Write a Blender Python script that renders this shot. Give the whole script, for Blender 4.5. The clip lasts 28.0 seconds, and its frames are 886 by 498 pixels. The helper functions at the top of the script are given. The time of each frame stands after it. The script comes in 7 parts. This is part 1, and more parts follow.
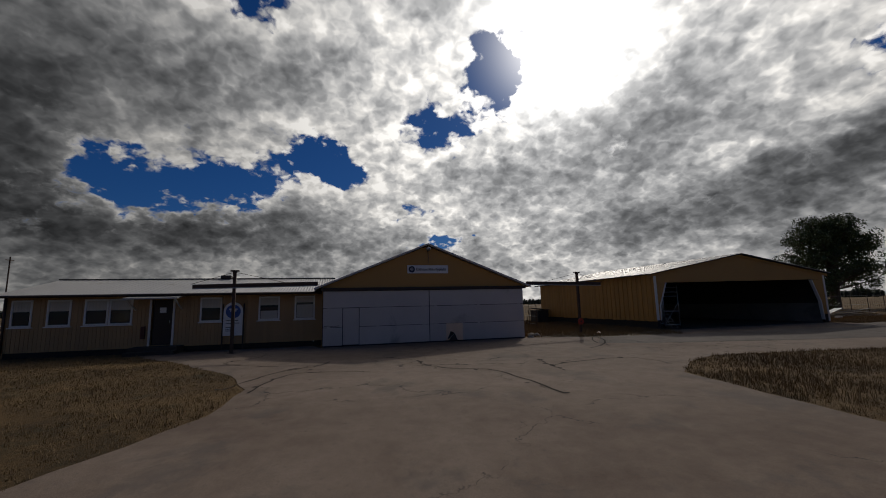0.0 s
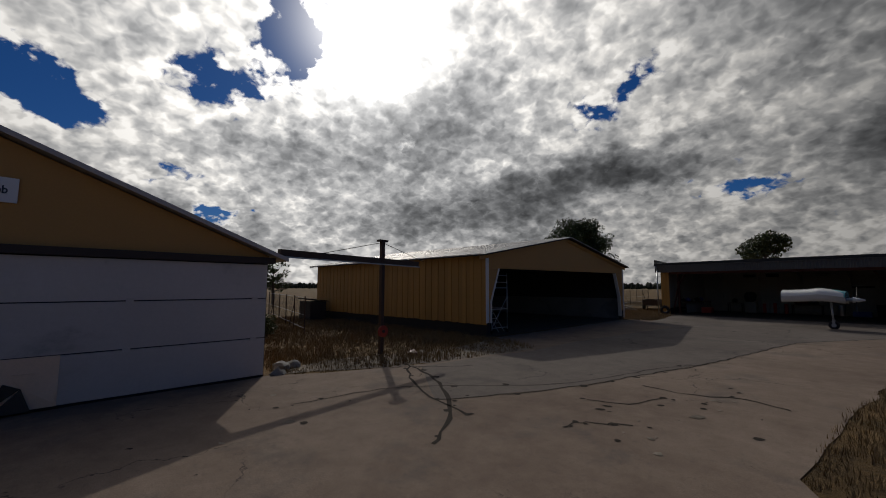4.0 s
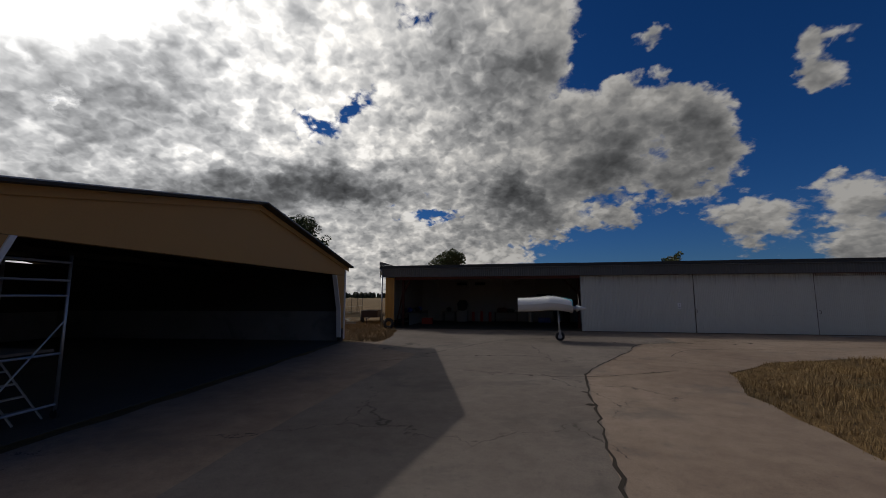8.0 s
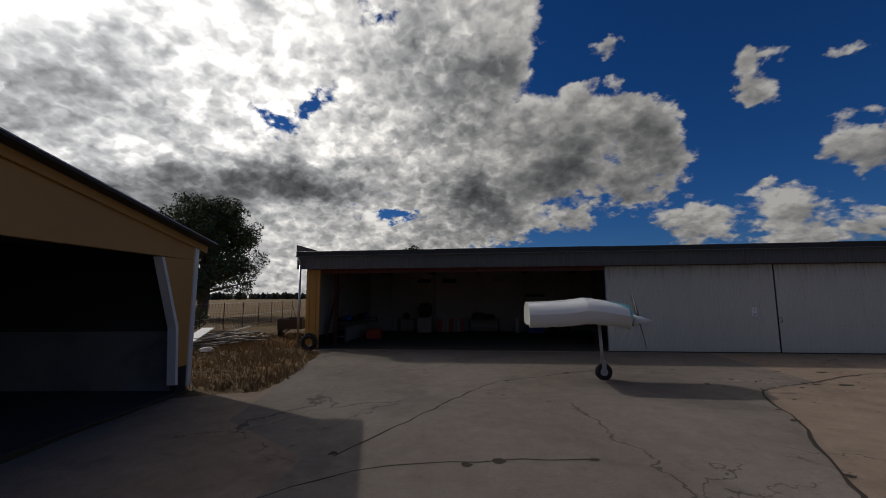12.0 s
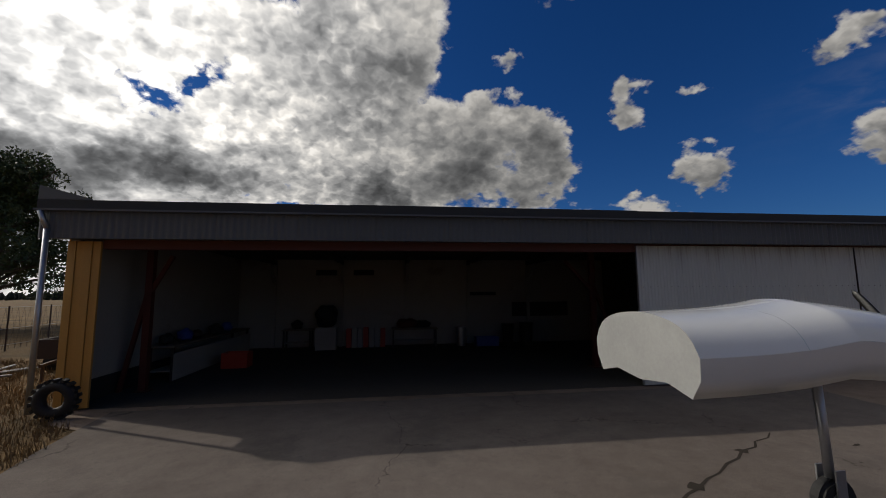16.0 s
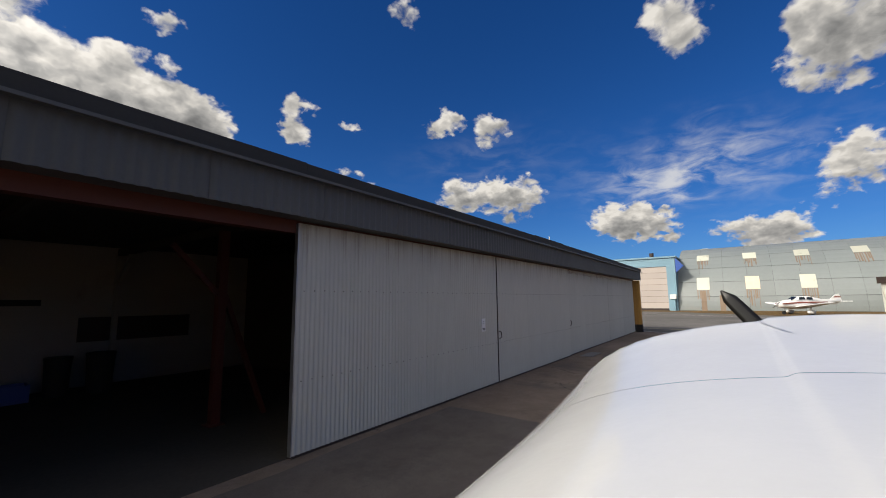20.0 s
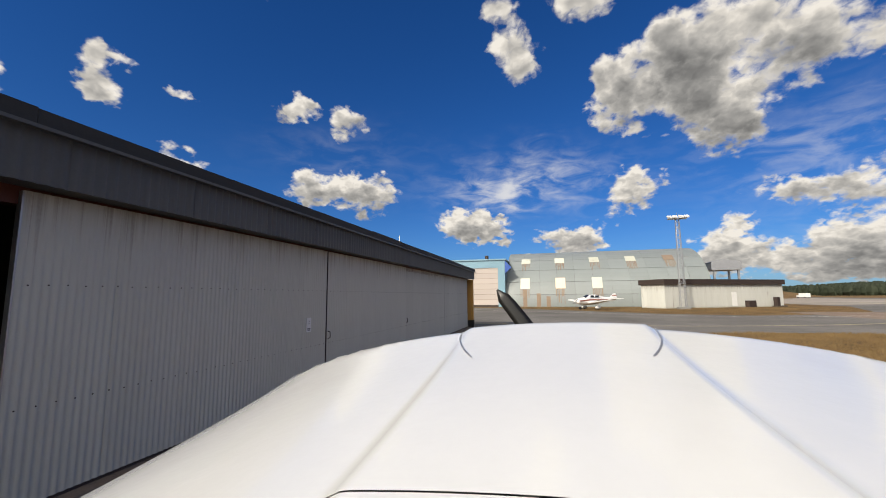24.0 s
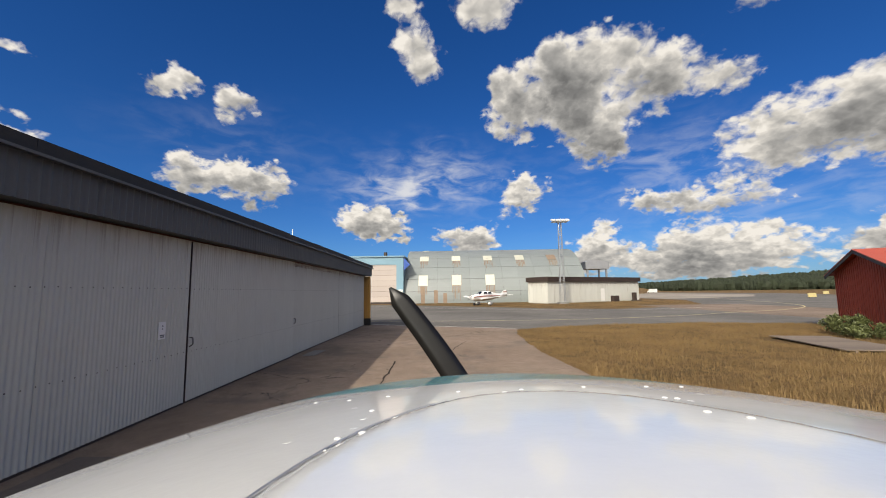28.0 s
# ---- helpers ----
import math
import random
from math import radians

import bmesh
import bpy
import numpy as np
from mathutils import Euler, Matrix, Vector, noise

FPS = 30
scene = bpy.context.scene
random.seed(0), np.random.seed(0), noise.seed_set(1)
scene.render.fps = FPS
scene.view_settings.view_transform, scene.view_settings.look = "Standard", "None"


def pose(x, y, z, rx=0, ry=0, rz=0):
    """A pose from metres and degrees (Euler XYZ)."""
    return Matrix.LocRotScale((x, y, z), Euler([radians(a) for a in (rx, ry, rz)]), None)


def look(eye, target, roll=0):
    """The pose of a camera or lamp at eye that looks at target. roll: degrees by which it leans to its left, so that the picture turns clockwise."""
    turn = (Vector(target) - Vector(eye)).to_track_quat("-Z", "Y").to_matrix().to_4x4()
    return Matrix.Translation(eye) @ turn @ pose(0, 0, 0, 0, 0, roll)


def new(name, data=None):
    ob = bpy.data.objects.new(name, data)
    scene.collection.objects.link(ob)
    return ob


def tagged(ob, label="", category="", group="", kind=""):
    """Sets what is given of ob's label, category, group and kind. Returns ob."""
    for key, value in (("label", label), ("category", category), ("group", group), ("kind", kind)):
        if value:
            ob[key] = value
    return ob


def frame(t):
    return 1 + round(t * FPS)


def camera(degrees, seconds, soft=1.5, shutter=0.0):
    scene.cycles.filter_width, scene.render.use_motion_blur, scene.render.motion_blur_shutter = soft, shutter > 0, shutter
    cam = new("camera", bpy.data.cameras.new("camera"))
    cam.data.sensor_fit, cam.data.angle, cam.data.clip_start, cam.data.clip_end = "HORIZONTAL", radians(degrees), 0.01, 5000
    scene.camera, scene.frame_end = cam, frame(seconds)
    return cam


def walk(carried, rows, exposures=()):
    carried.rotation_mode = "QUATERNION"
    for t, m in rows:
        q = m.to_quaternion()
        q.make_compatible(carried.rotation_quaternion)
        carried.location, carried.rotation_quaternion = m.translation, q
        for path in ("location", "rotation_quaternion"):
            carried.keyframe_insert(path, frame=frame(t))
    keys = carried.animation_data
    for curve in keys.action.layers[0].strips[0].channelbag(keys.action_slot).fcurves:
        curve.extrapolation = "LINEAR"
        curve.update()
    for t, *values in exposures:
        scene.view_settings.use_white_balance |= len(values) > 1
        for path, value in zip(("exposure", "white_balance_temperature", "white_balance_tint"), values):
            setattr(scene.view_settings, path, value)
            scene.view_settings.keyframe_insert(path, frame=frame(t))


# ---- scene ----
# ---------------------------------------------------------------- camera
cam = camera(96.0, 28.0, soft=1.0)
PATH = [  # seconds, place, heading, tilt, lean
    (0.0, 7.40, -36.25, 1.757, 173.03, 8.01, -1.39),
    (0.5, 5.97, -35.89, 1.798, 172.30, 7.55, -1.37),
    (1.0, 4.51, -35.57, 1.838, 170.59, 7.07, -1.33),
    (1.5, 3.00, -35.18, 1.875, 167.98, 6.51, -1.20),
    (2.0, 1.39, -34.73, 1.912, 164.33, 6.15, -1.03),
    (2.5, -0.16, -34.16, 1.944, 160.13, 5.86, -0.78),
    (3.0, -1.31, -33.49, 1.970, 155.18, 5.72, -0.39),
    (3.5, -2.17, -32.84, 1.991, 149.42, 5.61, -0.03),
    (4.0, -3.11, -32.01, 2.005, 142.72, 5.44, 0.12),
    (4.5, -4.18, -31.02, 2.013, 135.84, 5.30, 0.12),
    (6.5, -7.34, -26.46, 1.969, 110.82, 6.74, -0.12),
    (7.0, -7.70, -25.58, 1.960, 107.42, 6.79, -0.05),
    (7.5, -7.97, -24.77, 1.955, 105.05, 6.80, 0.01),
    (8.0, -8.16, -23.85, 1.956, 103.11, 6.79, -0.03),
    (8.5, -8.31, -22.56, 1.964, 101.75, 6.88, -0.21),
    (9.0, -8.51, -21.36, 1.975, 101.11, 6.98, -0.37),
    (9.5, -8.72, -20.26, 1.986, 100.25, 7.02, -0.47),
    (10.0, -8.93, -19.21, 1.997, 99.39, 7.03, -0.49),
    (10.5, -9.15, -18.19, 2.006, 98.66, 7.06, -0.51),
    (11.0, -9.35, -17.24, 2.016, 98.04, 7.06, -0.49),
    (11.5, -9.54, -16.38, 2.025, 97.73, 6.92, -0.39),
    (12.0, -9.73, -15.55, 2.036, 97.62, 6.80, -0.29),
    (12.5, -9.90, -14.69, 2.046, 97.96, 6.68, -0.23),
    (14.5, -10.60, -10.67, 2.089, 96.28, 6.86, -1.22),
    (15.0, -10.77, -9.82, 2.083, 93.69, 6.74, -1.06),
    (15.5, -10.93, -9.12, 2.074, 89.61, 6.55, -0.78),
    (16.0, -11.07, -8.54, 2.066, 83.81, 6.44, -0.50),
    (16.5, -10.98, -7.57, 2.063, 75.34, 6.51, -0.34),
    (17.0, -10.72, -6.63, 2.063, 66.46, 6.60, -0.24),
    (17.5, -10.46, -5.85, 2.064, 57.40, 6.67, -0.22),
    (18.0, -9.99, -5.41, 2.064, 51.18, 6.81, -0.21),
    (18.5, -9.54, -5.20, 2.061, 46.33, 6.95, -0.28),
    (19.0, -9.24, -5.10, 2.054, 41.65, 7.08, -0.44),
    (19.5, -9.02, -4.96, 2.045, 39.30, 7.27, -0.53),
    (20.0, -8.89, -4.91, 2.035, 36.82, 7.33, -0.59),
    (20.5, -8.76, -4.90, 2.027, 34.49, 7.38, -0.55),
    (21.0, -8.69, -4.92, 2.021, 32.15, 7.32, -0.57),
    (21.5, -8.66, -4.91, 2.016, 29.64, 7.22, -0.60),
    (23.5, -8.39, -5.03, 2.032, 18.63, 6.76, -0.47),
    (24.0, -8.33, -5.09, 2.040, 15.58, 6.75, -0.46),
    (24.5, -8.24, -5.09, 2.046, 12.23, 6.70, -0.48),
    (25.0, -7.93, -5.08, 2.050, 8.56, 6.51, -0.59),
    (25.5, -7.74, -5.05, 2.052, 4.70, 6.33, -0.68),
    (26.0, -7.66, -5.02, 2.054, 3.05, 6.26, -0.75),
    (26.5, -7.57, -5.06, 2.055, 2.40, 6.26, -0.77),
    (27.0, -7.63, -5.02, 2.055, 2.04, 6.22, -0.78),
    (27.5, -7.59, -5.08, 2.055, 1.49, 6.23, -0.79),
    (28.0, -7.70, -5.02, 2.053, 1.09, 6.16, -0.80),
]


def aim(x, y, z, heading, tilt, lean):
    h, p = radians(heading), radians(tilt)
    way = Vector((math.cos(h) * math.cos(p), math.sin(h) * math.cos(p), math.sin(p)))
    return look((x, y, z), Vector((x, y, z)) + way, lean)


EXPOSURES = [(0, -1.92, 6700, 10), (4, -1.86, 6700, 10), (8, -1.45, 6700, 10), (12, -1.28, 6700, 10), (15, -1.25, 6800, 10), (18, -0.36, 6900, 10), (20, -0.2, 7000, 10), (24, -0.05, 7150, 10), (28, -0.03, 7150, 10)]
walk(cam, [(t, aim(*r)) for t, *r in PATH], EXPOSURES)

# ---------------------------------------------------------------- light
SUN_HEADING, SUN_HEIGHT = 155.0, 34.3
sun = new("sun", bpy.data.lights.new("sun", "SUN"))
sun.data.energy, sun.data.angle, sun.data.color = 4.0, radians(0.6), (1.0, 0.95, 0.87)
sun_way = Vector((math.cos(radians(SUN_HEADING)) * math.cos(radians(SUN_HEIGHT)),
                  math.sin(radians(SUN_HEADING)) * math.cos(radians(SUN_HEIGHT)), math.sin(radians(SUN_HEIGHT))))
sun.matrix_world = look(sun_way * 100, (0, 0, 0))


class Nodes:
    """Short-hand to wire a node tree."""

    def __init__(self, tree, fresh=True):
        self.tree = tree
        if fresh:
            tree.nodes.clear()

    def add(self, kind, inputs=(), **settings):
        n = self.tree.nodes.new(kind)
        for k, v in settings.items():
            setattr(n, k, v)
        for k, v in dict(inputs).items():
            if hasattr(v, "is_output"):
                self.tree.links.new(v, n.inputs[k])
            else:
                n.inputs[k].default_value = v
        return n

    def math(self, op, a, b=0.0, c=0.0, clamp=False):
        n = self.add("ShaderNodeMath", {0: a, 1: b, 2: c}, operation=op, use_clamp=clamp)
        return n.outputs[0]

    def vmath(self, op, a, b=(0, 0, 0)):
        n = self.add("ShaderNodeVectorMath", {0: a, 1: b}, operation=op)
        return n.outputs["Value"] if op in ("DOT_PRODUCT", "LENGTH", "DISTANCE") else n.outputs[0]

    def noise(self, vec, scale, detail=4.0, rough=0.55, distort=0.0):
        return self.add("ShaderNodeTexNoise", {"Vector": vec, "Scale": scale, "Detail": detail, "Roughness": rough, "Distortion": distort}).outputs["Fac"]

    def ramp(self, fac, *stops):
        n = self.add("ShaderNodeValToRGB", {0: fac})
        e = n.color_ramp.elements
        while len(e) < len(stops):
            e.new(0.5)
        for el, (p, c) in zip(e, stops):
            el.position = p
            el.color = (c, c, c, 1) if isinstance(c, (int, float)) else (*c, 1)
        return n.outputs[0]

    def mix(self, fac, a, b, blend="MIX"):
        col = lambda c: c if hasattr(c, "is_output") else (*c, 1)
        n = self.add("ShaderNodeMix", {0: fac, 6: col(a), 7: col(b)}, data_type="RGBA", blend_type=blend)
        return n.outputs[2]

    def smooth(self, x, lo, hi):
        return self.add("ShaderNodeMapRange", {0: x, 1: lo, 2: hi, 3: 0.0, 4: 1.0}, interpolation_type="SMOOTHSTEP").outputs[0]


# the clouds of this day: heading, height, width, flatness, weight (all but the last in degrees or plain ratios)
CLOUDS_NORTH = [(93.7, 32.5, 5, 1.1, 0.70), (87.8, 32.6, 3.4, 1.1, 0.62), (92, 24.5, 4.5, 1.5, 0.55), (85.1, 24.0, 2.5, 1.0, 0.70), (77.6, 24.3, 2.8, 1.0, 0.75), (72, 22.5, 2.8, 1.0, 0.70), (68.3, 20.6, 2.9, 1.0, 0.66),
                (79, 19.8, 5, 1.0, 0.80), (84.5, 18.6, 4.2, 1.1, 0.75), (68, 16.4, 3, 1.1, 0.60), (72, 14.2, 2.8, 1.2, 0.66), (90.5, 14.2, 4.5, 1.2, 0.72), (79.1, 10, 3, 1.6, 0.64), (87, 10.8, 4.2, 2.2, 0.62)]
CLOUDS_SMALL = [(73.2, 31, 1.9, 1.5, 0.50), (57, 25.6, 2.1, 1.3, 0.60), (50.2, 24.3, 1.7, 1.3, 0.54), (57.8, 22.0, 1.8, 1.1, 0.62), (49.8, 15.1, 2.9, 1.3, 0.74), (58.6, 12.6, 1.9, 1.8, 0.46), (64.7, 8.8, 4.2, 1.5, 0.70),
                (55.5, 9.2, 3, 1.3, 0.66), (56, 5, 4, 2.0, 0.62), (48.8, 7, 2.5, 1.5, 0.60), (84.4, 38, 3, 1.5, 0.50), (64.9, 38.4, 3, 2.0, 0.46), (43.2, 38.2, 2, 1.6, 0.46)]
CLOUDS_EAST = [(36.6, 25.3, 2.3, 1.6, 0.60), (30.1, 23.4, 2.4, 1.1, 0.63), (33.4, 14.9, 3.8, 1.8, 0.64), (26, 14.2, 4.2, 1.7, 0.70), (12.4, 10, 3.5, 1.5, 0.76), (8.6, 9.2, 3, 2.0, 0.52), (4.1, 32.6, 3.2, 1.3, 0.56), (7.1, 36.8, 2.2, 1.0, 0.46), (-6, 37.4, 4.5, 1.8, 0.56),
               (-10.5, 13.2, 3.6, 1.5, 0.72), (-5, 7.4, 2.6, 1.2, 0.72), (-0.5, 7.0, 3, 1.5, 0.66), (-19.7, 5.8, 3, 1.2, 0.76), (-27.5, 11.6, 5, 2.4, 0.56), (-36.1, 10.5, 5, 2.6, 0.50)]
CLOUDS_SOUTH = [(-7.9, 28, 2.5, 1.0, 0.60), (-16.2, 29.4, 3.6, 1.1, 0.68), (-24, 31.4, 3.2, 1.2, 0.54), (-9.8, 24, 3, 1.0, 0.66), (-19, 23.6, 4.4, 1.1, 0.74), (-30, 26, 3.8, 1.1, 0.66), (-37, 24.3, 2.6, 1.4, 0.46), (-21.5, 19, 3, 1.1, 0.66), (-47.6, 18.8, 4.5, 1.5, 0.66),
                (-55, 17, 4.2, 1.6, 0.58), (-38.5, 16.6, 4.2, 1.5, 0.58), (-47.3, 14.4, 5, 2.0, 0.52)]
CLOUDS_LOW = [(-31.3, 5.4, 4, 1.6, 0.72), (-37, 4.2, 6, 2.6, 0.60), (-49.2, 6, 2.2, 1.0, 0.70), (-50, 3.3, 4, 1.5, 0.70), (-41.2, 32.3, 4, 1.8, 0.60), (-58.3, 26, 4, 1.3, 0.60), (-26, 3.4, 9, 4.0, 0.50), (-75, 14, 12, 2.0, 0.50), (-95, 24, 11, 1.6, 0.50), (-80, 5, 14, 4.0, 0.50)]
GAPS = [(-147.8, 14.8, 4.6, 1.7, -0.80), (-158, 15.9, 5.6, 1.9, -0.85), (-169, 20.4, 4.4, 1.6, -0.85), (-173, 18.2, 3.2, 1.5, -0.65), (173.7, 24.4, 5, 2.0, -0.85), (165.6, 30.4, 3.6, 1.0, -0.85), (162.5, 34, 2.8, 1.0, -0.75), (-160, 38.4, 3.6, 1.5, -0.75), (116.5, 25.8, 2.3, 1.9, -0.60), (111.8, 27.4, 1.5, 2.0, -0.45),
        (121, 23.6, 2.6, 2.0, -0.50), (173, 8.6, 4, 4.0, -0.62), (177.7, 13, 4, 4.5, -0.40), (103.8, 11.1, 5, 4.0, -0.58), (94.5, 28.4, 2.6, 1.5, -0.35), (109, 37, 3, 1.5, -0.40)]
GREYS = [(-137, 21.4, 11, 1.5, 0.72), (-150.9, 27, 9, 1.6, 0.60), (-168.2, 30.3, 4.5, 1.5, 0.60), (-132.7, 12.4, 10, 2.0, 0.72), (-146, 9.4, 12, 3.0, 0.85), (-164, 9.8, 9, 3.0, 0.80), (150.5, 19.8, 7, 1.5, 0.95), (165.3, 17.2, 6, 2.5, 0.58), (140, 9.4, 11, 3.2, 0.95),
         (128.6, 13.4, 8, 3.0, 0.90), (120, 15, 7, 3.2, 0.78), (137.7, 22.3, 6, 1.5, 0.55), (112, 15.4, 9, 3.6, 0.62), (93.2, 14.7, 4.2, 1.4, 0.70), (79.1, 18.4, 5.5, 1.7, 0.42), (70, 19.3, 4.5, 1.4, 0.36), (102, 35.3, 4, 1.5, 0.50), (176, 7, 14, 4.0, 0.55)]
GREYS_FAR = [(-17, 25.5, 8, 1.4, 0.62), (-30, 24.3, 5, 1.6, 0.34), (-24, 18, 4, 1.5, 0.40), (-48, 16, 9, 2.4, 0.40), (30, 13, 6, 3.0, 0.42), (-29, 11, 9, 4.0, 0.40), (90.5, 29.5, 4.5, 1.3, 0.42)]


def make_sky():
    world = bpy.data.worlds.new("sky")
    scene.world = world
    world.use_nodes = True
    n = Nodes(world.node_tree)
    d = n.add("ShaderNodeTexCoord").outputs["Generated"]
    sky = n.add("ShaderNodeTexSky", sky_type="NISHITA", sun_disc=False, sun_elevation=radians(SUN_HEIGHT),
                sun_rotation=radians(90 - SUN_HEADING), air_density=1.0, dust_density=0.3, ozone_density=3.0)
    blue = n.mix(1.0, sky.outputs[0], (0.48, 0.80, 1.42), "MULTIPLY")
    blue = n.add("ShaderNodeHueSaturation", {"Saturation": 1.08, "Value": 0.071, "Color": blue}).outputs[0]
    # seen from below, shapes crowd together towards the horizon
    high = n.math("ADD", n.math("MAXIMUM", n.add("ShaderNodeSeparateXYZ", {0: d}).outputs[2], 0.0), 0.62)
    q = n.add("ShaderNodeVectorMath", {0: d, 1: n.add("ShaderNodeCombineXYZ", {0: high, 1: high, 2: high}).outputs[0]}, operation="DIVIDE").outputs[0]

    def stir(vec, scale, detail, amount):
        w = n.add("ShaderNodeTexNoise", {"Vector": vec, "Scale": scale, "Detail": detail, "Roughness": 0.6}).outputs["Color"]
        return n.vmath("MULTIPLY", n.vmath("SUBTRACT", w, (0.5, 0.5, 0.5)), (amount, amount, amount))

    # torn, uneven outlines: the rounds of the lists are stirred at two scales
    ragged = n.vmath("ADD", n.vmath("ADD", d, stir(q, 7.0, 3.0, 0.11)), stir(q, 24.0, 3.0, 0.055))

    def bumps(spots, based=False):
        """The sum of soft rounds; based: also how far below their middles the ray passes."""
        t = None
        for head, up, wide, flatness, weight in spots:
            h, e = radians(head), radians(up)
            c = (math.cos(h) * math.cos(e), math.sin(h) * math.cos(e), math.sin(e))
            off = n.vmath("MULTIPLY", n.vmath("SUBTRACT", ragged, c), (1, 1, flatness))
            r2 = n.math("MULTIPLY", n.vmath("DOT_PRODUCT", off, off), -1.0 / radians(wide * 1.1) ** 2)
            b = n.math("MULTIPLY", n.math("EXPONENT", r2), weight)
            if based:
                drop = n.math("MULTIPLY", n.vmath("DOT_PRODUCT", off, (0, 0, -1.0 / radians(wide))), b)
                b = n.add("ShaderNodeCombineXYZ", {0: b, 1: drop}).outputs[0]
                t = n.vmath("ADD", b, t) if t else b
            else:
                t = n.math("ADD", b, t) if t else b
        return t

    def heaps(vec):
        """Rounded heads on heads, the soft relief that takes the light."""
        big = n.noise(vec, 9.0, 4.0, 0.55)
        puff = n.add("ShaderNodeTexVoronoi", {"Vector": vec, "Scale": 24.0, "Detail": 1.0, "Roughness": 0.5, "Lacunarity": 2.2}, feature="F1", normalize=False).outputs["Distance"]
        return n.math("MULTIPLY_ADD", n.math("SUBTRACT", 0.75, puff), 0.34, n.math("MULTIPLY", n.math("SUBTRACT", big, 0.5), 0.95))

    q = n.vmath("ADD", q, stir(q, 30.0, 2.0, 0.035))
    here = heaps(q)
    ahead = heaps(n.vmath("ADD", q, tuple(sun_way * 0.012 + Vector((0, 0, 0.016)))))
    fine = n.noise(q, 40.0, 5.0, 0.66)
    # closed cover on the sun's side, open sky on the other
    side = n.smooth(n.vmath("DOT_PRODUCT", d, (math.cos(radians(165)), math.sin(radians(165)), 0.10)), 0.13, 0.44)
    both = n.add("ShaderNodeSeparateXYZ", {0: bumps(CLOUDS_NORTH + CLOUDS_SMALL + CLOUDS_EAST + CLOUDS_SOUTH + CLOUDS_LOW, True)})
    single = n.math("MULTIPLY", n.math("SUBTRACT", 1.0, n.math("EXPONENT", n.math("MULTIPLY", both.outputs[0], -1.30))), 1.32)
    under = both.outputs[1]
    shape = n.math("ADD", bumps(GAPS), n.math("MULTIPLY_ADD", side, 0.92, single))
    rough = n.math("MULTIPLY_ADD", n.math("SUBTRACT", fine, 0.5), 0.55, here)
    total = n.math("SUBTRACT", n.math("MULTIPLY_ADD", rough, n.math("MULTIPLY_ADD", side, 0.30, 0.66), shape), 0.44)
    cover = n.smooth(total, -0.07, 0.19)
    toward = n.math("MAXIMUM", n.vmath("DOT_PRODUCT", d, tuple(sun_way)), 0.0)
    glow = n.math("POWER", toward, 170.0)
    halo = n.math("POWER", toward, 4.0)
    white = n.math("ADD", n.math("MULTIPLY_ADD", halo, 3.2, n.math("MULTIPLY_ADD", side, 0.16, 0.70)), n.math("MULTIPLY", glow, 14.0))
    # thick clouds are grey below, their rims and the heads towards the sun are bright
    mottle = n.noise(q, 6.5, 3.0, 0.5, 0.25)
    thick = n.smooth(total, 0.05, 0.75)
    dark = n.math("MULTIPLY", n.math("ADD", bumps(GREYS), bumps(GREYS_FAR)), n.math("MULTIPLY", n.smooth(total, 0.02, 0.40), n.math("MULTIPLY_ADD", mottle, 1.3, 0.48)))
    dark = n.math("MULTIPLY_ADD", thick, n.math("MULTIPLY_ADD", side, -0.16, 0.42), dark)
    dark = n.math("MULTIPLY_ADD", n.math("MAXIMUM", under, -0.25), 0.80, dark)
    dark = n.math("MULTIPLY_ADD", n.math("SUBTRACT", mottle, 0.47), n.math("MULTIPLY_ADD", side, 0.35, 0.35), dark)
    dark = n.math("MULTIPLY_ADD", n.math("SUBTRACT", ahead, here), n.math("MULTIPLY_ADD", side, 0.6, 1.4), dark)
    dark = n.math("MULTIPLY_ADD", n.math("SUBTRACT", 0.5, fine), n.math("MULTIPLY_ADD", side, 0.05, 0.22), dark)
    shade = n.math("SUBTRACT", 1.0, n.math("EXPONENT", n.math("MULTIPLY", n.math("MAXIMUM", dark, -0.18), -1.30)))
    lum = n.math("MULTIPLY", white, n.math("SUBTRACT", 1.0, shade))
    tone = n.mix(n.math("MAXIMUM", shade, 0.0), (1.0, 0.99, 0.97), (0.93, 0.98, 1.06))
    cloud = n.mix(1.0, tone, n.add("ShaderNodeCombineXYZ", {0: lum, 1: lum, 2: lum}).outputs[0], "MULTIPLY")
    # thin drawn-out veils
    streak = n.noise(n.vmath("MULTIPLY", d, (5.0, 9.0, 26.0)), 1.4, 5.0, 0.55, 0.6)
    veil = n.math("MULTIPLY", n.smooth(streak, 0.36, 0.72), bumps([(3, 15.6, 8, 2.6, 0.60), (8.4, 14.2, 6, 3, 0.4), (-28, 16, 8, 2.5, 0.30), (-40, 9, 14, 3, 0.22), (30, 19, 8, 2.5, 0.10)]), clamp=True)
    sky_seen = n.mix(veil, blue, (0.80, 0.83, 0.88))
    glare = n.add("ShaderNodeCombineXYZ", {0: n.math("MULTIPLY", glow, 5.0), 1: n.math("MULTIPLY", glow, 4.8), 2: n.math("MULTIPLY", glow, 4.4)}).outputs[0]
    seen = n.mix(1.0, n.mix(cover, sky_seen, cloud), glare, "ADD")
    bg = n.add("ShaderNodeBackground", {0: seen, 1: 1.0})
    n.add("ShaderNodeOutputWorld", {0: bg.outputs[0]})


make_sky()

# ---------------------------------------------------------------- materials
MATS = {}


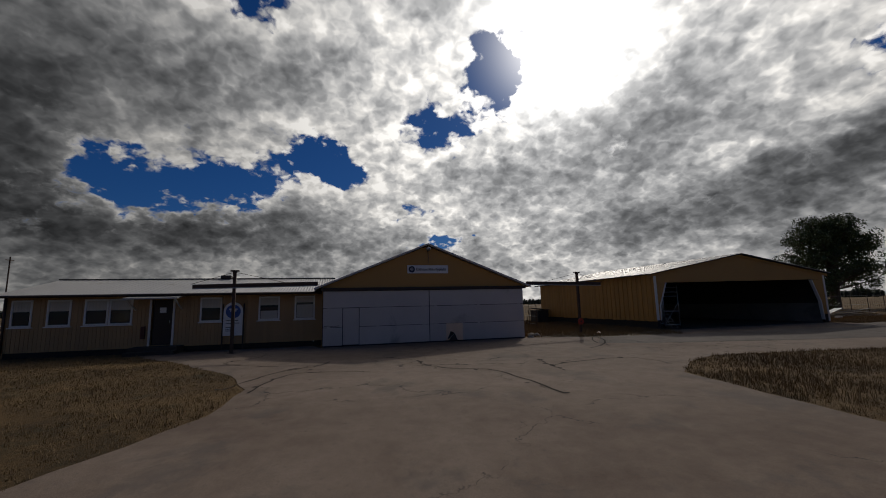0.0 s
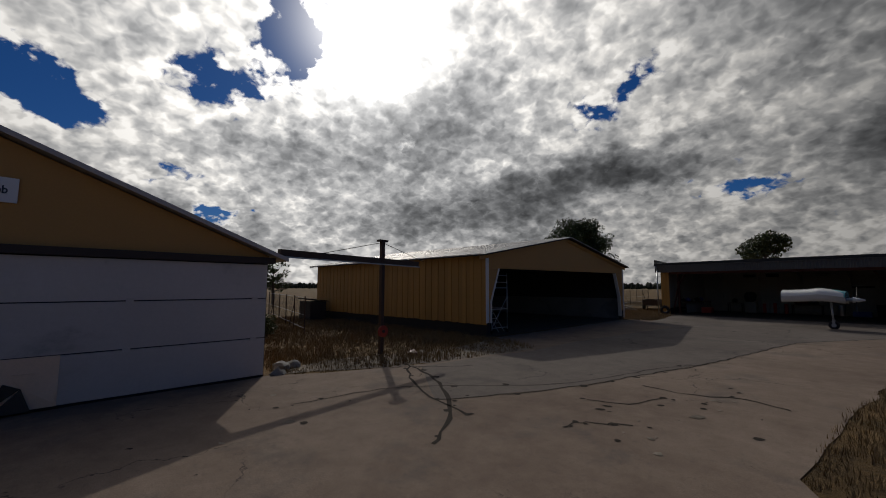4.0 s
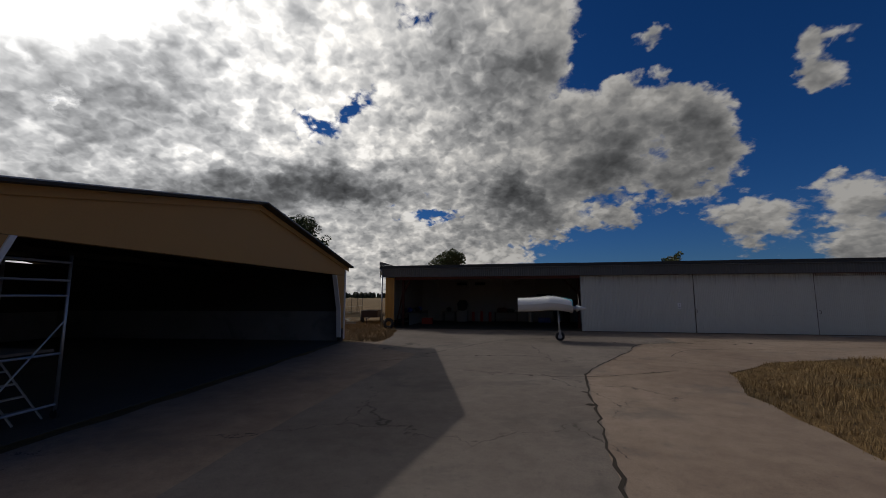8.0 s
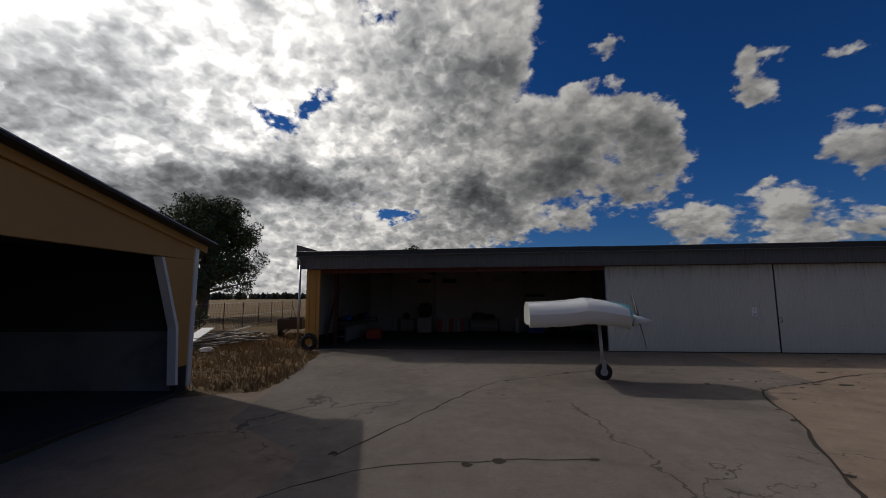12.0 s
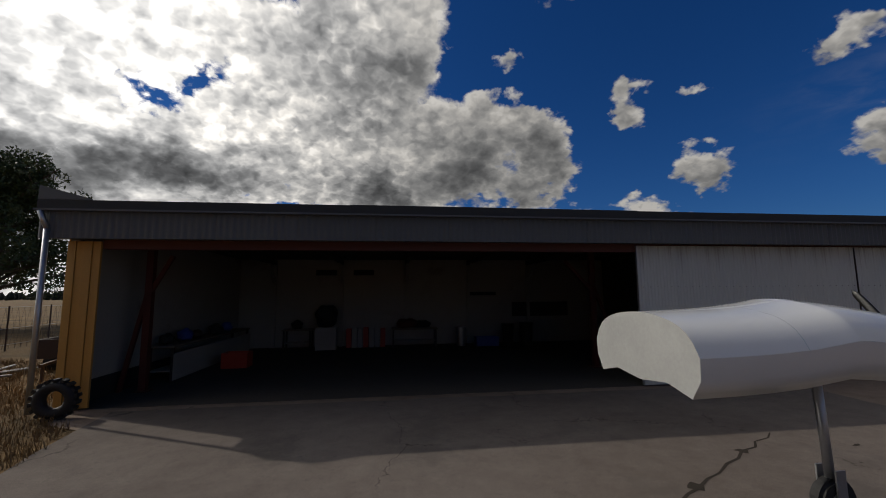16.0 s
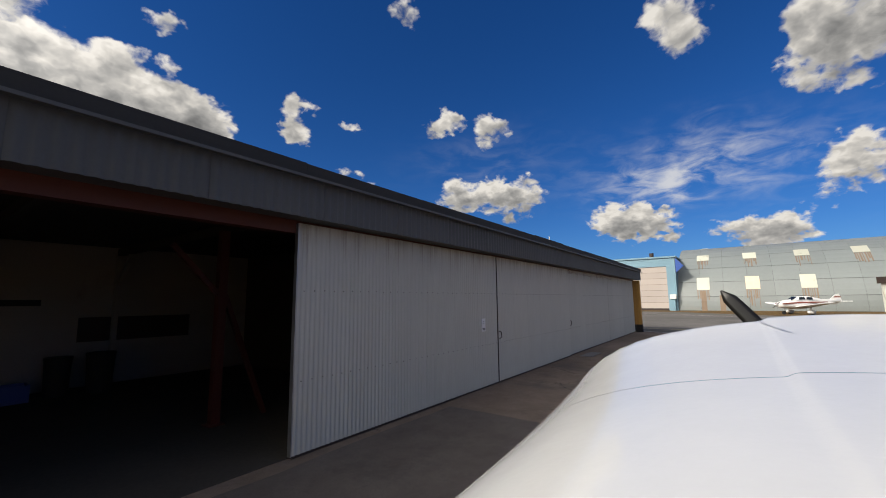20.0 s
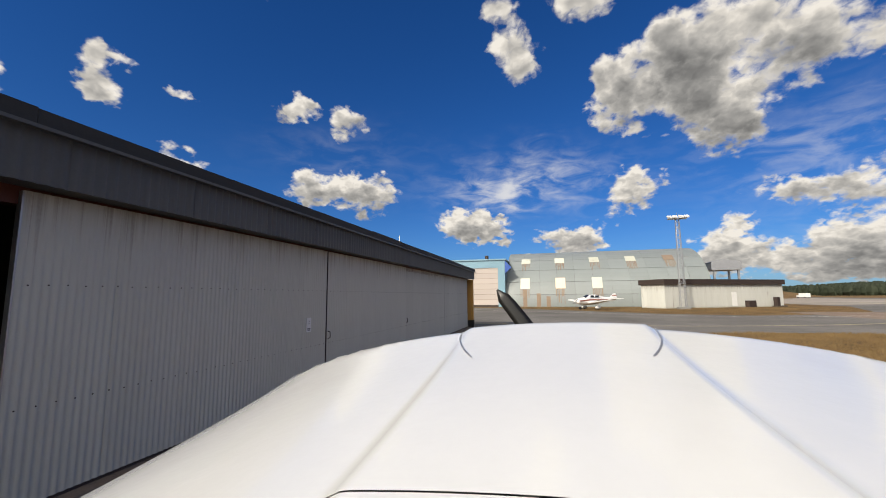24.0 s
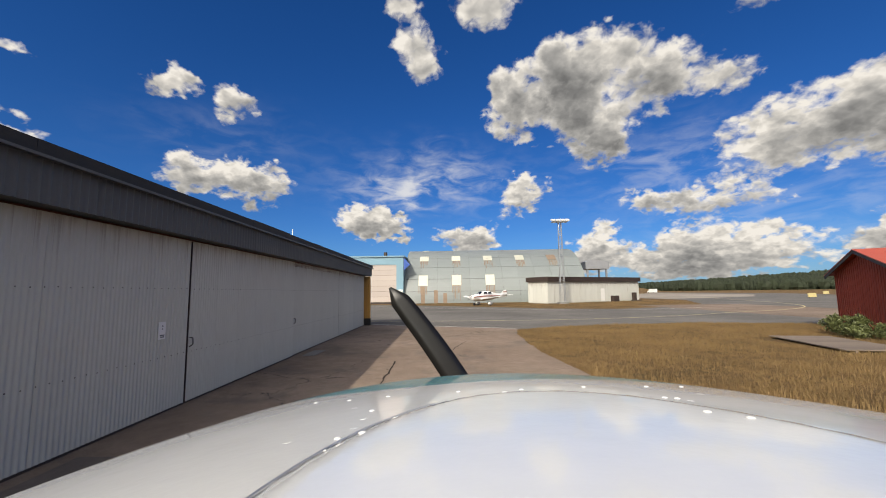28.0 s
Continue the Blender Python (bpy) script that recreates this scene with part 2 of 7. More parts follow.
def surface(name, base, rough=0.6, metal=0.0, vary=0.25, scale=1.5, grain=40.0, bump=0.15, stain=None, stain_at=0.6, each=0.0, spec=0.5, stretch=(1, 1, 1), coat=0.0, space="Object"):
    """Plain painted, sawn, poured or rolled surface with variation at two scales."""
    m = bpy.data.materials.new(name)
    m.use_nodes = True
    n = Nodes(m.node_tree)
    co = n.add("ShaderNodeTexCoord").outputs[space]
    co = n.vmath("MULTIPLY", co, stretch)
    a = n.noise(co, scale, 5.0, 0.6)
    b = n.noise(co, grain, 3.0, 0.6)
    lum = n.math("ADD", n.math("MULTIPLY", n.math("SUBTRACT", a, 0.5), 2 * vary), n.math("ADD", n.math("MULTIPLY", n.math("SUBTRACT", b, 0.5), 1.2 * vary), 1.0))
    if each:
        rnd = n.add("ShaderNodeObjectInfo").outputs["Random"]
        lum = n.math("MULTIPLY", lum, n.math("ADD", n.math("MULTIPLY", n.math("SUBTRACT", rnd, 0.5), 2 * each), 1.0))
    rgb = n.add("ShaderNodeCombineXYZ", {0: lum, 1: lum, 2: lum}).outputs[0]
    col = n.mix(1.0, base, rgb, "MULTIPLY")
    if stain:
        s = n.noise(co, scale * 0.7, 6.0, 0.65, 0.6)
        col = n.mix(n.math("MULTIPLY", n.smooth(s, stain_at, stain_at + 0.18), 0.75), col, stain)
    bs = n.add("ShaderNodeBsdfPrincipled", {"Base Color": col, "Metallic": metal, "Specular IOR Level": spec, "Coat Weight": coat, "Coat Roughness": 0.06,
                                           "Roughness": n.math("ADD", n.math("MULTIPLY", n.math("SUBTRACT", a, 0.5), 0.25), rough, clamp=True)})
    if bump:
        bp = n.add("ShaderNodeBump", {"Strength": bump, "Distance": 0.01, "Height": b})
        m.node_tree.links.new(bp.outputs[0], bs.inputs["Normal"])
    n.add("ShaderNodeOutputMaterial", {0: bs.outputs[0]})
    MATS[name] = m
    return m


def glass(name, tint=(0.75, 0.8, 0.8), rough=0.03):
    m = bpy.data.materials.new(name)
    m.use_nodes = True
    n = Nodes(m.node_tree)
    bs = n.add("ShaderNodeBsdfPrincipled", {"Base Color": (*tint, 1), "Roughness": rough, "Transmission Weight": 1.0, "IOR": 1.45})
    n.add("ShaderNodeOutputMaterial", {0: bs.outputs[0]})
    MATS[name] = m
    return m


surface("ochre", (0.43, 0.23, 0.055), 0.6, vary=0.16, scale=0.8, grain=30, each=0.10, stain=(0.2, 0.11, 0.04), stain_at=0.62)
surface("ochre_gable", (0.48, 0.26, 0.075), 0.6, vary=0.12, scale=0.6, grain=25, stain=(0.22, 0.12, 0.05), stain_at=0.66)
surface("beige_boards", (0.40, 0.25, 0.12), 0.6, vary=0.12, scale=0.8, grain=30, each=0.06)
surface("grey_door", (0.54, 0.505, 0.485), 0.55, vary=0.14, scale=0.7, grain=14, stain=(0.22, 0.21, 0.2), stain_at=0.6, each=0.05)


def dripping_sheet(name, base, stain, top):
    """Painted corrugated steel, streaked by water that ran down from its upper rim."""
    m = surface(name, base, 0.45, vary=0.10, scale=1.6, grain=22, stain=stain, stain_at=0.60, each=0.035, stretch=(1, 1, 0.16))
    n = Nodes(m.node_tree, False)
    bs = [k for k in n.tree.nodes if k.type == "BSDF_PRINCIPLED"][0]
    was = bs.inputs["Base Color"].links[0].from_socket
    co = n.add("ShaderNodeTexCoord").outputs["Object"]
    run = n.noise(n.vmath("MULTIPLY", co, (11.0, 11.0, 0.05)), 1.0, 4.0, 0.7)
    low = n.math("SUBTRACT", top, n.math("MULTIPLY", n.smooth(run, 0.38, 0.75), 1.1))
    z = n.add("ShaderNodeSeparateXYZ", {0: co}).outputs[2]
    wet = n.math("MULTIPLY", n.add("ShaderNodeMapRange", {0: z, 1: low, 2: n.math("ADD", low, 0.7)}, interpolation_type="SMOOTHSTEP").outputs[0], n.math("MULTIPLY_ADD", n.noise(co, 30.0, 3.0), 0.7, 0.25), clamp=True)
    n.tree.links.new(n.mix(wet, was, stain), bs.inputs["Base Color"])


dripping_sheet("white_sheet", (0.535, 0.54, 0.50), (0.27, 0.235, 0.20), 3.07)

surface("white_paint", (0.72, 0.72, 0.70), 0.5, vary=0.08, scale=2, grain=30)
surface("sign_white", (0.75, 0.76, 0.78), 0.4, vary=0.03, scale=2, grain=10, bump=0)
surface("sign_dark", (0.03, 0.04, 0.07), 0.4, vary=0.05, bump=0)
surface("sign_blue", (0.03, 0.09, 0.35), 0.4, vary=0.05, bump=0)
surface("fascia_grey", (0.085, 0.088, 0.09), 0.5, vary=0.15, scale=0.9, grain=20, each=0.06)
surface("roof_felt", (0.03, 0.031, 0.033), 0.8, vary=0.3, scale=0.7, grain=30)
surface("tan_ply", (0.80, 0.60, 0.44), 0.7, vary=0.15, scale=3, grain=30)
surface("roof_sheet", (0.46, 0.44, 0.42), 0.42, metal=0.25, vary=0.2, scale=0.5, grain=8, stain=(0.2, 0.16, 0.12), stain_at=0.58)
surface("dark_trim", (0.035, 0.022, 0.018), 0.6, vary=0.2)
surface("black_plinth", (0.018, 0.017, 0.017), 0.8, vary=0.25)
surface("rust_steel", (0.07, 0.045, 0.035), 0.6, metal=0.4, vary=0.35, scale=5)
surface("red_oxide", (0.085, 0.016, 0.010), 0.6, vary=0.2, scale=3)
surface("galvanised", (0.42, 0.43, 0.45), 0.4, metal=0.8, vary=0.15, scale=3)
surface("concrete_block", (0.21, 0.205, 0.195), 0.9, spec=0.15, vary=0.25, scale=0.9, grain=25, stain=(0.1, 0.1, 0.1), stain_at=0.55)
surface("plaster", (0.30, 0.285, 0.26), 0.8, vary=0.15, scale=0.6, grain=20, stain=(0.12, 0.11, 0.1), stain_at=0.6)
# dark brown things; inside the hangars it puts the shade into the colour
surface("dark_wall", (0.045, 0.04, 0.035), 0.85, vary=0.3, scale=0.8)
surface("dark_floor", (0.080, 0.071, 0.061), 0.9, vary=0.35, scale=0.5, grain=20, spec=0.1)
surface("black_rubber", (0.015, 0.015, 0.016), 0.75, vary=0.2)
surface("rubbish_wood", (0.25, 0.235, 0.215), 0.8, vary=0.3, scale=2, each=0.35)
surface("deck_wood", (0.17, 0.135, 0.108), 0.85, vary=0.25, scale=3, grain=40, each=0.18, stretch=(1, 6, 1))
surface("falu_red", (0.30, 0.050, 0.028), 0.75, vary=0.15, scale=1.5, grain=40, each=0.10)
surface("red_roof", (0.42, 0.085, 0.045), 0.45, vary=0.1, scale=1)
surface("blue_sheet", (0.17, 0.30, 0.38), 0.5, vary=0.1, scale=0.2, grain=6)
surface("arch_sheet", (0.20, 0.225, 0.225), 0.45, vary=0.12, scale=0.12, grain=3, each=0.05, stain=(0.25, 0.24, 0.22), stain_at=0.62)
surface("arch_dark", (0.045, 0.05, 0.055), 0.7, vary=0.2)
surface("rust_streak", (0.22, 0.16, 0.115), 0.8, vary=0.35, scale=1.5, grain=8)
surface("skylight", (0.55, 0.55, 0.46), 0.3, vary=0.12, scale=0.4, each=0.12)
surface("roller_door", (0.42, 0.37, 0.34), 0.6, vary=0.08, scale=0.3, each=0.05)
surface("cowl_white", (0.66, 0.665, 0.655), 0.22, vary=0.03, scale=4, grain=60, bump=0.02, coat=0.6)
surface("firewall", (0.33, 0.335, 0.33), 0.5, metal=0.1, vary=0.2, scale=4, grain=30)
surface("cowl_teal", (0.10, 0.36, 0.40), 0.2, vary=0.2, scale=4, grain=30, bump=0.03, coat=0.5)
surface("propeller_black", (0.014, 0.013, 0.012), 0.45, vary=0.2, bump=0.02)
surface("plane_white", (0.75, 0.75, 0.74), 0.3, vary=0.03, bump=0)
surface("plane_red", (0.22, 0.06, 0.04), 0.35, vary=0.05, bump=0)
surface("dark_glass", (0.02, 0.025, 0.03), 0.08, vary=0.05, bump=0)
surface("bark", (0.10, 0.08, 0.06), 0.9, vary=0.3, scale=4, grain=30, bump=0.5)
surface("leaves", (0.062, 0.088, 0.026), 0.6, vary=0.35, scale=0.7, grain=3, bump=0)
surface("leaves_light", (0.085, 0.10, 0.03), 0.6, vary=0.35, scale=0.7, grain=3, bump=0)
surface("pine", (0.015, 0.022, 0.008), 0.8, vary=0.6, scale=0.03, grain=0.3, bump=0)
surface("dry_blades", (0.180, 0.115, 0.046), 0.8, vary=0.55, scale=0.6, grain=6, bump=0)
surface("red_plastic", (0.35, 0.03, 0.015), 0.5)
surface("blue_plastic", (0.02, 0.05, 0.25), 0.5)
surface("interior_glow", (0.75, 0.75, 0.72), 0.5)
surface("curtain", (0.55, 0.52, 0.46), 0.85, vary=0.12, scale=3, stretch=(6, 6, 0.3))
surface("paint_line", (0.55, 0.55, 0.50), 0.7, vary=0.3, scale=2, grain=30)
surface("paint_yellow", (0.50, 0.42, 0.20), 0.7, vary=0.3, scale=2, grain=30)
surface("crack_fill", (0.040, 0.034, 0.029), 0.95, vary=0.3, spec=0.05)
glass("pane_glass")


def ground_material(name, lo, hi, mid, rough=0.95, patch=0.25, grain=30.0, bump=0.6, dist=0.02, speck=None, crazed=0.0):
    m = bpy.data.materials.new(name)
    m.use_nodes = True
    n = Nodes(m.node_tree)
    co = n.add("ShaderNodeTexCoord").outputs["Object"]
    a = n.noise(co, patch, 6.0, 0.62, 0.3)
    b = n.noise(co, grain, 4.0, 0.75)
    c = n.noise(co, patch * 14, 8.0, 0.7)
    f = n.math("ADD", n.math("MULTIPLY", a, 0.62), n.math("MULTIPLY", c, 0.38))
    col = n.ramp(f, (0.36, lo), (0.5, mid), (0.64, hi))
    k = n.math("ADD", 0.30, n.math("MULTIPLY", b, 1.4))
    col = n.mix(1.0, col, n.add("ShaderNodeCombineXYZ", {0: k, 1: k, 2: k}).outputs[0], "MULTIPLY")
    if speck:
        s = n.noise(co, 0.45, 9.0, 0.72, 0.15)
        col = n.mix(n.math("MULTIPLY", n.smooth(s, 0.52, 0.64), 0.55), col, speck)
        s = n.noise(co, 14.0, 5.0, 0.7)
        col = n.mix(n.math("MULTIPLY", n.smooth(s, 0.56, 0.68), 0.45), col, speck)
    if crazed:
        # hair cracks in worn areas, tar-dark
        bent = n.vmath("ADD", co, n.vmath("MULTIPLY", n.vmath("SUBTRACT", n.add("ShaderNodeTexNoise", {"Vector": co, "Scale": 0.9, "Detail": 5.0, "Roughness": 0.65}).outputs["Color"], (0.5, 0.5, 0.5)), (1.6, 1.6, 0)))
        for scale, wide, at in ((0.26, 0.0040, 0.47), (0.95, 0.0085, 0.60)):
            edge = n.add("ShaderNodeTexVoronoi", {"Vector": bent, "Scale": scale}, feature="DISTANCE_TO_EDGE").outputs["Distance"]
            line = n.math("SUBTRACT", 1.0, n.smooth(edge, wide * 0.3, wide))
            worn = n.smooth(n.noise(co, 0.22 + scale * 0.3, 4.0, 0.6), at, at + 0.08)
            col = n.mix(n.math("MULTIPLY", n.math("MULTIPLY", line, worn), crazed), col, (0.035, 0.031, 0.027))
    bs = n.add("ShaderNodeBsdfPrincipled", {"Base Color": col, "Roughness": rough, "Specular IOR Level": 0.20, "Diffuse Roughness": 0.12})
    bp = n.add("ShaderNodeBump", {"Strength": bump, "Distance": dist, "Height": n.math("ADD", b, n.math("MULTIPLY", n.noise(co, grain * 0.3, 3.0, 0.6), 0.5))})
    m.node_tree.links.new(bp.outputs[0], bs.inputs["Normal"])
    n.add("ShaderNodeOutputMaterial", {0: bs.outputs[0]})
    MATS[name] = m


ground_material("dry_grass", (0.066, 0.043, 0.019), (0.225, 0.138, 0.058), (0.146, 0.090, 0.037), patch=0.30, grain=26, bump=0.9, dist=0.06, speck=(0.050, 0.043, 0.018))
ground_material("old_asphalt", (0.105, 0.086, 0.074), (0.175, 0.150, 0.132), (0.142, 0.119, 0.104), patch=0.2, grain=80, bump=0.45, dist=0.008, speck=(0.085, 0.075, 0.068), crazed=0.75)
ground_material("apron_slab", (0.140, 0.100, 0.076), (0.262, 0.203, 0.160), (0.204, 0.153, 0.118), patch=0.16, grain=70, bump=0.5, dist=0.009, speck=(0.11, 0.095, 0.085), crazed=0.85)
ground_material("taxiway_tar", (0.085, 0.08, 0.075), (0.17, 0.16, 0.15), (0.125, 0.118, 0.11), patch=0.12, grain=60, bump=0.3, dist=0.006)
ground_material("far_tar", (0.2, 0.175, 0.15), (0.33, 0.3, 0.26), (0.26, 0.23, 0.2), patch=0.05, grain=10, bump=0.2, dist=0.006)
ground_material("gravel", (0.12, 0.1, 0.08), (0.3, 0.26, 0.21), (0.2, 0.17, 0.135), patch=0.6, grain=25, bump=0.8, dist=0.03)

# ---------------------------------------------------------------- mesh helpers


def link_mesh(name, bm, mat, parent=None, label="", smooth=False):
    me = bpy.data.meshes.new(name)
    bmesh.ops.recalc_face_normals(bm, faces=bm.faces)
    bm.to_mesh(me)
    bm.free()
    if smooth:
        me.polygons.foreach_set("use_smooth", [True] * len(me.polygons))
    for m in (mat if isinstance(mat, (list, tuple)) else [mat]):
        me.materials.append(MATS[m])
    ob = new(name, me)
    if parent:
        ob.parent = parent
    if label:
        ob["label"] = label
    return ob


part = link_mesh


def thing(name, m, label, category, group="", kind=""):
    ob = new(name)
    ob.matrix_world = m
    ob.empty_display_size = 0.3
    return tagged(ob, label, category, group, kind)


def box(bm, x0, x1, y0, y1, z0, z1, m=None, bevel=0.0):
    r = bmesh.ops.create_cube(bm, size=1.0)
    vs = r["verts"]
    bmesh.ops.scale(bm, vec=(x1 - x0, y1 - y0, z1 - z0), verts=vs)
    bmesh.ops.translate(bm, vec=((x0 + x1) / 2, (y0 + y1) / 2, (z0 + z1) / 2), verts=vs)
    if bevel:
        es = {e for v in vs for e in v.link_edges}
        r2 = bmesh.ops.bevel(bm, geom=list(es), offset=bevel, segments=2, affect="EDGES", profile=0.6)
        vs = [v for v in r2["verts"]] if m else vs
    if m:
        bmesh.ops.transform(bm, matrix=m, verts=vs)
    return vs


def boxed(name, dims, mat, parent, label="", bevel=0.0):
    bm = bmesh.new()
    box(bm, *dims, bevel=bevel)
    return part(name, bm, mat, parent, label)


def bar(bm, a, b, w, h=None, round_=0):
    """A straight bar from a to b; round_: sides of a tube."""
    a, b = Vector(a), Vector(b)
    d = b - a
    m = Matrix.Translation((a + b) / 2) @ d.to_track_quat("Z", "Y").to_matrix().to_4x4()
    if round_:
        r = bmesh.ops.create_cone(bm, cap_ends=True, segments=round_, radius1=w / 2, radius2=(h or w) / 2, depth=d.length)
    else:
        r = bmesh.ops.create_cube(bm, size=1.0)
        bmesh.ops.scale(bm, vec=(w, h or w, d.length), verts=r["verts"])
    bmesh.ops.transform(bm, matrix=m, verts=r["verts"])


def barred(name, a, b, w, mat, parent, label="", h=None, round_=0):
    bm = bmesh.new()
    bar(bm, a, b, w, h, round_)
    return part(name, bm, mat, parent, label, smooth=round_ > 8)


def slab(bm, outline, z0, z1, axis="z"):
    """A prism over an outline; axis z: a plate, y: an upright plate in x and z, x: in y and z."""
    def put(p, h):
        return {"z": (p[0], p[1], h), "y": (p[0], h, p[1]), "x": (h, p[0], p[1])}[axis]
    lo = [bm.verts.new(put(p, z0)) for p in outline]
    hi = [bm.verts.new(put(p, z1)) for p in outline]
    bm.faces.new(lo[::-1])
    bm.faces.new(hi)
    k = len(lo)
    for i in range(k):
        bm.faces.new((lo[i], lo[(i + 1) % k], hi[(i + 1) % k], hi[i]))


def ribbed(bm, x0, x1, y, z0, z1, pitch, depth, up=None):
    """A corrugated sheet in the x z plane, with its ribs upright, 3 mm thick at the rims."""
    k = max(2, round((x1 - x0) / pitch))
    pts = []
    for i in range(k * 4 + 1):
        x = x0 + (x1 - x0) * i / (k * 4)
        pts.append((x, y - depth * (0.5 - 0.5 * math.cos(i * math.pi / 2))))
    lo = [bm.verts.new((px, py, z0)) for px, py in pts]
    hi = [bm.verts.new((px, py, z1)) for px, py in pts]
    for i in range(len(pts) - 1):
        bm.faces.new((lo[i], lo[i + 1], hi[i + 1], hi[i]))


def ribbed_slope(bm, x0, x1, ya, za, yb, zb, pitch, depth):
    """A corrugated roof sheet that runs from (ya, za) up to (yb, zb)."""
    k = max(2, round((x1 - x0) / pitch))
    up = Vector((0, -(zb - za), yb - ya)).normalized()
    rows = ([], [])
    for i in range(k * 4 + 1):
        x = x0 + (x1 - x0) * i / (k * 4)
        h = depth * (0.5 - 0.5 * math.cos(i * math.pi / 2))
        rows[0].append(bm.verts.new((x, ya + up.y * h, za + up.z * h)))
        rows[1].append(bm.verts.new((x, yb + up.y * h, zb + up.z * h)))
    for i in range(k * 4):
        bm.faces.new((rows[0][i], rows[0][i + 1], rows[1][i + 1], rows[1][i]))


def wall_with_holes(bm, x0, x1, z0, z1, y0, y1, holes):
    """A wall in the x z plane between y0 and y1, open at the holes (xa, xb, za, zb)."""
    xs = sorted({x0, x1, *[h[0] for h in holes], *[h[1] for h in holes]})
    for a, b in zip(xs, xs[1:]):
        zs = [z0]
        for h in sorted(holes, key=lambda h: h[2]):
            if h[0] <= a + 1e-6 and h[1] >= b - 1e-6:
                zs += [h[2], h[3]]
        zs.append(z1)
        for lo, hi in zip(zs[::2], zs[1::2]):
            if hi - lo > 1e-4:
                box(bm, a, b, y0, y1, lo, hi)

# ---------------------------------------------------------------- ground


def sheet(name, outline, z, mat, label, category, jag=0.0, step=0.7, seed=1):
    """A flat sheet over an outline, its rim broken up a little."""
    rng = random.Random(seed)
    pts = []
    for (ax, ay), (bx, by) in zip(outline, outline[1:] + outline[:1]):
        length = math.hypot(bx - ax, by - ay)
        k = max(1, min(40, int(length / step))) if jag else 1
        for i in range(k):
            f = i / k
            pts.append((ax + (bx - ax) * f + rng.uniform(-jag, jag), ay + (by - ay) * f + rng.uniform(-jag, jag)))
    bm = bmesh.new()
    f = bm.faces.new([bm.verts.new((x, y, z)) for x, y in pts])
    bmesh.ops.triangulate(bm, faces=[f])
    for q in bm.faces:
        if q.normal.z < 0:
            q.normal_flip()
    me = bpy.data.meshes.new(name)
    bm.to_mesh(me)
    bm.free()
    me.materials.append(MATS[mat])
    return tagged(new(name, me), label, category, kind="structure")


bm = bmesh.new()
bmesh.ops.create_circle(bm, cap_ends=True, segments=48, radius=3000)
ground = link_mesh("ground", bm, "dry_grass")
tagged(ground, "dry yellow-brown grass field running to the horizon", "ground", kind="structure")

APRON = [(14.4, -8.6), (11.4, -8.1), (6, -8.0), (1.5, -8.4), (-1.5, -9.9), (-3.4, -12), (-4.1, -14.5), (-4.2, -19), (-4.4, -23.5), (-4.3, -26.4), (-3.4, -28),
         (-1.9, -29.3), (3.5, -29.6), (45, -29), (45, -42), (3.6, -40.5), (0, -39.4), (-2.2, -39.5), (-4.3, -40.7), (-7.5, -43.5), (-10.2, -46.4), (-11.4, -47), (-12.3, -40.0), (-11.3, -39.6),
         (-12.8, -29.6), (-12.3, -28.4), (-12.0, -26.8), (-11.8, -24.5), (-11.9, -21.5), (-14.6, -20.6), (-16.3, -7.9), (-14.9, -7.2), (-14.9, -5.9), (-15.7, -3.0), (-16.1, -1.5), (-16.8, -1.1), (-17.0, 0.3), (18.7, 1.0)]
sheet("pavement", APRON, 0.012, "apron_slab", "worn cracked pinkish-grey concrete apron between the hangars", "apron", jag=0.07)
TAXI = [(14.2, -8.7), (18.6, 0.9), (24, 14), (34, 60), (70, 60), (62, 14), (57.5, 2.5), (46, -9.2), (38.5, -16.5), (36, -23), (39.5, -31.5), (46, -38), (67, -48), (110, -50), (200, -52), (420, -60), (420, -140), (140, -125), (40, -75), (15, -45), (14, -28.5), (15.8, -24), (17, -18.5), (15.9, -12.5)]
sheet("taxiway", TAXI, 0.006, "taxiway_tar", "dark grey asphalt taxiway with faded painted lines", "taxiway", jag=0.1, step=1.2)

# ---------------------------------------------------------------- hangar with grey folding doors
A = Matrix.Translation((-11.46, -39.55, 0)) @ Matrix.Rotation(math.atan2(9.90, -1.38), 4, "Z")
A_LEN, A_EAVE, A_APEX = 10.0, 2.70, 4.72


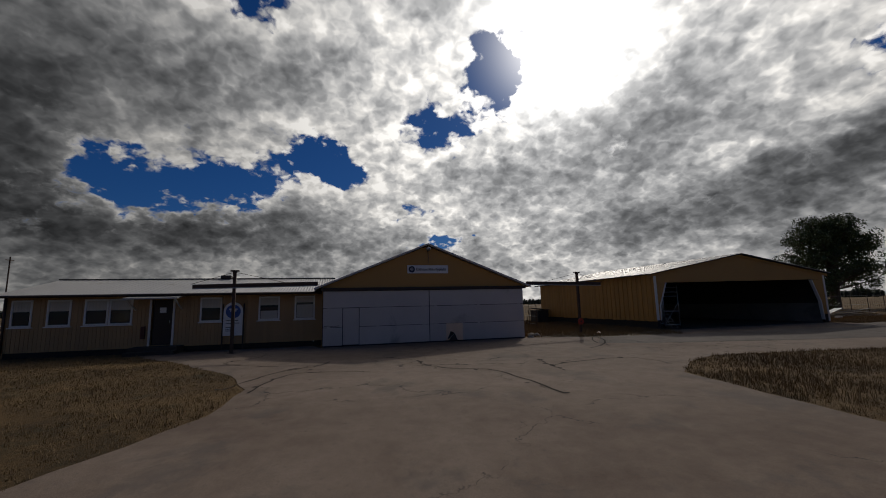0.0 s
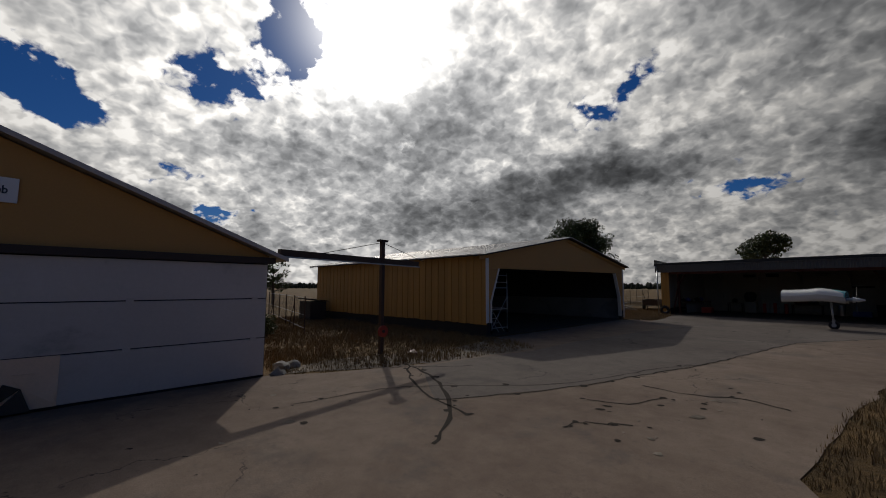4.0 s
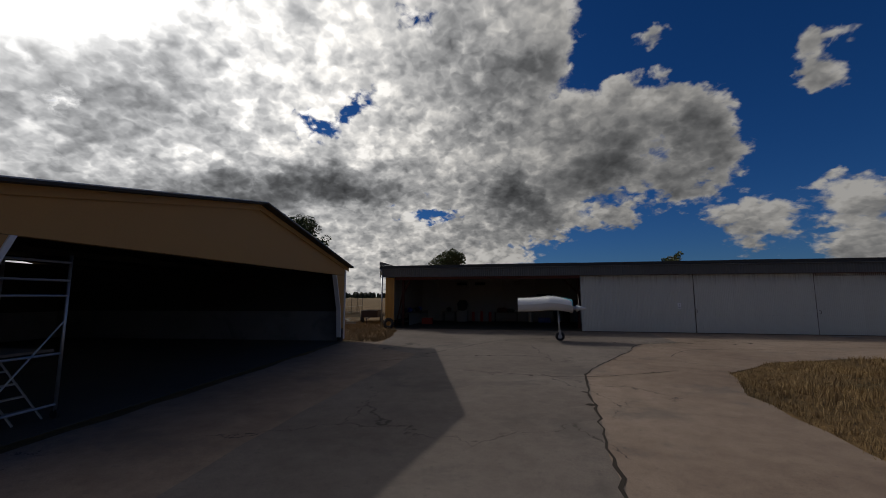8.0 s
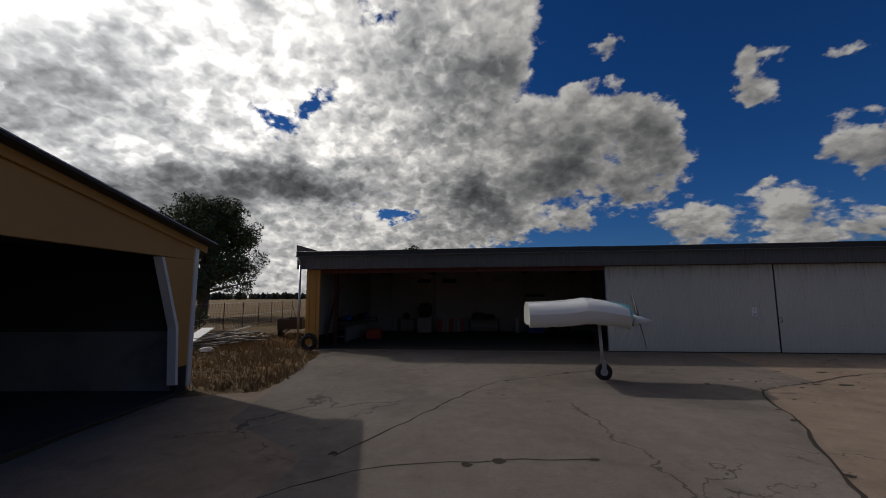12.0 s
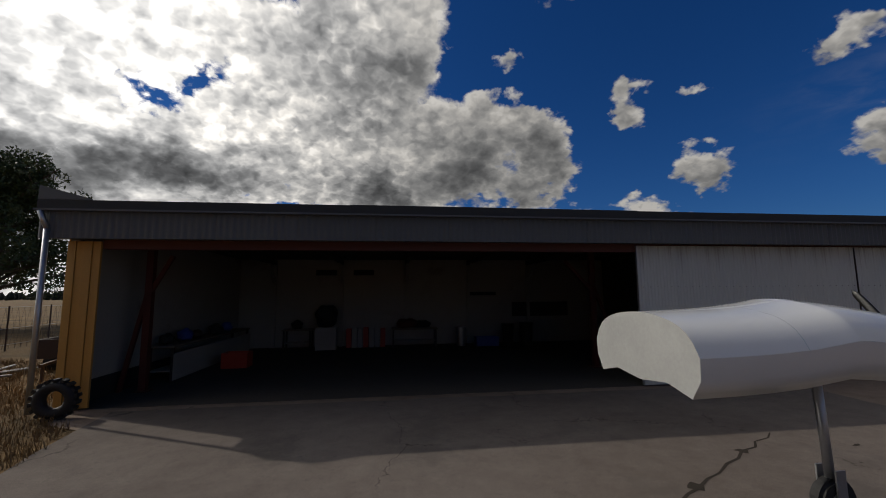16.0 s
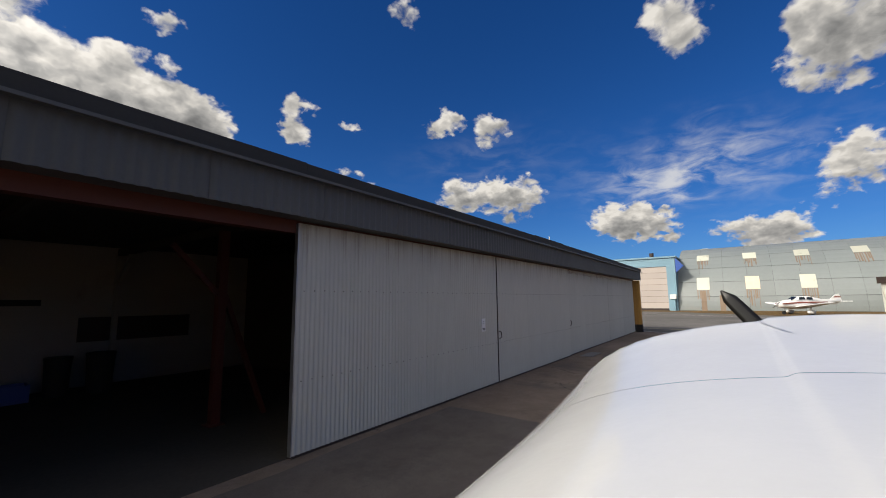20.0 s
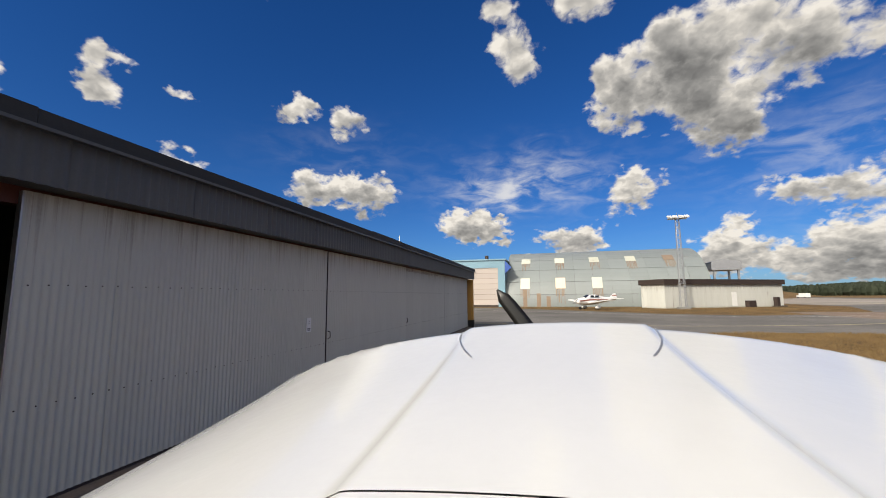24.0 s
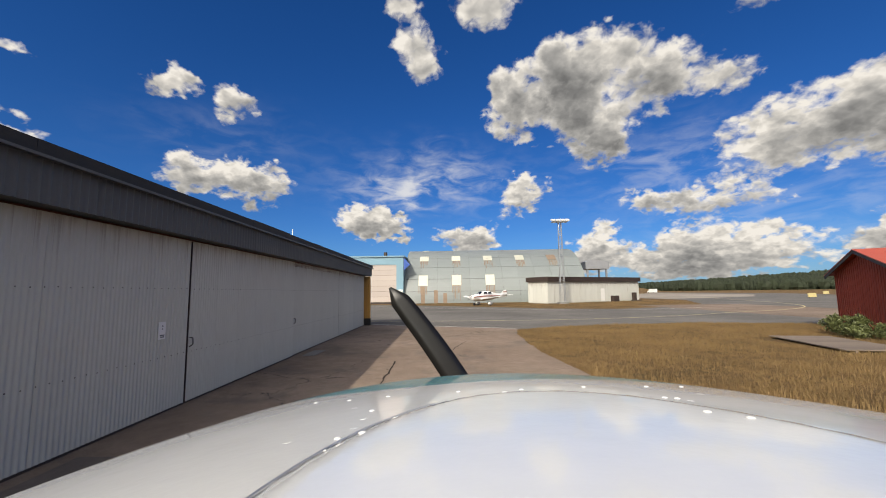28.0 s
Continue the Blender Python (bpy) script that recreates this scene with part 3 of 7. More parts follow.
def pane_window(parent, x0, x1, y, z0, z1, blind=0.35, bars=1, name="window", wallmat="white_paint", blindmat="curtain"):
    """A wooden window: frame, casements, glass, a sill and a blind behind the glass."""
    w = new(name)
    w.parent = parent
    f = 0.07
    bm = bmesh.new()
    box(bm, x0, x0 + f, y - 0.03, y + 0.05, z0, z1)
    box(bm, x1 - f, x1, y - 0.03, y + 0.05, z0, z1)
    box(bm, x0 + f, x1 - f, y - 0.03, y + 0.05, z1 - f, z1)
    box(bm, x0 + f, x1 - f, y - 0.03, y + 0.05, z0, z0 + f)
    part("window_frame", bm, wallmat, w)
    boxed("window_sill", (x0 - 0.05, x1 + 0.05, y - 0.09, y + 0.02, z0 - 0.045, z0 - 0.003), wallmat, w)
    g = boxed("pane", (x0 + f, x1 - f, y + 0.012, y + 0.018, z0 + f, z1 - f), "dark_glass", w)
    if blind:
        zb = z1 - f - (z1 - z0 - 2 * f) * blind
        bm = bmesh.new()
        k = 12
        vs = []
        for i in range(k + 1):
            x = x0 + f + (x1 - x0 - 2 * f) * i / k
            yy = y + 0.002 - 0.006 * (i % 2)
            vs.append((bm.verts.new((x, yy, zb)), bm.verts.new((x, yy, z1 - f))))
        for p, q in zip(vs, vs[1:]):
            bm.faces.new((p[0], q[0], q[1], p[1]))
        part("blind", bm, blindmat, w, "pale roller blind half let down")
    return w


def hangar_a():
    h = thing("club_hangar", A, "low ochre gabled hangar with closed grey folding doors", "hangar", kind="structure")
    depth = 20.0
    # gable wall above the doors, side and back walls
    bm = bmesh.new()
    slab(bm, [(0, 2.66), (A_LEN, 2.66), (A_LEN, A_EAVE), (A_LEN / 2 - 0.06, A_APEX - 0.05), (0, A_EAVE)], 0.0, 0.12, "y")
    part("gable_wall", bm, "ochre_gable", h)
    boxed("side_wall", (0, 0.12, 0.12, depth, 0, A_EAVE), "ochre", h)
    boxed("side_wall", (A_LEN - 0.12, A_LEN, 0.12, depth, 0, A_EAVE), "ochre", h)
    boxed("back_wall", (0.12, A_LEN - 0.12, depth - 0.12, depth, 0, A_EAVE), "ochre", h)
    # roof planes and verge boards
    mid = A_LEN / 2 - 0.06
    for x0, x1, zz in ((-0.35, mid, 0), (A_LEN + 0.35, mid, 1)):
        bm = bmesh.new()
        lo = A_EAVE - 0.11
        slab(bm, [(x0, lo), (mid, A_APEX), (mid, A_APEX + 0.05), (x0, lo + 0.05)], -0.25, depth + 0.2, "y")
        part("roof_plane", bm, "roof_sheet", h, "grey metal roof plane")
        bm = bmesh.new()
        slab(bm, [(x0, lo - 0.02), (mid, A_APEX - 0.02), (mid, A_APEX + 0.07), (x0, lo + 0.07)], -0.28, -0.252, "y")
        part("verge_board", bm, "grey_door", h, "narrow pale verge board along the gable")
    boxed("head_beam", (-0.05, A_LEN + 0.1, -0.16, -0.002, 2.52, 2.66), "dark_trim", h, "dark brown beam over the doors")
    # folding doors: two leaves of three panels in height
    for i, (x0, x1) in enumerate(((0.05, 4.97), (5.01, A_LEN - 0.05))):
        leaf = new("door_leaf")
        leaf.parent = h
        for z0, z1 in ((0.06, 0.86), (0.88, 1.73), (1.75, 2.50)):
            cuts = [(x0, x1)]
            if i == 0 and z1 < 2:
                cuts = [(x0, 0.90), (1.67, x1)]
            for a, b in cuts:
                boxed("door_panel", (a, b, -0.07, -0.015, z0, z1), "grey_door", leaf, bevel=0.006)
    door = boxed("wicket_door", (0.93, 1.64, -0.065, -0.02, 0.08, 1.72), "grey_door", h, "narrow grey wicket door", bevel=0.006)
    barred("handle", (1.56, -0.09, 0.95), (1.56, -0.09, 1.08), 0.02, "galvanised", door, round_=8)
    boxed("door_backing", (0.02, A_LEN - 0.02, -0.012, 0.05, 0.0, 2.52), "black_plinth", h)
    # creased plywood patch in the right leaf: four folded flaps meet in its middle
    x0, x1, z0, z1 = 5.80, 6.64, 0.06, 0.87
    flap = boxed("door_patch", (x0, x1, -0.092, -0.074, z0, z1), "tan_ply", h, "creased pale tan board patched over the door")
    mx, mz = (x0 + x1) / 2, 0.40
    for p, q, lift in (((x0 + 0.12, z0), (x1 - 0.30, z0), 0.16), ((x1 - 0.02, z0 + 0.05), (x1 - 0.05, 0.30), 0.05), ((x0 + 0.06, 0.12), (x0 + 0.22, 0.50), 0.07), ((mx - 0.12, 0.62), (mx + 0.16, 0.62), 0.035)):
        bm = bmesh.new()
        a, b, c = (bm.verts.new(v) for v in ((p[0], -0.095 - lift, p[1]), (q[0], -0.095 - lift * 0.6, q[1]), (mx, -0.098, mz)))
        d1, e1 = bm.verts.new((p[0], -0.094, p[1])), bm.verts.new((q[0], -0.094, q[1]))
        bm.faces.new((a, b, c))
        bm.faces.new((d1, a, c))
        bm.faces.new((b, e1, c))
        bm.faces.new((e1, d1, c))
        bm.faces.new((d1, e1, b, a))
        part("fold", bm, "dark_wall" if lift in (0.16, 0.07) else "tan_ply", flap, "dark gap behind the bent corner" if lift in (0.16, 0.07) else "")
    return h


hangar_a()


def hang_sign():
    s = thing("sign_board", A @ pose(3.93, -0.02, 3.32) @ Matrix.Scale(0.905, 4), "white sign board with a dark round emblem and club name", "sign")
    boxed("board", (0, 2.26, -0.05, 0, 0, 0.44), "sign_white", s, bevel=0.008)
    bm = bmesh.new()
    bmesh.ops.create_cone(bm, cap_ends=True, segments=28, radius1=0.175, radius2=0.175, depth=0.008, matrix=Matrix.Translation((0.24, -0.055, 0.22)) @ Matrix.Rotation(radians(90), 4, "X"))
    part("emblem", bm, "sign_dark", s, "dark round emblem")
    bm = bmesh.new()
    bmesh.ops.create_cone(bm, cap_ends=True, segments=24, radius1=0.085, radius2=0.085, depth=0.006, matrix=Matrix.Translation((0.24, -0.060, 0.22)) @ Matrix.Rotation(radians(90), 4, "X"))
    part("emblem_disc", bm, "sign_white", s)
    for k in (-1, 0, 1):
        boxed("emblem_mark", (0.15 + 0.02 * abs(k), 0.33 - 0.02 * abs(k), -0.068, -0.064, 0.205 + 0.05 * k, 0.228 + 0.05 * k), "sign_dark", s)
    cu = bpy.data.curves.new("lettering", "FONT")
    cu.body, cu.size, cu.extrude, cu.align_y = "Eskilstuna Motorflygklubb", 0.195, 0.002, "CENTER"
    cu.offset = 0.0045
    cu.space_character = 1.02
    t = new("lettering", cu)
    t.parent = s
    t.matrix_basis = pose(0.48, -0.056, 0.215, 90, 0, 0) @ Matrix.Diagonal((0.80, 1, 1, 1))
    cu.materials.append(MATS["sign_dark"])
    return s


hang_sign()

# ---------------------------------------------------------------- open hangar
B = Matrix.Translation((-14.94, -20.81, 0)) @ Matrix.Rotation(math.atan2(13.61, -1.66), 4, "Z")
B_LEN, B_EAVE, B_APEX, B_DEEP = 13.71, 3.32, 4.58, 14.4


def hangar_b():
    h = thing("open_hangar", B, "ochre timber hangar with an open dark front", "hangar", kind="structure")
    # front: opening with slanting white-edged sides
    bm = bmesh.new()
    mid = 6.57
    slab(bm, [(0, 2.78), (B_LEN, 2.90), (B_LEN, B_EAVE), (mid, B_APEX - 0.05), (0, B_EAVE)], 0, 0.14, "y")
    slab(bm, [(0, 0.56), (0.24, 0.56), (0.25, 1.42), (0.80, 2.78), (0, 2.78)], 0, 0.14, "y")
    slab(bm, [(B_LEN, 0.56), (B_LEN, 2.90), (B_LEN - 1.08, 2.87), (B_LEN - 0.50, 1.42), (B_LEN - 0.40, 0.56)], 0, 0.14, "y")
    part("front_wall", bm, "ochre_gable", h)
    bm = bmesh.new()
    slab(bm, [(0.24, 0.56), (0.32, 0.56), (0.33, 1.40), (0.88, 2.78), (0.80, 2.78), (0.25, 1.42)], -0.03, 0.15, "y")
    part("opening_trim", bm, "white_paint", h, "white board along the slanted opening")
    bm = bmesh.new()
    slab(bm, [(B_LEN - 0.40, 0.2), (B_LEN - 0.50, 1.42), (B_LEN - 1.08, 2.87), (B_LEN - 1.16, 2.87), (B_LEN - 0.58, 1.40), (B_LEN - 0.48, 0.2)], -0.03, 0.15, "y")
    part("opening_trim", bm, "white_paint", h, "white board along the slanted opening")
    boxed("corner_board", (-0.03, 0.14, -0.035, -0.003, 0.56, B_EAVE - 0.02), "white_paint", h, "white corner board")
    boxed("corner_board", (B_LEN - 0.10, B_LEN + 0.03, -0.035, -0.003, 0.10, B_EAVE - 0.02), "white_paint", h, "white corner board")
    # plinth
    for x0, x1, y0, y1 in ((0.02, 0.22, 0.02, 0.14), (B_LEN - 0.38, B_LEN - 0.02, 0.02, 0.14)):
        boxed("plinth", (x0, x1, y0, y1, 0, 0.56), "black_plinth", h)
    boxed("plinth", (0.03, 0.16, 0.14, B_DEEP, 0, 0.56), "black_plinth", h)
    # side wall of upright boards, towards the first hangar
    side = new("side_wall")
    side.parent = h
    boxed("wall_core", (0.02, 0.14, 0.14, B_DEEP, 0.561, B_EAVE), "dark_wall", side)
    rng = random.Random(4)
    y = 0.0
    bm = bmesh.new()
    box(bm, -0.022, 0.018, 0, 0.205, 0.50, B_EAVE - 0.02)
    first = part("board", bm, "ochre", side)
    k = 0
    while y < B_DEEP - 0.2:
        ob = first if k == 0 else new("board", first.data)
        ob.parent = side
        ob.location = (rng.choice((0, 0.004, -0.004)) - (0.014 if k % 2 else 0), y, rng.uniform(-0.02, 0.02))
        y += 0.215
        k += 1
    boxed("side_wall", (B_LEN - 0.14, B_LEN, 0.14, B_DEEP, 0, B_EAVE), "ochre", h)
    # upper inner walls get a near-black colour that carries the hangar's inner shade
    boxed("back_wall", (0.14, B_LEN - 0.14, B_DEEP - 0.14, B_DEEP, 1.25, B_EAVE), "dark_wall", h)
    for i in range(9):
        x0 = 0.14 + (B_LEN - 0.28) * i / 9
        boxed("block_panel", (x0 + 0.006, x0 + (B_LEN - 0.28) / 9 - 0.006, B_DEEP - 0.17, B_DEEP, 0.0, 1.245), "concrete_block", h)
    boxed("lining", (B_LEN - 0.18, B_LEN - 0.145, 0.15, B_DEEP - 0.2, 0.0, 1.3), "concrete_block", h)
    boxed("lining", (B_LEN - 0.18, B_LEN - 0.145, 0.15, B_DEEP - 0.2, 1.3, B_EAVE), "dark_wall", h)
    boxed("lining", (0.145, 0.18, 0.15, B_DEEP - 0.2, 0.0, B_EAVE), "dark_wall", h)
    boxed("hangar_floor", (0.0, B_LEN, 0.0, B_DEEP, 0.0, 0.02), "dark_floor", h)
    # roof
    for x0 in (-0.45, B_LEN + 0.3):
        lo = B_EAVE - 0.02
        bm = bmesh.new()
        a, b = sorted((x0, mid))
        za, zb = (lo, B_APEX) if x0 < mid else (B_APEX, lo)
        k = 64
        for i in range(k):
            y0 = -0.3 + (B_DEEP + 0.6) * i / k
            w = (B_DEEP + 0.6) / k
            slab(bm, [(a, za), (b, zb), (b, zb + 0.02 + 0.02 * (i % 2)), (a, za + 0.02 + 0.02 * (i % 2))], y0, y0 + w, "y")
        part("roof_plane", bm, "roof_sheet", h, "ribbed grey roof sheets")
        bm = bmesh.new()
        slab(bm, [(a, za - 0.2), (b, zb - 0.2), (b, zb - 0.002), (a, za - 0.002)], -0.06, -0.03, "y")
        part("verge_board", bm, "ochre_gable", h)
        # roof underside and trusses: inner shade put into the colour too
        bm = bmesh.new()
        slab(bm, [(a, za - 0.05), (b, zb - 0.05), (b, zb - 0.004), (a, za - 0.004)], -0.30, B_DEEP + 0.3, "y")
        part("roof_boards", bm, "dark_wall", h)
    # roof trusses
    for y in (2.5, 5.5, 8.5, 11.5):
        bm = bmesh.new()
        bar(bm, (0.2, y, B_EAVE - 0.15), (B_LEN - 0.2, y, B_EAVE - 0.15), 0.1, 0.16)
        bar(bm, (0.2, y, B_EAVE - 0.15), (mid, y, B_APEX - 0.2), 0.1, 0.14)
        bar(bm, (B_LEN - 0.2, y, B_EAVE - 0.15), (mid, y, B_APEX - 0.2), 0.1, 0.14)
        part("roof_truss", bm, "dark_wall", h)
    return h


hangar_b()

# ---------------------------------------------------------------- long row of hangars
C = Matrix.Translation((-17.3, -0.31, 0)) @ Matrix.Rotation(radians(1.4), 4, "Z")
C_LEN, C_DEEP, C_TOP = 35.5, 8.5, 3.86


def sheet_leaf(parent, x0, x1, y, z0, z1, count, mat, name, pitch=0.095, depth=0.022):
    w = (x1 - x0) / count
    bm = bmesh.new()
    ribbed(bm, 0, w, 0, 0, z1 - z0, pitch, depth)
    first = part(name, bm, mat, parent, smooth=True)
    for i in range(count):
        ob = first if i == 0 else new(name, first.data)
        ob.parent = parent
        ob.location = (x0 + i * w, y - 0.002 * (i % 2), z0)


def hangar_c():
    h = thing("row_hangar", C, "long low hangar row with white corrugated sliding doors", "hangar", kind="structure")
    # ends and back
    for x0, x1, n in ((0.0, 0.16, "side_wall"), (C_LEN - 0.16, C_LEN, "side_wall")):
        boxed(n, (x0, x1, 0.02, C_DEEP, 0.45, C_TOP - 0.3), "plaster", h)
        boxed("plinth", (x0 - 0.02, x1 + 0.02, 0.0, C_DEEP, 0, 0.45), "black_plinth", h)
    boxed("back_wall", (0.16, C_LEN - 0.16, C_DEEP - 0.16, C_DEEP, 0, C_TOP - 0.35), "plaster", h)
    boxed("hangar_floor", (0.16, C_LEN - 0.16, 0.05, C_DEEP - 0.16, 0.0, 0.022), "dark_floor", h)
    # partition in a near-black colour that holds the bay's shade
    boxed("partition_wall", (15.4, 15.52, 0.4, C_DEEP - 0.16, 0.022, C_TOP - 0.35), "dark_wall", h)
    # yellow boards at both ends of the front
    for x0, x1 in ((0.0, 0.56), (C_LEN - 0.30, C_LEN)):
        k = 4 if x0 == 0 else 2
        for i in range(k):
            a = x0 + (x1 - x0) * i / k
            boxed("end_board", (a + 0.004, a + (x1 - x0) / k - 0.004, -0.05 + 0.02 * (i % 2), 0.02, 0.46 if x0 else 0.05, 3.12), "ochre", h)
    # boarded door stop at the far end, standing out under the fascia
    for i in range(2):
        boxed("end_board", (C_LEN - 0.30, C_LEN - 0.02, -0.36 + 0.155 * i, -0.36 + 0.155 * i + 0.15, 0.46, 3.12), "ochre", h)
    boxed("plinth", (C_LEN - 0.32, C_LEN, -0.38, -0.06, 0, 0.455), "black_plinth", h)
    # ochre cladding on the gable ends
    for xx in (-0.03, C_LEN):
        for i in range(24):
            a = 0.02 + (C_DEEP - 0.04) * i / 24
            boxed("end_board", (xx, xx + 0.03, a, a + (C_DEEP - 0.04) / 24 - 0.01, 0.46, 3.5), "ochre", h)
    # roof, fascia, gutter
    # underside coloured near black as the shade below the roof
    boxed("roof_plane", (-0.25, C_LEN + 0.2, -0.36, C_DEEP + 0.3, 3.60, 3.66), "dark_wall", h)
    bm = bmesh.new()
    slab(bm, [(-0.40, 3.66), (C_DEEP + 0.3, 3.66), (C_DEEP + 0.3, 3.72), (3.6, 3.98), (-0.40, 3.83)], -0.27, C_LEN + 0.25, "x")
    part("roof_felt", bm, "roof_felt", h, "dark felt roof with a low pitch")
    bm = bmesh.new()
    rng = random.Random(8)
    x = -0.28
    while x < C_LEN + 0.2:
        w = rng.uniform(2.2, 3.4)
        bm2 = bmesh.new()
        box(bm2, x, min(x + w, C_LEN + 0.26) - 0.004, -0.44, -0.365, 3.66 + rng.uniform(0, 0.01), 3.84 + rng.uniform(-0.012, 0.012))
        part("roof_edge", bm2, "roof_felt", h)
        x += w
    bm.free()
    sheet_leaf(h, -0.27, C_LEN + 0.22, -0.37, 3.13, 3.655, 24, "fascia_grey", "fascia_sheet", pitch=0.12, depth=0.03)
    boxed("gutter", (-0.27, C_LEN + 0.22, -0.52, -0.445, 3.62, 3.655), "fascia_grey", h, "thin grey gutter strip")
    boxed("soffit", (-0.2, C_LEN + 0.2, -0.33, 0.02, 3.16, 3.18), "fascia_grey", h)
    boxed("header_beam", (0.56, C_LEN - 0.3, 0.02, 0.2, 2.98, 3.5), "red_oxide", h, "oxide-red beam over the opening")
    # ceiling darkened by its colour to give the shade inside the bay
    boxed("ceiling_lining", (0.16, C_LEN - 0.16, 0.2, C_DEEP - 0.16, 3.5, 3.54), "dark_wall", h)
    # end trims and downpipe
    barred("downpipe", (-0.10, -0.42, 0.08), (-0.10, -0.42, 3.3), 0.09, "galvanised", h, round_=12)
    barred("downpipe_bend", (-0.10, -0.42, 3.3), (-0.18, -0.50, 3.62), 0.09, "galvanised", h, round_=12)
    # sliding door leaves
    for i, (x0, x1, y) in enumerate(((11.58, 17.32, -0.02), (17.36, 22.88, -0.02), (22.93, 28.9, 0.03), (28.92, 35.18, 0.03))):
        leaf = new("sliding_door")
        leaf.parent = h
        leaf["label"] = "white corrugated steel sliding door leaf"
        sheet_leaf(leaf, x0, x1, y, 0.05, 3.12, 6, "white_sheet", "sheet", pitch=0.08, depth=0.020)
        boxed("door_core", (x0, x1, y + 0.012, y + 0.06, 0.04, 3.12), "white_sheet", leaf)
        boxed("edge_seal", (x0 - 0.016, x0 + 0.001, y - 0.012, y + 0.06, 0.04, 3.11), "dark_trim" if i else "galvanised", leaf, "dark rubber seal between the door leaves" if i else "")
        boxed("bottom_rail", (x0, x1, y - 0.012, y + 0.05, 0.018, 0.05), "dark_trim", leaf)
        bm = bmesh.new()
        for z in (0.98, 2.18):
            for k in range(33):
                bmesh.ops.create_cone(bm, cap_ends=True, segments=6, radius1=0.009, radius2=0.006, depth=0.008,
                                      matrix=Matrix.Translation((x0 + 0.1 + (x1 - x0 - 0.2) * k / 32, y - 0.026, z + 0.004 * (k % 3))) @ Matrix.Rotation(radians(90), 4, "X"))
        tagged(part("sheet_screws", bm, "dark_trim", leaf), kind="stuff")
        if i in (1, 2):
            z = 1.15
            bm = bmesh.new()
            xx = x0 + (0.02 if i == 1 else 0.08)
            pts = [(xx, y - 0.03, z + 0.10), (xx + 0.05, y - 0.06, z + 0.08), (xx + 0.06, y - 0.06, z - 0.04), (xx, y - 0.03, z - 0.08)]
            for p, q in zip(pts, pts[1:]):
                bar(bm, p, q, 0.022, round_=8)
            part("handle", bm, "dark_trim", leaf, "dark bent pull handle")
    return h


hangar_c()

# ---------------------------------------------------------------- club house
H = Matrix.Translation((-10.99, -51.96, 0)) @ Matrix.Rotation(math.atan2(9.90, -1.38), 4, "Z")
H_LEN, H_EAVE, H_DEEP = 12.30, 2.50, 7.5


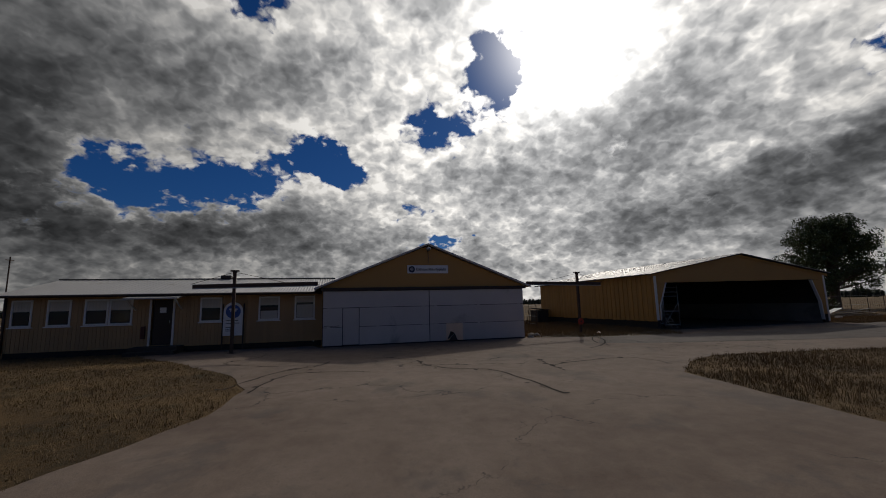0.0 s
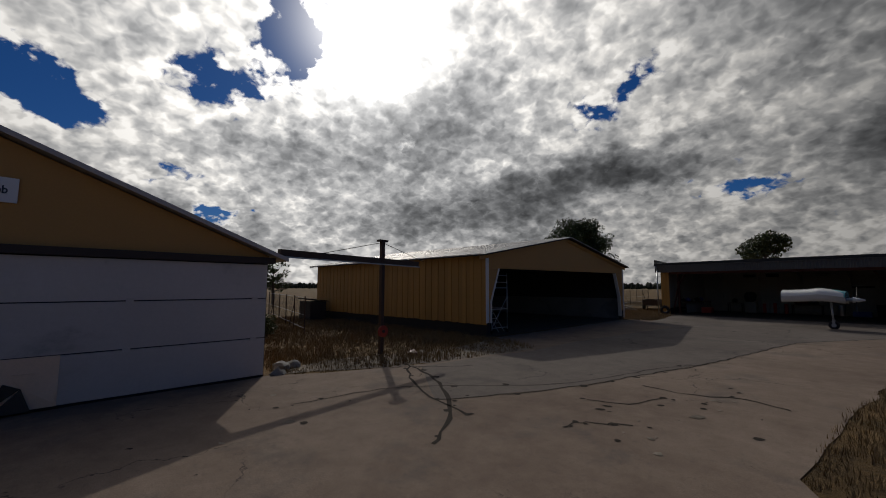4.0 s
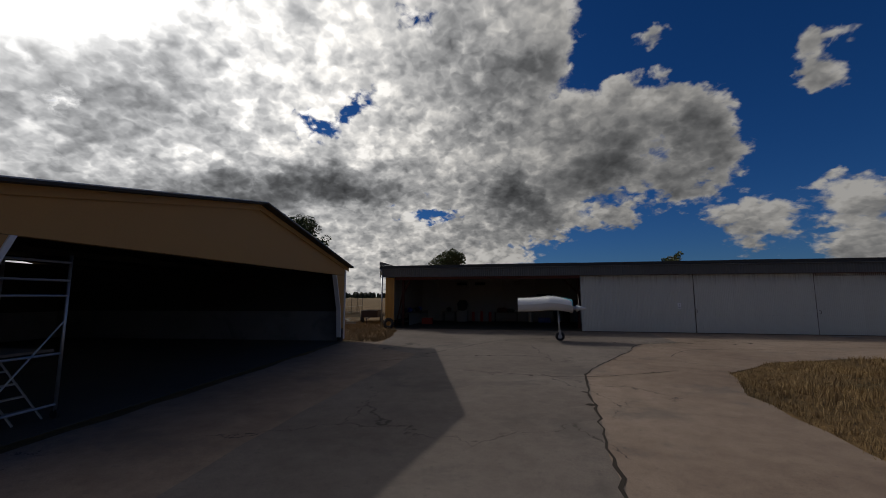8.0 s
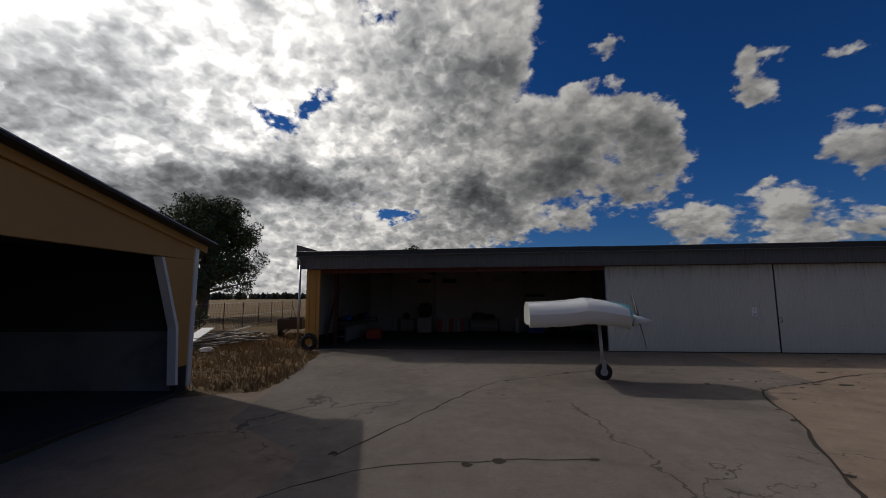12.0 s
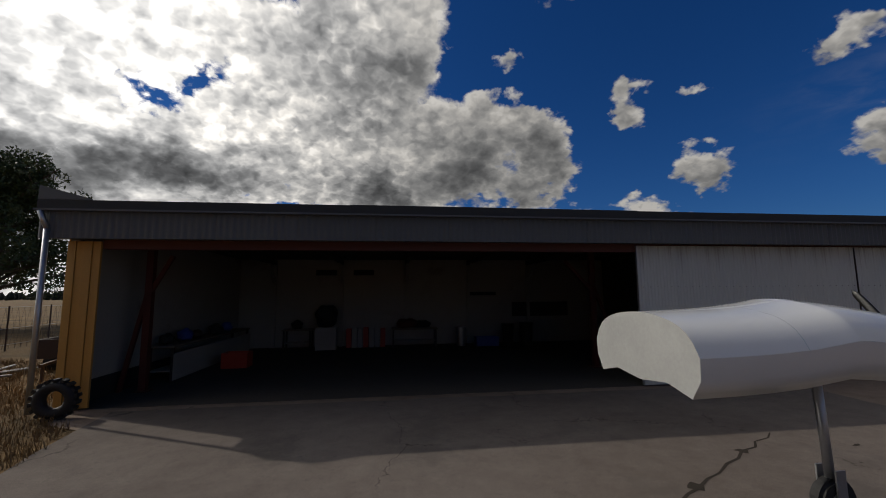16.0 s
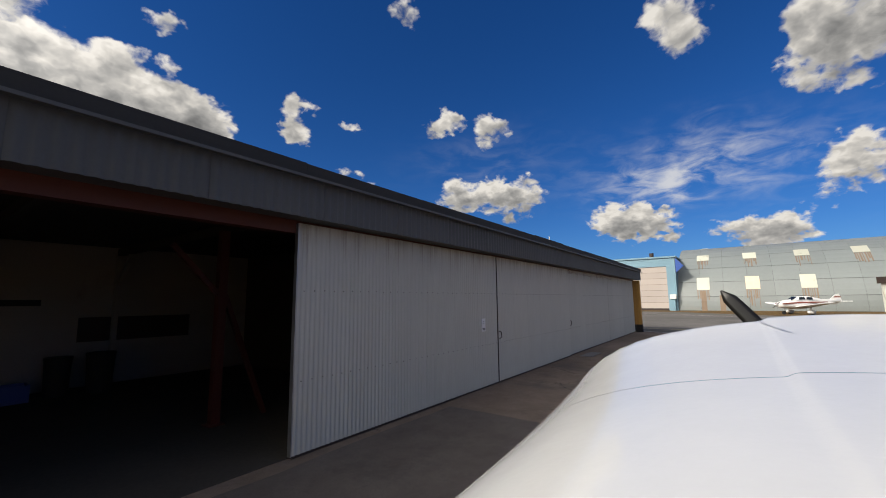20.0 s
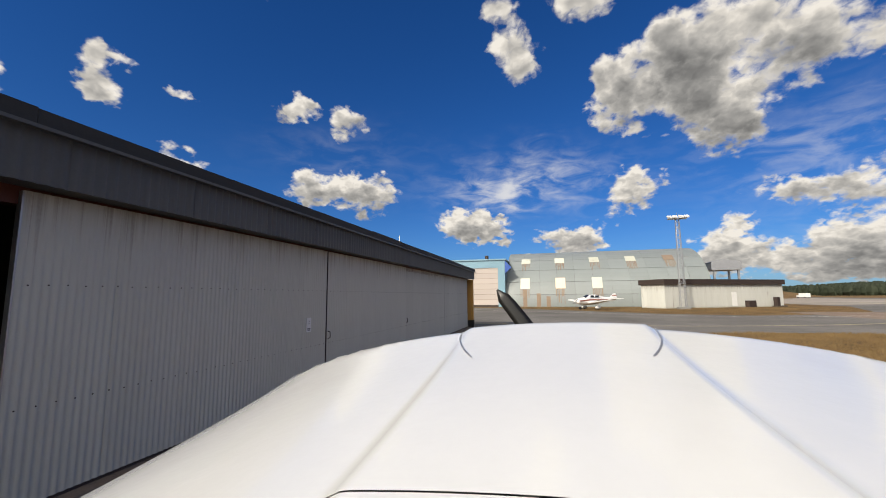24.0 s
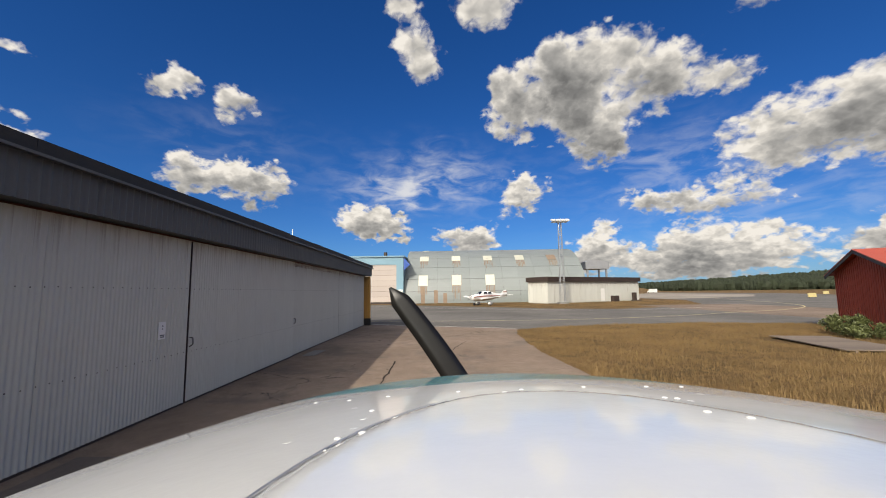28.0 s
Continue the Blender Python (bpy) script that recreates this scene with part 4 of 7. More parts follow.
def club_house():
    h = thing("club_house", H, "low beige boarded club house with a grey metal roof", "house", kind="structure")
    wins = [(0.17, 0.89, 0), (1.38, 2.22, 0), (2.68, 3.55, 0), (3.57, 4.44, 0), (7.05, 7.94, 0), (9.48, 10.40, 1), (11.06, 11.98, 2)]
    holes = [(a, b, 1.26, 2.36) for a, b, _ in wins] + [(5.16, 6.00, 0.32, 2.30)]
    bm = bmesh.new()
    wall_with_holes(bm, 0, H_LEN, 0.25, H_EAVE, 0.0, 0.16, holes)
    part("front_wall", bm, "beige_boards", h)
    for x0, x1 in ((0, 0.16), (H_LEN - 0.16, H_LEN)):
        boxed("end_wall", (x0, x1, 0.16, H_DEEP, 0.25, H_EAVE), "beige_boards", h)
    boxed("back_wall", (0.16, H_LEN - 0.16, H_DEEP - 0.16, H_DEEP, 0.25, H_EAVE), "beige_boards", h)
    boxed("plinth", (0.03, H_LEN - 0.03, 0.04, H_DEEP - 0.04, 0, 0.25), "black_plinth", h)
    # upright cladding boards between the openings
    x = 0.0
    rng = random.Random(2)
    while x < H_LEN - 0.05:
        w = 0.145
        free = [(0.24, H_EAVE - 0.02)]
        for a, b, lo, hi in holes:
            if x + w > a - 0.02 and x < b + 0.02:
                free = [(0.24, lo - 0.06), (hi + 0.02, H_EAVE - 0.02)]
        for lo, hi in free:
            if hi - lo > 0.05:
                boxed("board", (x + 0.006, x + w - 0.004, -0.018 - 0.006 * (rng.random() > 0.5), -0.001, lo, hi), "beige_boards", h)
        x += w
    for a, b, kind in wins:
        pane_window(h, a, b, 0.0, 1.26, 2.36, (0.42, 0.35, 0.25)[kind])
        if kind == 1:
            boxed("shade_strip", (a + 0.1, b - 0.1, 0.004, 0.011, 1.72, 1.86), "dark_trim", h)
            boxed("inner_blind", (a + 0.09, b - 0.09, 0.005, 0.010, 1.30, 1.70), "curtain", h, "pale blind behind the glass")
        if kind == 2:
            boxed("inner_blind", (a + 0.09, b - 0.09, 0.005, 0.010, 1.34, 1.95), "curtain", h, "pale blind behind the glass")
    # entrance: dark door, white posts, canopy, steps
    d = boxed("door", (5.22, 5.94, 0.05, 0.10, 0.34, 2.27), "dark_trim", h, "dark brown entrance door with a small pane", bevel=0.006)
    boxed("door_pane", (5.45, 5.7, 0.042, 0.049, 1.72, 1.95), "sign_white", d)
    barred("door_handle", (5.86, 0.02, 1.25), (5.86, 0.02, 1.38), 0.025, "galvanised", d, round_=8)
    for a in (5.08, 5.98):
        boxed("door_post", (a, a + 0.08, -0.05, 0.02, 0.30, 2.30), "white_paint", h)
    bm = bmesh.new()
    slab(bm, [(-1.0, 2.30), (0.0, 2.44), (0.0, 2.50), (-1.0, 2.36)], 4.45, 6.45, "x")
    part("canopy", bm, "roof_sheet", h, "small pale canopy over the entrance")
    for a in (4.55, 6.32):
        barred("canopy_brace", (a, 0.0, 1.85), (a, -0.9, 2.30), 0.05, "white_paint", h)
    for i in range(2):
        boxed("step", (4.7, 6.5, -1.2 + 0.35 * i, -0.03, 0.0 if i == 0 else 0.151, 0.15 if i == 0 else 0.30), "dark_wall", h)
    boxed("wall_box", (4.84, 4.98, -0.14, -0.03, 0.62, 1.15), "red_oxide", h, "red fire box beside the door")
    # roof: two planes of sheets with standing ribs
    ridge, rise = H_DEEP / 2, 3.44
    for i in range(26):
        a = -0.35 + (H_LEN + 1.0) * i / 26
        b = -0.35 + (H_LEN + 1.0) * (i + 1) / 26
        bm = bmesh.new()
        ribbed_slope(bm, a, b, -0.5, H_EAVE + 0.03, ridge, rise, 0.13 if i > 16 else 0.25, 0.022)
        part("roof_sheet", bm, "roof_sheet", h)
    bm = bmesh.new()
    slab(bm, [(-0.48, H_EAVE - 0.02), (ridge, rise - 0.05), (H_DEEP + 0.5, H_EAVE - 0.02), (H_DEEP + 0.5, H_EAVE + 0.02), (ridge, rise - 0.012), (-0.48, H_EAVE + 0.02)], -0.33, H_LEN + 0.6, "x")
    part("roof_boards", bm, "dark_trim", h)
    boxed("ridge_cap", (-0.36, H_LEN + 0.6, ridge - 0.12, ridge + 0.12, rise + 0.005, rise + 0.05), "dark_trim", h)
    barred("gutter", (-0.36, -0.55, H_EAVE - 0.01), (H_LEN + 0.1, -0.55, H_EAVE - 0.01), 0.11, "dark_trim", h, round_=10)
    barred("downpipe", (0.02, -0.08, 0.1), (0.02, -0.08, 2.45), 0.08, "dark_trim", h, round_=10)
    boxed("roof_vent", (6.9, 7.4, ridge - 0.2, ridge + 0.2, rise + 0.05, rise + 0.2), "dark_trim", h)
    barred("flue", (H_LEN - 0.35, 0.02, 0.2), (H_LEN - 0.35, 0.02, 2.4), 0.06, "white_paint", h, round_=8)
    return h


club_house()


def club_sign():
    s = thing("club_sign", H @ pose(8.02, -0.12, 0), "white arched notice board with a blue round emblem", "sign")
    for a in (0.0, 0.86):
        barred("post", (a, 0, 0), (a, 0, 2.05), 0.05, "dark_trim", s)
    bm = bmesh.new()
    top = [(0.43 + 0.40 * math.cos(t), 1.72 + 0.40 * math.sin(t)) for t in [math.pi * i / 14 for i in range(15)]]
    slab(bm, [(0.03, 0.62), (0.83, 0.62)] + top, -0.045, -0.015, "y")
    part("board", bm, "sign_white", s)
    bm = bmesh.new()
    bmesh.ops.create_cone(bm, cap_ends=True, segments=28, radius1=0.31, radius2=0.31, depth=0.006, matrix=Matrix.Translation((0.43, -0.050, 1.70)) @ Matrix.Rotation(radians(90), 4, "X"))
    part("emblem", bm, "sign_blue", s, "blue round emblem")
    for z, w in ((1.78, 0.34), (1.70, 0.26), (1.50, 0.12)):
        boxed("emblem_bar", (0.43 - w / 2, 0.43 + w / 2, -0.058, -0.054, z, z + 0.05), "sign_white", s)
    for z, w in ((1.28, 0.5), (1.16, 0.56), (0.98, 0.3), (0.90, 0.22), (0.82, 0.34)):
        boxed("text_bar", (0.14, 0.14 + w, -0.051, -0.047, z, z + 0.03), "sign_dark", s)


club_sign()


def rail_pole(x, name_side, sag):
    """The pole that carries the free end of a folding door's rail, with guy rods."""
    p = thing("door_rail_pole", A @ pose(x, 0.45 if x > 0 else -0.75, 0), "dark steel pole carrying the door rail on guy rods", "pole", group="door rail poles")
    boxed("post", (-0.06, 0.06, -0.06, 0.06, 0, 3.36), "rust_steel", p, bevel=0.008)
    boxed("cap", (-0.16, 0.16, -0.08, 0.08, 3.36, 3.42), "rust_steel", p)
    boxed("foot", (-0.14, 0.14, -0.14, 0.14, 0.0, 0.03), "rust_steel", p)
    s = 1 if x < 0 else -1
    barred("rail", (s * 3.35, -0.5, 2.80), (-s * 1.6, 0.2, 2.76), 0.10, "rust_steel", p, h=0.16)
    barred("rail_flange", (s * 3.35, -0.58, 2.70), (-s * 1.6, 0.12, 2.66), 0.05, "galvanised", p, h=0.03)
    for e in (2.2, -1.6):
        barred("guy_rod", (0, 0, 3.34), (s * e, 0.04 * e, 2.84), 0.018, "rust_steel", p, round_=6)
    return p


rail_pole(13.55, "r", 0)
rail_pole(-3.5, "l", 0)

# ---------------------------------------------------------------- scaffold tower in the open hangar


def scaffold():
    s = thing("scaffold_tower", B @ pose(1.02, 0.55, 0.02), "narrow aluminium rolling scaffold tower with a ladder", "scaffold")
    w, d, top = 1.10, 1.3, 2.62
    for x in (0, w):
        for y in (0, d):
            barred("upright", (x, y, 0.12), (x, y, top), 0.05, "galvanised", s, round_=10)
            bm = bmesh.new()
            bmesh.ops.create_cone(bm, cap_ends=True, segments=14, radius1=0.07, radius2=0.07, depth=0.04, matrix=Matrix.Translation((x, y, 0.07)) @ Matrix.Rotation(radians(90), 4, "Y"))
            part("castor", bm, "black_rubber", s)
    for z in (0.22, 1.02, 1.95, 2.2, 2.5):
        for y in (0, d):
            barred("rung", (0, y, z), (w, y, z), 0.04, "galvanised", s, round_=8)
    for z in (0.35, 0.65, 0.95, 1.25, 1.55, 1.85, 2.15, 2.45):
        barred("ladder_rung", (0, 0.35, z), (0, 0.95, z), 0.03, "galvanised", s, round_=8)
    for a, b in (((0, 0, 0.22), (w, 0, 1.55)), ((0, d, 1.55), (w, d, 0.22)), ((0, 0, 1.02), (0, d, 2.2))):
        barred("diagonal", a, b, 0.03, "galvanised", s, round_=8)
    boxed("platform", (0.03, w - 0.03, 0.1, d - 0.1, 1.05, 1.09), "deck_wood", s)
    # step ladder leaning within
    for x in (0.35, 0.75):
        barred("stile", (x + 0.25, 0.1, 0.02), (x - 0.15, 0.5, 1.0), 0.05, "galvanised", s, h=0.02)
    for i in range(4):
        f = 0.2 + 0.2 * i
        barred("tread", (0.60 - 0.4 * f, 0.1 + 0.4 * f, f), (1.0 - 0.4 * f, 0.1 + 0.4 * f, f), 0.09, "galvanised", s, h=0.02)


scaffold()

# ---------------------------------------------------------------- inside the open bay of the row
Cm = C


def steel_post(x, y, lean):
    p = thing("steel_post", Cm @ pose(x, y, 0.022), "oxide-red steel post with a slanting brace at the bay edge", "post", group="red posts of the bay")
    boxed("post", (-0.07, 0.07, -0.07, 0.07, 0, 3.26), "red_oxide", p)
    barred("brace", (lean * 0.88, 0.0, 0.0), (0.0, 0.0, 2.3), 0.08, "red_oxide", p)
    barred("knee", (0, 0, 2.1), (-lean * 0.8, 0, 2.95), 0.08, "red_oxide", p)
    boxed("foot_plate", (-0.13, 0.13, -0.13, 0.13, 0, 0.02), "red_oxide", p)


steel_post(0.72, 1.35, -0.55)
steel_post(11.72, 2.35, 1)


def bench(x0, x1, y0, y1, z, label):
    b = thing("workbench", Cm @ pose(x0, y0, 0.022), label, "workbench")
    w, d = x1 - x0, y1 - y0
    boxed("top", (0, w, 0, d, z - 0.05, z), "deck_wood", b)
    for x in (0.04, w - 0.1):
        for y in (0.04, d - 0.1):
            boxed("leg", (x, x + 0.06, y, y + 0.06, 0, z - 0.05), "dark_trim", b)
    boxed("shelf", (0.05, w - 0.05, 0.05, d - 0.05, 0.22, 0.25), "plaster", b)
    return b


side_bench = bench(0.2, 0.85, 2.3, 7.6, 0.85, "long dark workbench with a white front, cluttered, along the side wall")
boxed("front_panel", (0.63, 0.648, 0.0, 5.3, 0.02, 0.66), "plaster", side_bench, "low white front panel")
bench(2.0, 3.1, 7.5, 8.1, 0.75, "small wooden bench against the back wall")
bench(6.1, 7.9, 7.45, 8.1, 0.72, "wooden bench with a red and dark bundle on it")


def lump(name, x, y, z, sx, sy, sz, mat, label, category, seed=1):
    """A soft or crumpled thing: a rounded block pushed about by noise."""
    bm = bmesh.new()
    bmesh.ops.create_icosphere(bm, subdivisions=3, radius=1.0)
    for v in bm.verts:
        k = 1 + 0.35 * noise.noise(v.co * 1.7 + Vector((seed * 7.1, 0, 0)))
        v.co = Vector((v.co.x * sx * k, v.co.y * sy * k, max(-0.75, v.co.z) * sz * k))
    lo = min(v.co.z for v in bm.verts)
    for v in bm.verts:
        v.co.z -= lo
    ob = link_mesh(name, bm, mat, smooth=True)
    ob.matrix_world = Cm @ pose(x, y, z)
    return tagged(ob, label, category)


def tub(name, x, y, r, hgt, mat, label, category, lid=None):
    t = thing(name, Cm @ pose(x, y, 0.022), label, category)
    bm = bmesh.new()
    bmesh.ops.create_cone(bm, cap_ends=True, segments=20, radius1=r * 0.86, radius2=r, depth=hgt, matrix=Matrix.Translation((0, 0, hgt / 2)))
    part("body", bm, mat, t)
    bm = bmesh.new()
    bmesh.ops.create_cone(bm, cap_ends=True, segments=20, radius1=r * 1.06, radius2=r * 1.02, depth=0.05, matrix=Matrix.Translation((0, 0, hgt + 0.02)))
    part("rim", bm, lid or mat, t)


def crate(name, x, y, z, w, d, hgt, mat, label, category):
    c = thing(name, Cm @ pose(x, y, z), label, category)
    t = 0.02
    boxed("bottom", (0, w, 0, d, 0, t), mat, c)
    boxed("front", (0, w, 0, t, t, hgt), mat, c, bevel=0.004)
    boxed("back", (0, w, d - t, d, t, hgt), mat, c)
    boxed("side", (0, t, t, d - t, t, hgt), mat, c)
    boxed("side", (w - t, w, t, d - t, t, hgt), mat, c)
    boxed("contents", (t, w - t, t, d - t, t, hgt * 0.7), "dark_wall", c)


crate("crate", 1.3, 3.9, 0.022, 0.7, 0.5, 0.42, "red_plastic", "red plastic crate on the hangar floor", "crate")
crate("crate", 9.4, 7.2, 0.022, 0.9, 0.5, 0.35, "blue_plastic", "blue plastic crate by the back wall", "crate")
tub("bin", 11.45, 7.3, 0.27, 0.85, "black_rubber", "black plastic bin by the back wall", "bin")
tub("bin", 10.75, 7.5, 0.24, 0.8, "black_rubber", "black plastic bin by the back wall", "bin")
tub("milk_churn", 8.85, 7.6, 0.20, 0.7, "galvanised", "dull metal drum beside the crate", "drum")
lump("folded_cover", 3.62, 7.5, 0.85, 0.42, 0.3, 0.42, "black_rubber", "dark folded cover heaped on a box", "cover", 3)
crate("box", 3.27, 7.25, 0.022, 0.75, 0.55, 0.83, "plaster", "pale box under the dark cover", "box")
lump("bundle", 6.7, 7.7, 0.742, 0.42, 0.25, 0.2, "red_oxide", "red bundle lying on the bench", "bundle", 5)
lump("bundle", 7.3, 7.75, 0.742, 0.35, 0.22, 0.16, "black_rubber", "dark bundle lying on the bench", "bundle", 6)
for i in range(7):
    crate("canister", 4.35 + 0.22 * i, 7.75, 0.022, 0.19, 0.3, 0.72 + 0.05 * (i % 2), "plaster" if i % 3 else "red_plastic", "upright canister in a row by the wall", "canister")
for i, (x, y, s) in enumerate(((0.5, 2.6, 0.16), (0.55, 3.4, 0.2), (0.45, 4.3, 0.14), (0.6, 5.2, 0.2), (0.5, 6.3, 0.18), (2.5, 7.8, 0.2))):
    lump("bench_clutter", x, y, 0.875 if x < 1 else 0.775, s, s, s * 0.9, ("black_rubber", "blue_plastic", "dark_trim")[i % 3], "small dark item lying on the workbench", "clutter", 10 + i)


def wall_plate(name, x, z, w, hh, mat, label, category):
    ob = boxed(name, (0, w, -0.03, 0, 0, hh), mat, None, bevel=0.006)
    ob.matrix_world = Cm @ pose(x, 8.338, z)
    tagged(ob, label, category)


wall_plate("wall_vent", 3.06, 2.86, 0.82, 0.22, "black_rubber", "dark slot vent high in the back wall", "vent")
wall_plate("wall_vent", 4.55, 2.86, 0.82, 0.22, "black_rubber", "dark slot vent high in the back wall", "vent")
wall_plate("wall_board", 9.3, 2.0, 1.2, 0.14, "black_rubber", "narrow dark board on the back wall", "board")
wall_plate("wall_panel", 11.2, 1.1, 2.5, 0.6, "dark_trim", "dark brown panel on the back wall", "panel")
for x in (1.5, 4.1, 6.7, 9.3, 11.9):
    p = thing("roof_truss", Cm @ pose(x, 0.2, 0), "pale timber roof truss with a knee brace under the roof", "truss", group="trusses of the bay")
    # beam painted near black for the shade up there, stud and knee stay pale
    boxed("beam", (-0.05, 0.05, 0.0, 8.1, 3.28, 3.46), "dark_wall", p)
    boxed("stud", (-0.06, 0.06, 8.02, 8.14, 0.022, 3.28), "plaster", p)
    barred("knee", (0, 8.0, 2.55), (0, 7.2, 3.28), 0.09, "plaster", p)


def notice():
    ob = thing("notice", Cm @ pose(16.5, -0.044, 1.30), "small white paper notice on the sliding door", "notice")
    boxed("paper", (0, 0.17, -0.012, 0, 0, 0.30), "sign_white", ob)
    for z, w in ((0.22, 0.03), (0.17, 0.02), (0.06, 0.11), (0.03, 0.09)):
        boxed("text_bar", (0.085 - w / 2, 0.085 + w / 2, -0.016, -0.0125, z, z + 0.02), "sign_dark", ob)


notice()


def flood_lamp():
    l = thing("floodlight", C @ pose(C_LEN + 0.27, -0.2, 3.42), "small grey floodlight at the roof corner", "lamp")
    boxed("housing", (0, 0.22, -0.12, 0.12, -0.06, 0.08), "fascia_grey", l, bevel=0.02)
    boxed("lens", (0.222, 0.23, -0.10, 0.10, -0.045, 0.065), "dark_glass", l)


flood_lamp()


def tyre(m, r, w, label):
    t = thing("tyre", m, label, "tyre")
    bm = bmesh.new()
    seg, ring = 28, 10
    g = [[bm.verts.new(((r - w * 0.42 + w * 0.42 * math.cos(b)) * math.cos(a), w / 2 * math.sin(b), (r - w * 0.42 + w * 0.42 * math.cos(b)) * math.sin(a))) for b in [2 * math.pi * j / ring for j in range(ring)]] for a in [2 * math.pi * i / seg for i in range(seg)]]
    for i in range(seg):
        for j in range(ring):
            bm.faces.new((g[i][j], g[(i + 1) % seg][j], g[(i + 1) % seg][(j + 1) % ring], g[i][(j + 1) % ring]))
    part("casing", bm, "black_rubber", t, smooth=True)
    for i in range(18):
        a = 2 * math.pi * i / 18
        boxed("tread_block", (-0.03, 0.03, -w * 0.36, w * 0.36, r - 0.02, r + 0.025), "black_rubber", t).matrix_basis = Matrix.Rotation(a, 4, "Y")


tyre(C @ pose(0.40, -0.55, 0.34, 0, 0, 8), 0.32, 0.22, "worn black tractor tyre leaning at the hangar corner")


# ---------------------------------------------------------------- yard between the hangars


def plank_pile():
    p = thing("board_pile", pose(-22.2, 0.6, 0), "heap of pale discarded boards on the dry grass", "pile")
    rng = random.Random(12)
    for i in range(60):
        a = rng.gauss(0, 0.5) + (1.25 if rng.random() < 0.7 else 0.2)
        l = rng.uniform(0.9, 2.8)
        x, y = rng.gauss(0, 0.55), rng.gauss(0.6, 1.1)
        z = 0.04 + 0.5 * rng.random() * math.exp(-(x * x + (y - 0.6) ** 2) / 1.4)
        d = Vector((math.cos(a), math.sin(a), rng.uniform(-0.08, 0.12))) * l / 2
        c = Vector((x, y, z + abs(d.z)))
        barred("plank", c - d, c + d, rng.uniform(0.08, 0.2), "rubbish_wood", p, h=rng.uniform(0.02, 0.04))
    barred("sheet", (0.6, -2.6, 0.10), (-0.1, 0.1, 0.72), 0.5, "white_paint", p, "long white board lying on the heap", h=0.03)
    return p


plank_pile()


def fence(start, end, count, height, label):
    f = thing("fence", Matrix.Identity(4), label, "fence")
    a, b = Vector((*start, 0)), Vector((*end, 0))
    for i in range(count):
        p = a.lerp(b, i / (count - 1))
        barred("post", p, p + Vector((0, 0, height)), 0.055, "rust_steel", f, round_=8)
    for z in (0.25, height * 0.5, height - 0.05):
        barred("wire", a + Vector((0, 0, z)), b + Vector((0, 0, z)), 0.012, "galvanised", f, round_=5)
    for i in (1, count - 2):
        p = a.lerp(b, i / (count - 1))
        q = a.lerp(b, (i + 0.55) / (count - 1))
        barred("stay", p + Vector((0, 0, height * 0.8)), q, 0.04, "rust_steel", f, round_=6)
    # netting as a lattice of thin wires
    n = int((b - a).length / 0.35)
    bm = bmesh.new()
    for i in range(n):
        for s in (0, 1):
            p = a.lerp(b, (i + s) / n)
            q = a.lerp(b, (i + 1 - s) / n)
            bar(bm, p + Vector((0, 0, 0.05)), q + Vector((0, 0, height - 0.06)), 0.006)
    tagged(part("netting", bm, "rust_steel", f), kind="stuff")
    return f


fence((-23.6, -4.0), (-29.0, 22.0), 11, 1.75, "thin wire fence with dark posts behind the yard")
fence((-42, -72.0), (-24, -73.0), 7, 1.6, "thin wire fence with dark posts beside the field")
fence((-20.3, -26.3), (-33.0, -24.6), 6, 1.6, "leaning wire fence posts between the hangars")


def trailer():
    t = thing("trailer", pose(-20.2, 4.4, 0, 0, 0, 12), "small dark car trailer parked behind the hangar row", "trailer")
    boxed("floor", (-0.6, 0.6, -1.0, 1.0, 0.45, 0.5), "dark_trim", t)
    for x in (-0.6, 0.56):
        boxed("side", (x, x + 0.04, -1.0, 1.0, 0.5, 0.95), "dark_trim", t)
    for y in (-1.0, 0.96):
        boxed("end_board", (-0.56, 0.56, y, y + 0.04, 0.5, 0.95), "dark_trim", t)
    for x in (-0.72, 0.72):
        bm = bmesh.new()
        bmesh.ops.create_cone(bm, cap_ends=True, segments=20, radius1=0.3, radius2=0.3, depth=0.16, matrix=Matrix.Translation((x, 0, 0.3)) @ Matrix.Rotation(radians(90), 4, "Y"))
        part("wheel", bm, "black_rubber", t)
    barred("drawbar", (0, -1.0, 0.45), (0, -2.0, 0.4), 0.07, "rust_steel", t)
    barred("prop_stand", (0, -1.9, 0.0), (0, -1.9, 0.42), 0.05, "rust_steel", t)


trailer()


